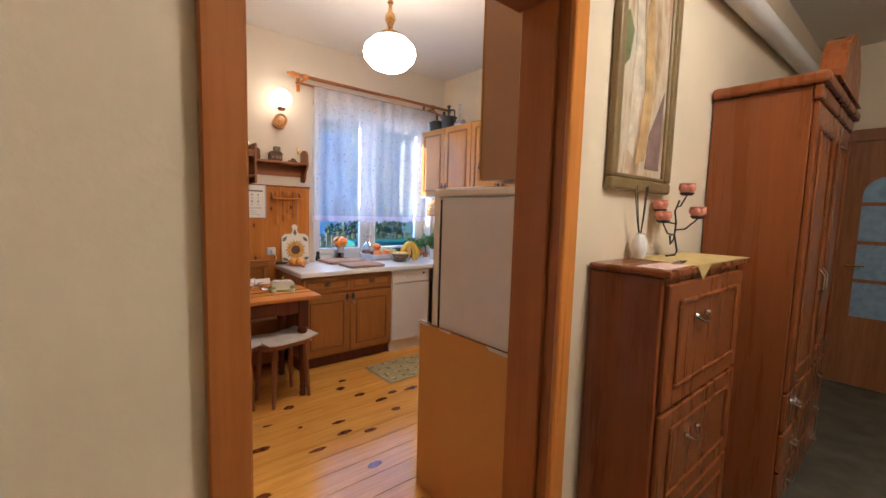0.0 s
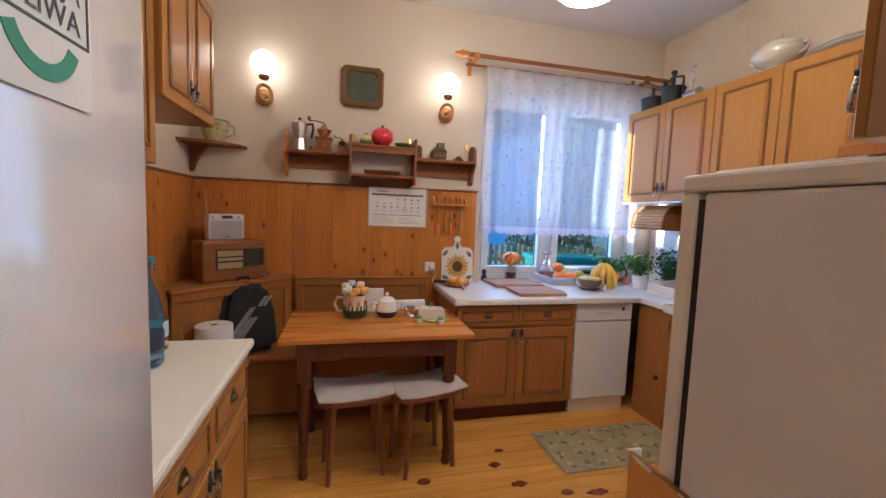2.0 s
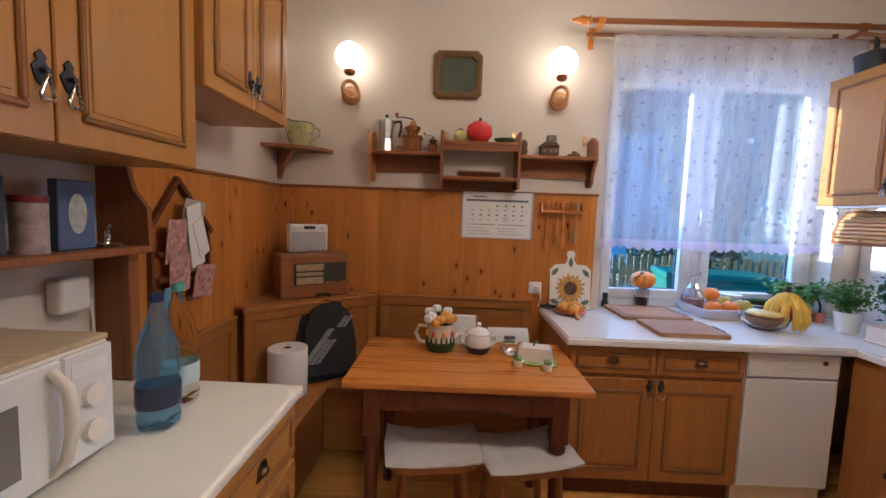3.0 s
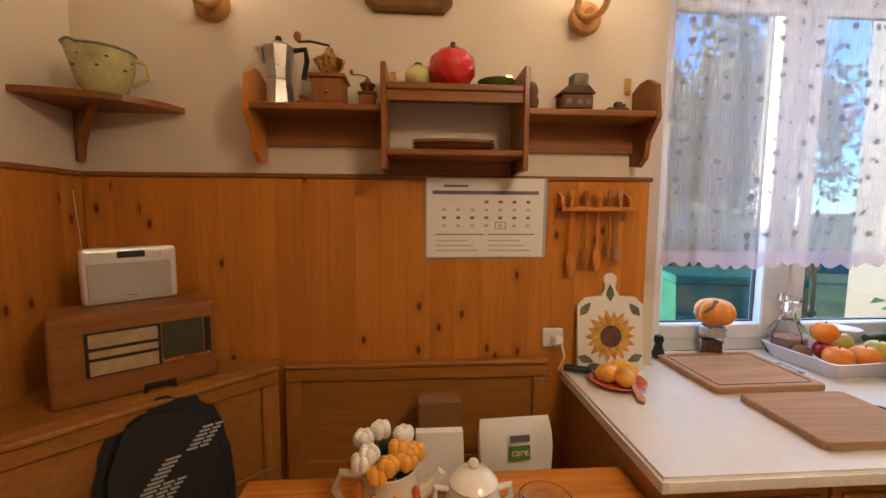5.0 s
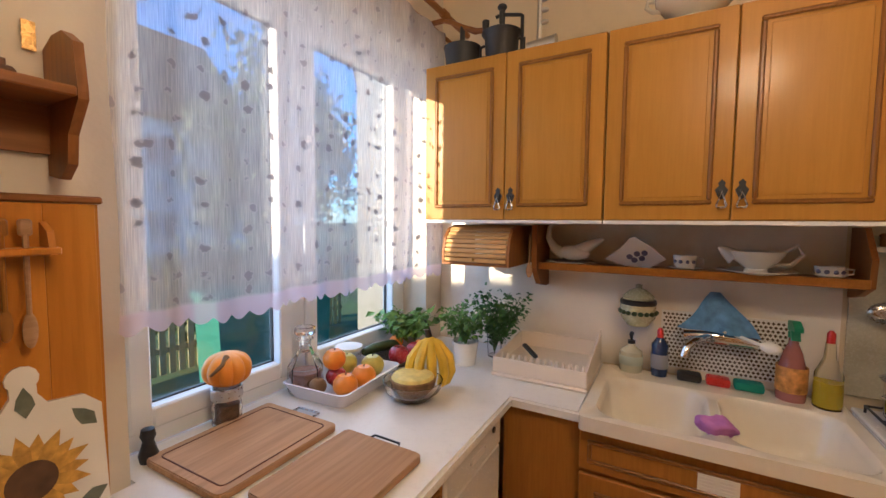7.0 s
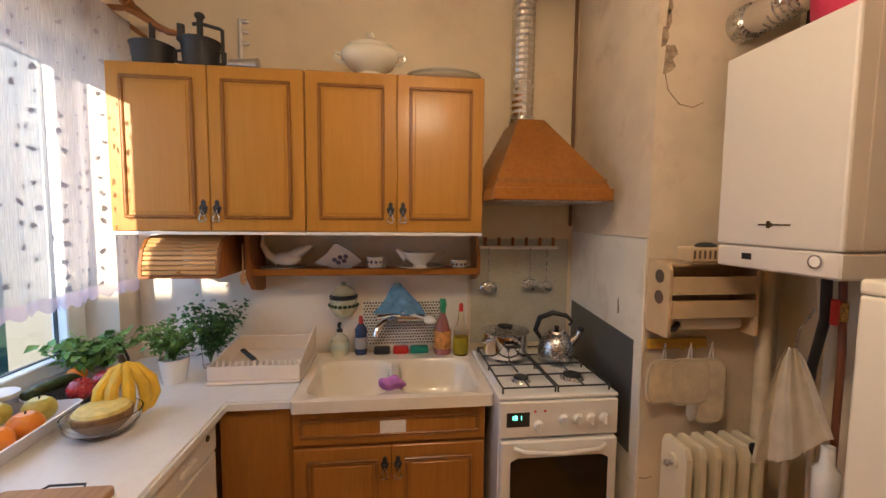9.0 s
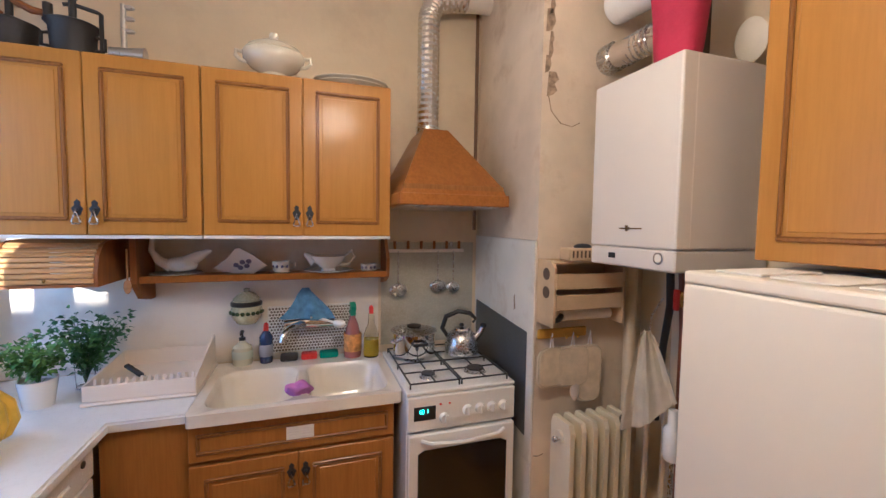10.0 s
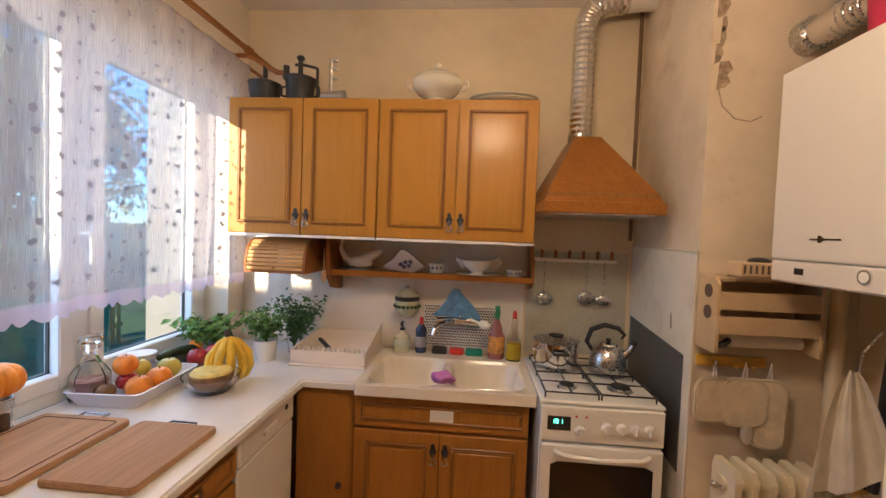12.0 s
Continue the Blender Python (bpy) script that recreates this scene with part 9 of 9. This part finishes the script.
part("crack", tube(bmesh.new(), [(2.1995, 1.655, 0.55), (2.1995, 1.63, 0.545), (2.1995, 1.60, 0.552)], 0.002, 5), BARE, pier, "thin dark crack")
part("chip", on_pier(prism(bmesh.new(), [(2.40, 1.20), (2.415, 1.19), (2.42, 1.25), (2.41, 1.27)], 1.694, 1.6952, "XZ")), BARE, bpy.data.objects["splash_board"], "dark chip in the board")
solo("upper_ledge", on_pier(B(2.185, XE - 0.004, 1.686, 1.698, 1.547, 1.556)), PLASTER_OLD, "thin ledge above the splash board", "trim")

# ---- beside the tall fridge ----
TAN_BOARD = wood("pale tan board", (0.66, 0.52, 0.29), (0.74, 0.60, 0.36), "Y", 0.5, 0.0, 18.0)
mw = thing("microwave", pose(-0.345, 1.86, 0.8485, 0, 0, WEST), "cream microwave oven with a bowed handle", "microwave")
W, D, H = 0.445, 0.32, 0.265
part("case", B(0, W, 0, D, 0.012, H, bevel=0.006), CREAM_METAL, mw)
part("wood_top", B(0.0, W, 0.0, D, H + 0.0005, H + 0.012, bevel=0.002), TAN_BOARD, mw, "thin wooden board on top")
part("door", B(0.004, W * 0.72, -0.014, -0.0005, 0.02, H - 0.006, bevel=0.005), WHITE_METAL, mw)
part("window", B(0.05, W * 0.52, -0.0155, -0.0135, 0.065, H - 0.06), paint("grey oven window", (0.22, 0.20, 0.17), 0.2), mw, "grey mesh window")
part("control_panel", B(W * 0.725, W - 0.004, -0.012, -0.0005, 0.02, H - 0.006, bevel=0.004), WHITE_METAL, mw)
part("handle", tube(bmesh.new(), [(W * 0.66, -0.014, H - 0.02), (W * 0.68, -0.04, H - 0.06), (W * 0.685, -0.045, H * 0.5), (W * 0.67, -0.035, 0.06), (W * 0.65, -0.014, 0.03)], [0.010, 0.013, 0.012, 0.011, 0.008], 10), CREAM_METAL, mw, "cream bowed handle", True)
for z in (0.08, 0.16):
    part("dial", rod(bmesh.new(), (W * 0.86, -0.024, z), (W * 0.86, -0.0115, z), 0.024, seg=18), CREAM_METAL, mw, smooth=True)
part("label", B(W * 0.76, W - 0.02, -0.0132, -0.0118, 0.205, 0.235), PAPER, mw)
for x in (0.04, W - 0.04):
    part("foot", B(x - 0.015, x + 0.015, 0.03, D - 0.03, 0, 0.012), BLACK, mw)
BLUE_PET = glass("blue bottle plastic", (0.34, 0.56, 0.80), 0.05, 1.12)
BLUE_PET.node_tree.nodes["Principled BSDF"].inputs["Transmission Weight"].default_value = 0.86
CLEAR_PET = glass("clear bottle plastic", (0.90, 0.96, 0.97), 0.02, 1.12)


def water_bottle(x, y, mt, capm, lab, label, k=1.0):
    b = thing("water_bottle", pose(x, y, 0.8485), label, "bottle", "bottles by the microwave")
    bm = lathe(bmesh.new(), [(0, 0.006), (0.03 * k, 0.0), (0.047 * k, 0.008), (0.05 * k, 0.03), (0.047 * k, 0.05), (0.05 * k, 0.06), (0.05 * k, 0.12), (0.046 * k, 0.135), (0.05 * k, 0.15), (0.048 * k, 0.20), (0.036 * k, 0.25), (0.028 * k, 0.27), (0.018, 0.305), (0.014, 0.33), (0, 0.33)], seg=26)
    for v in bm.verts:
        if v.co.z < 0.01:
            a = math.atan2(v.co.y, v.co.x)
            v.co.z += 0.006 * (1 + math.cos(5 * a)) * 0.5
    part("body", bm, mt, b, smooth=True)
    part("label", lathe(bmesh.new(), [(0.0503 * k, 0.062), (0.0512 * k, 0.064), (0.0512 * k, 0.118), (0.0503 * k, 0.12)], seg=26, close=False), lab, b, "printed label", True)
    part("cap", lathe(bmesh.new(), [(0, 0.33), (0.0165, 0.33), (0.0165, 0.352), (0, 0.353)], seg=16), capm, b, smooth=True)


water_bottle(-0.305, 2.405, BLUE_PET, paint("dark blue cap", (0.02, 0.03, 0.10), 0.35), paint("navy label", (0.03, 0.035, 0.07), 0.4, var=0.3, scale=40), "large blue plastic water bottle with a navy label")
water_bottle(-0.345, 2.545, CLEAR_PET, paint("mint cap", (0.14, 0.42, 0.36), 0.35), paint("pale label", (0.55, 0.66, 0.66), 0.4), "clear plastic bottle with a mint cap")
bm = bmesh.new()
bmesh.ops.create_icosphere(bm, subdivisions=4, radius=0.1)
for v in bm.verts:
    n3 = noise.noise(v.co * 16) * 0.35 + noise.noise(v.co * 40) * 0.15
    v.co = Vector((v.co.x * (0.55 + n3), v.co.y * (0.42 + n3), max(-0.09, v.co.z * (1.15 + n3))))
solo("plastic_bag", bm, paint("creased white plastic", (0.66, 0.64, 0.58), 0.3, var=0.1, scale=20, bump=0.4), "creased white plastic bag beside the microwave", "bag", pose(-0.50, 2.40, 0.9395), True)
sh = thing("spice_shelf", pose(XW + 0.001, 1.80, 1.27, 0, 0, WEST), "brown wall shelf with tins and books", "shelf")
part("board", B(0, 0.90, -0.17, 0, 0.0, 0.022, bevel=0.003), SHELF_WOOD_Z, sh)
part("end", prism(bmesh.new(), [(-0.17, 0.0225), (0, 0.0225), (0, 0.27), (-0.10, 0.27), (-0.12, 0.20), (-0.165, 0.14)], 0.88, 0.90, "YZ"), SHELF_WOOD_Z, sh)
part("bracket", B(0.86, 0.90, -0.12, 0, -0.42, -0.001, bevel=0.004), SHELF_WOOD_Z, sh)
for x, w, h, dd, mt, nm, lb in ((0.34, 0.06, 0.17, 0.12, paint("green spine", (0.08, 0.12, 0.04), 0.5), "book", "green cookery book on the spice shelf"), (0.42, 0.10, 0.185, 0.06, paint("dark spine", (0.05, 0.05, 0.07), 0.5), "book", "dark cookery book on the spice shelf"), (0.64, 0.11, 0.19, 0.03, paint("blue card", (0.10, 0.14, 0.26), 0.5), "picture_card", "blue card with a pale oval picture")):
    o = solo(nm, B(0, dd, 0, w, 0, h, bevel=0.003), mt, lb, "book" if nm == "book" else "card", pose(XW + 0.03 + (0.02 if nm == "book" else 0.055), 1.80 + x, 1.2925))
    if nm == "picture_card":
        bm = ball(bmesh.new(), (dd + 0.0005, w / 2, h * 0.52), 0.05, 0.02, 0.55, 1.1, 14, 10)
        part("oval", bm, paint("pale oval picture", (0.55, 0.55, 0.45), 0.5, var=0.3, scale=40), o, smooth=True)
tn = thing("spice_tin", pose(XW + 0.10, 2.38, 1.2925), "tall printed tin with a dark red lid", "tin")
part("tin", lathe(bmesh.new(), [(0, 0), (0.036, 0), (0.036, 0.13), (0, 0.13)], seg=24), paint("faded tin print", (0.48, 0.38, 0.32), 0.35, var=0.4, scale=30), tn, smooth=True)
part("lid", lathe(bmesh.new(), [(0.0365, 0.125), (0.038, 0.126), (0.038, 0.142), (0, 0.144)], seg=24), paint("dark red lid", (0.20, 0.02, 0.02), 0.35), tn, smooth=True)
rn = thing("ring_holder", pose(XW + 0.10, 2.60, 1.2925), "small metal ornament on a dish", "ornament")
part("dish", lathe(bmesh.new(), [(0, 0), (0.03, 0), (0.042, 0.010), (0, 0.005)], seg=18), STEEL, rn, smooth=True)
part("figure", tube(bmesh.new(), [(0, 0, 0.005), (0.005, 0, 0.03), (-0.005, 0.01, 0.05), (0.004, 0.012, 0.065)], [0.006, 0.008, 0.005, 0.004], 8), STEEL, rn, smooth=True)
wb = thing("wall_box", pose(XW + 0.001, 2.50, 1.10, 0, 0, WEST), "white plastic junction box with a cable", "box")
part("box", B(0, 0.10, -0.05, 0, 0.0, 0.105, bevel=0.014, seg=3), CREAM_METAL, wb, smooth=True)
part("cable", tube(bmesh.new(), [(0.10, -0.02, 0.03), (0.13, -0.015, 0.02), (0.145, -0.01, -0.05), (0.145, -0.01, -0.2)], 0.004, 6), CREAM_METAL, wb)
lr = thing("letter_rack", pose(XW + 0.021, 2.84, 1.0, 0, 0, WEST), "house-shaped dark wooden letter rack full of papers", "letter rack")
part("roof_slat", prism(bmesh.new(), [(0.0, 0.33), (0.012, 0.315), (0.185, 0.52), (0.175, 0.54)], -0.022, 0, "XZ"), DARK_LEG, lr)
part("roof_slat", prism(bmesh.new(), [(0.18, 0.535), (0.172, 0.515), (0.388, 0.305), (0.40, 0.32)], -0.024, -0.001, "XZ"), DARK_LEG, lr)
part("post", B(0.02, 0.036, -0.02, 0, 0.03, 0.325), DARK_LEG, lr), part("post", B(0.365, 0.381, -0.02, 0, 0.03, 0.315), DARK_LEG, lr)
for z in (0.03, 0.13, 0.23):
    part("pocket", B(0.037, 0.364, -0.036, -0.02, z, z + 0.018), DARK_LEG, lr)
REDP = paint("pink printed paper", (0.56, 0.33, 0.28), 0.6, var=0.5, scale=45, dirt=((0.34, 0.07, 0.06), 30.0, 0.9))
for nm, x, z, w, h, ty, mt in (("card", 0.06, 0.20, 0.11, 0.17, 0, REDP), ("leaflet", 0.09, 0.07, 0.12, 0.15, -6, REDP), ("envelope", 0.13, 0.24, 0.13, 0.22, 8, paint("grey envelope", (0.50, 0.44, 0.38), 0.7)), ("letter", 0.22, 0.16, 0.09, 0.27, -16, PAPER), ("letter", 0.27, 0.20, 0.07, 0.17, -28, PAPER), ("card", 0.12, 0.12, 0.11, 0.14, 3, paint("photo print", (0.30, 0.24, 0.20), 0.5, var=0.6, scale=40)), ("leaflet", 0.05, 0.02, 0.09, 0.09, 0, paint("blue leaflet", (0.14, 0.28, 0.40), 0.6)), ("leaflet", 0.22, 0.04, 0.13, 0.14, 5, REDP)):
    bm = B(0, w, -0.004, 0, 0, h)
    bm.transform(pose(x, -0.026 - 0.006 * (int(x * 100) % 4), z, 6, ty, 0))
    part(nm, bm, mt, lr)

# magnet sign on the tall fridge
sg = thing("fridge_magnet", pose(0.0018, 1.363, 1.503, 0, 0, WEST) @ Matrix.Scale(0.94, 4), "white station sign magnet with green arcs on the fridge door", "magnet")
W, H = 0.185, 0.245
part("plate", prism(bmesh.new(), rounded(0, W, 0, H, 0.012, 3), -0.003, 0.0, "XZ"), PAPER, sg)
SIGN_G = paint("sign green", (0.03, 0.24, 0.11), 0.4)
SIGN_K = paint("sign black", (0.02, 0.02, 0.022), 0.4)
bm = bmesh.new()
for d in ((0.012, W - 0.006, 0.080, 0.0835), (0.012, W - 0.006, 0.165, 0.1685), (0.012, 0.0155, 0.0835, 0.165), (W - 0.0095, W - 0.006, 0.0835, 0.165)):
    box(bm, d[0], d[1], -0.0042, -0.0031, d[2], d[3])
part("border", bm, SIGN_K, sg, "black border")
for a0, a1, cz in ((200, 340, 0.085), (20, 160, 0.160)):
    outer = arc((W / 2, cz), 0.066, a0, a1, 14)
    inner = arc((W / 2, cz), 0.046, a1, a0, 14)
    part("arc", prism(bmesh.new(), outer + inner, -0.0042, -0.0031, "XZ"), SIGN_G, sg, "green arc")
for word, z in (("STACJA", 0.130), ("OLIWA", 0.092)):
    tc = bpy.data.curves.new("word", "FONT")
    tc.body, tc.size, tc.extrude, tc.align_x = word, 0.040, 0.0004, "CENTER"
    tc.materials.append(SIGN_K)
    wd = new("word", tc)
    wd.matrix_basis = pose(W / 2 + 0.003, -0.0038, z, 90)
    wd.parent = sg
    PLACE[wd.name] = PLACE[sg.name]

# papers on the small fridge
for k, (x, w, h) in enumerate(((1.03, 0.10, 0.006), (1.16, 0.14, 0.005), (1.32, 0.12, 0.007))):
    solo("paper", B(x, x + w, 1.32, 1.56, 1.4905, 1.4905 + h, bevel=0.002), PAPER, "low pile of white papers on the fridge", "paper")

# rug
RUG = paint("sage woven rug", (0.36, 0.31, 0.15), 0.95, var=0.25, scale=8, fine=250, bump=0.8)
RUG_D = paint("olive rug leaf", (0.18, 0.17, 0.06), 0.95, var=0.25, scale=30, fine=250, bump=0.6)
RUG_L = paint("pale rug leaf", (0.52, 0.44, 0.25), 0.95, var=0.2, scale=30, fine=250, bump=0.6)
ru = thing("rug", pose(1.53, 2.775, 0.0015), "sage green leaf-patterned kitchen rug", "rug")
W, D = 0.86, 0.42
part("mat", B(0, W, 0, D, 0, 0.008, bevel=0.003), RUG, ru)
rnd = random.Random(8)
for i in range(8):
    for k in range(4):
        x, y = 0.055 + i * 0.107, 0.055 + k * 0.104
        for j in range(3):
            a = rnd.uniform(0, 360)
            bm = prism(bmesh.new(), [(0, 0), (0.018, 0.012), (0.046, 0.0), (0.018, -0.012)], 0.0078, 0.0094)
            bm.transform(pose(x, y, 0.0002 * j, 0, 0, a))
            part("woven_leaf", bm, RUG_D if (i + k + j) % 2 else RUG_L, ru)
for x in (0.0, W):
    bm = bmesh.new()
    for k in range(28):
        s = -1 if x == 0 else 1
        tube(bm, [(x, 0.01 + k * 0.0148, 0.003), (x + s * 0.02, 0.012 + k * 0.0148, 0.0025)], 0.0018, 4)
    tagged(part("fringe", bm, RUG_L, ru), kind="stuff")
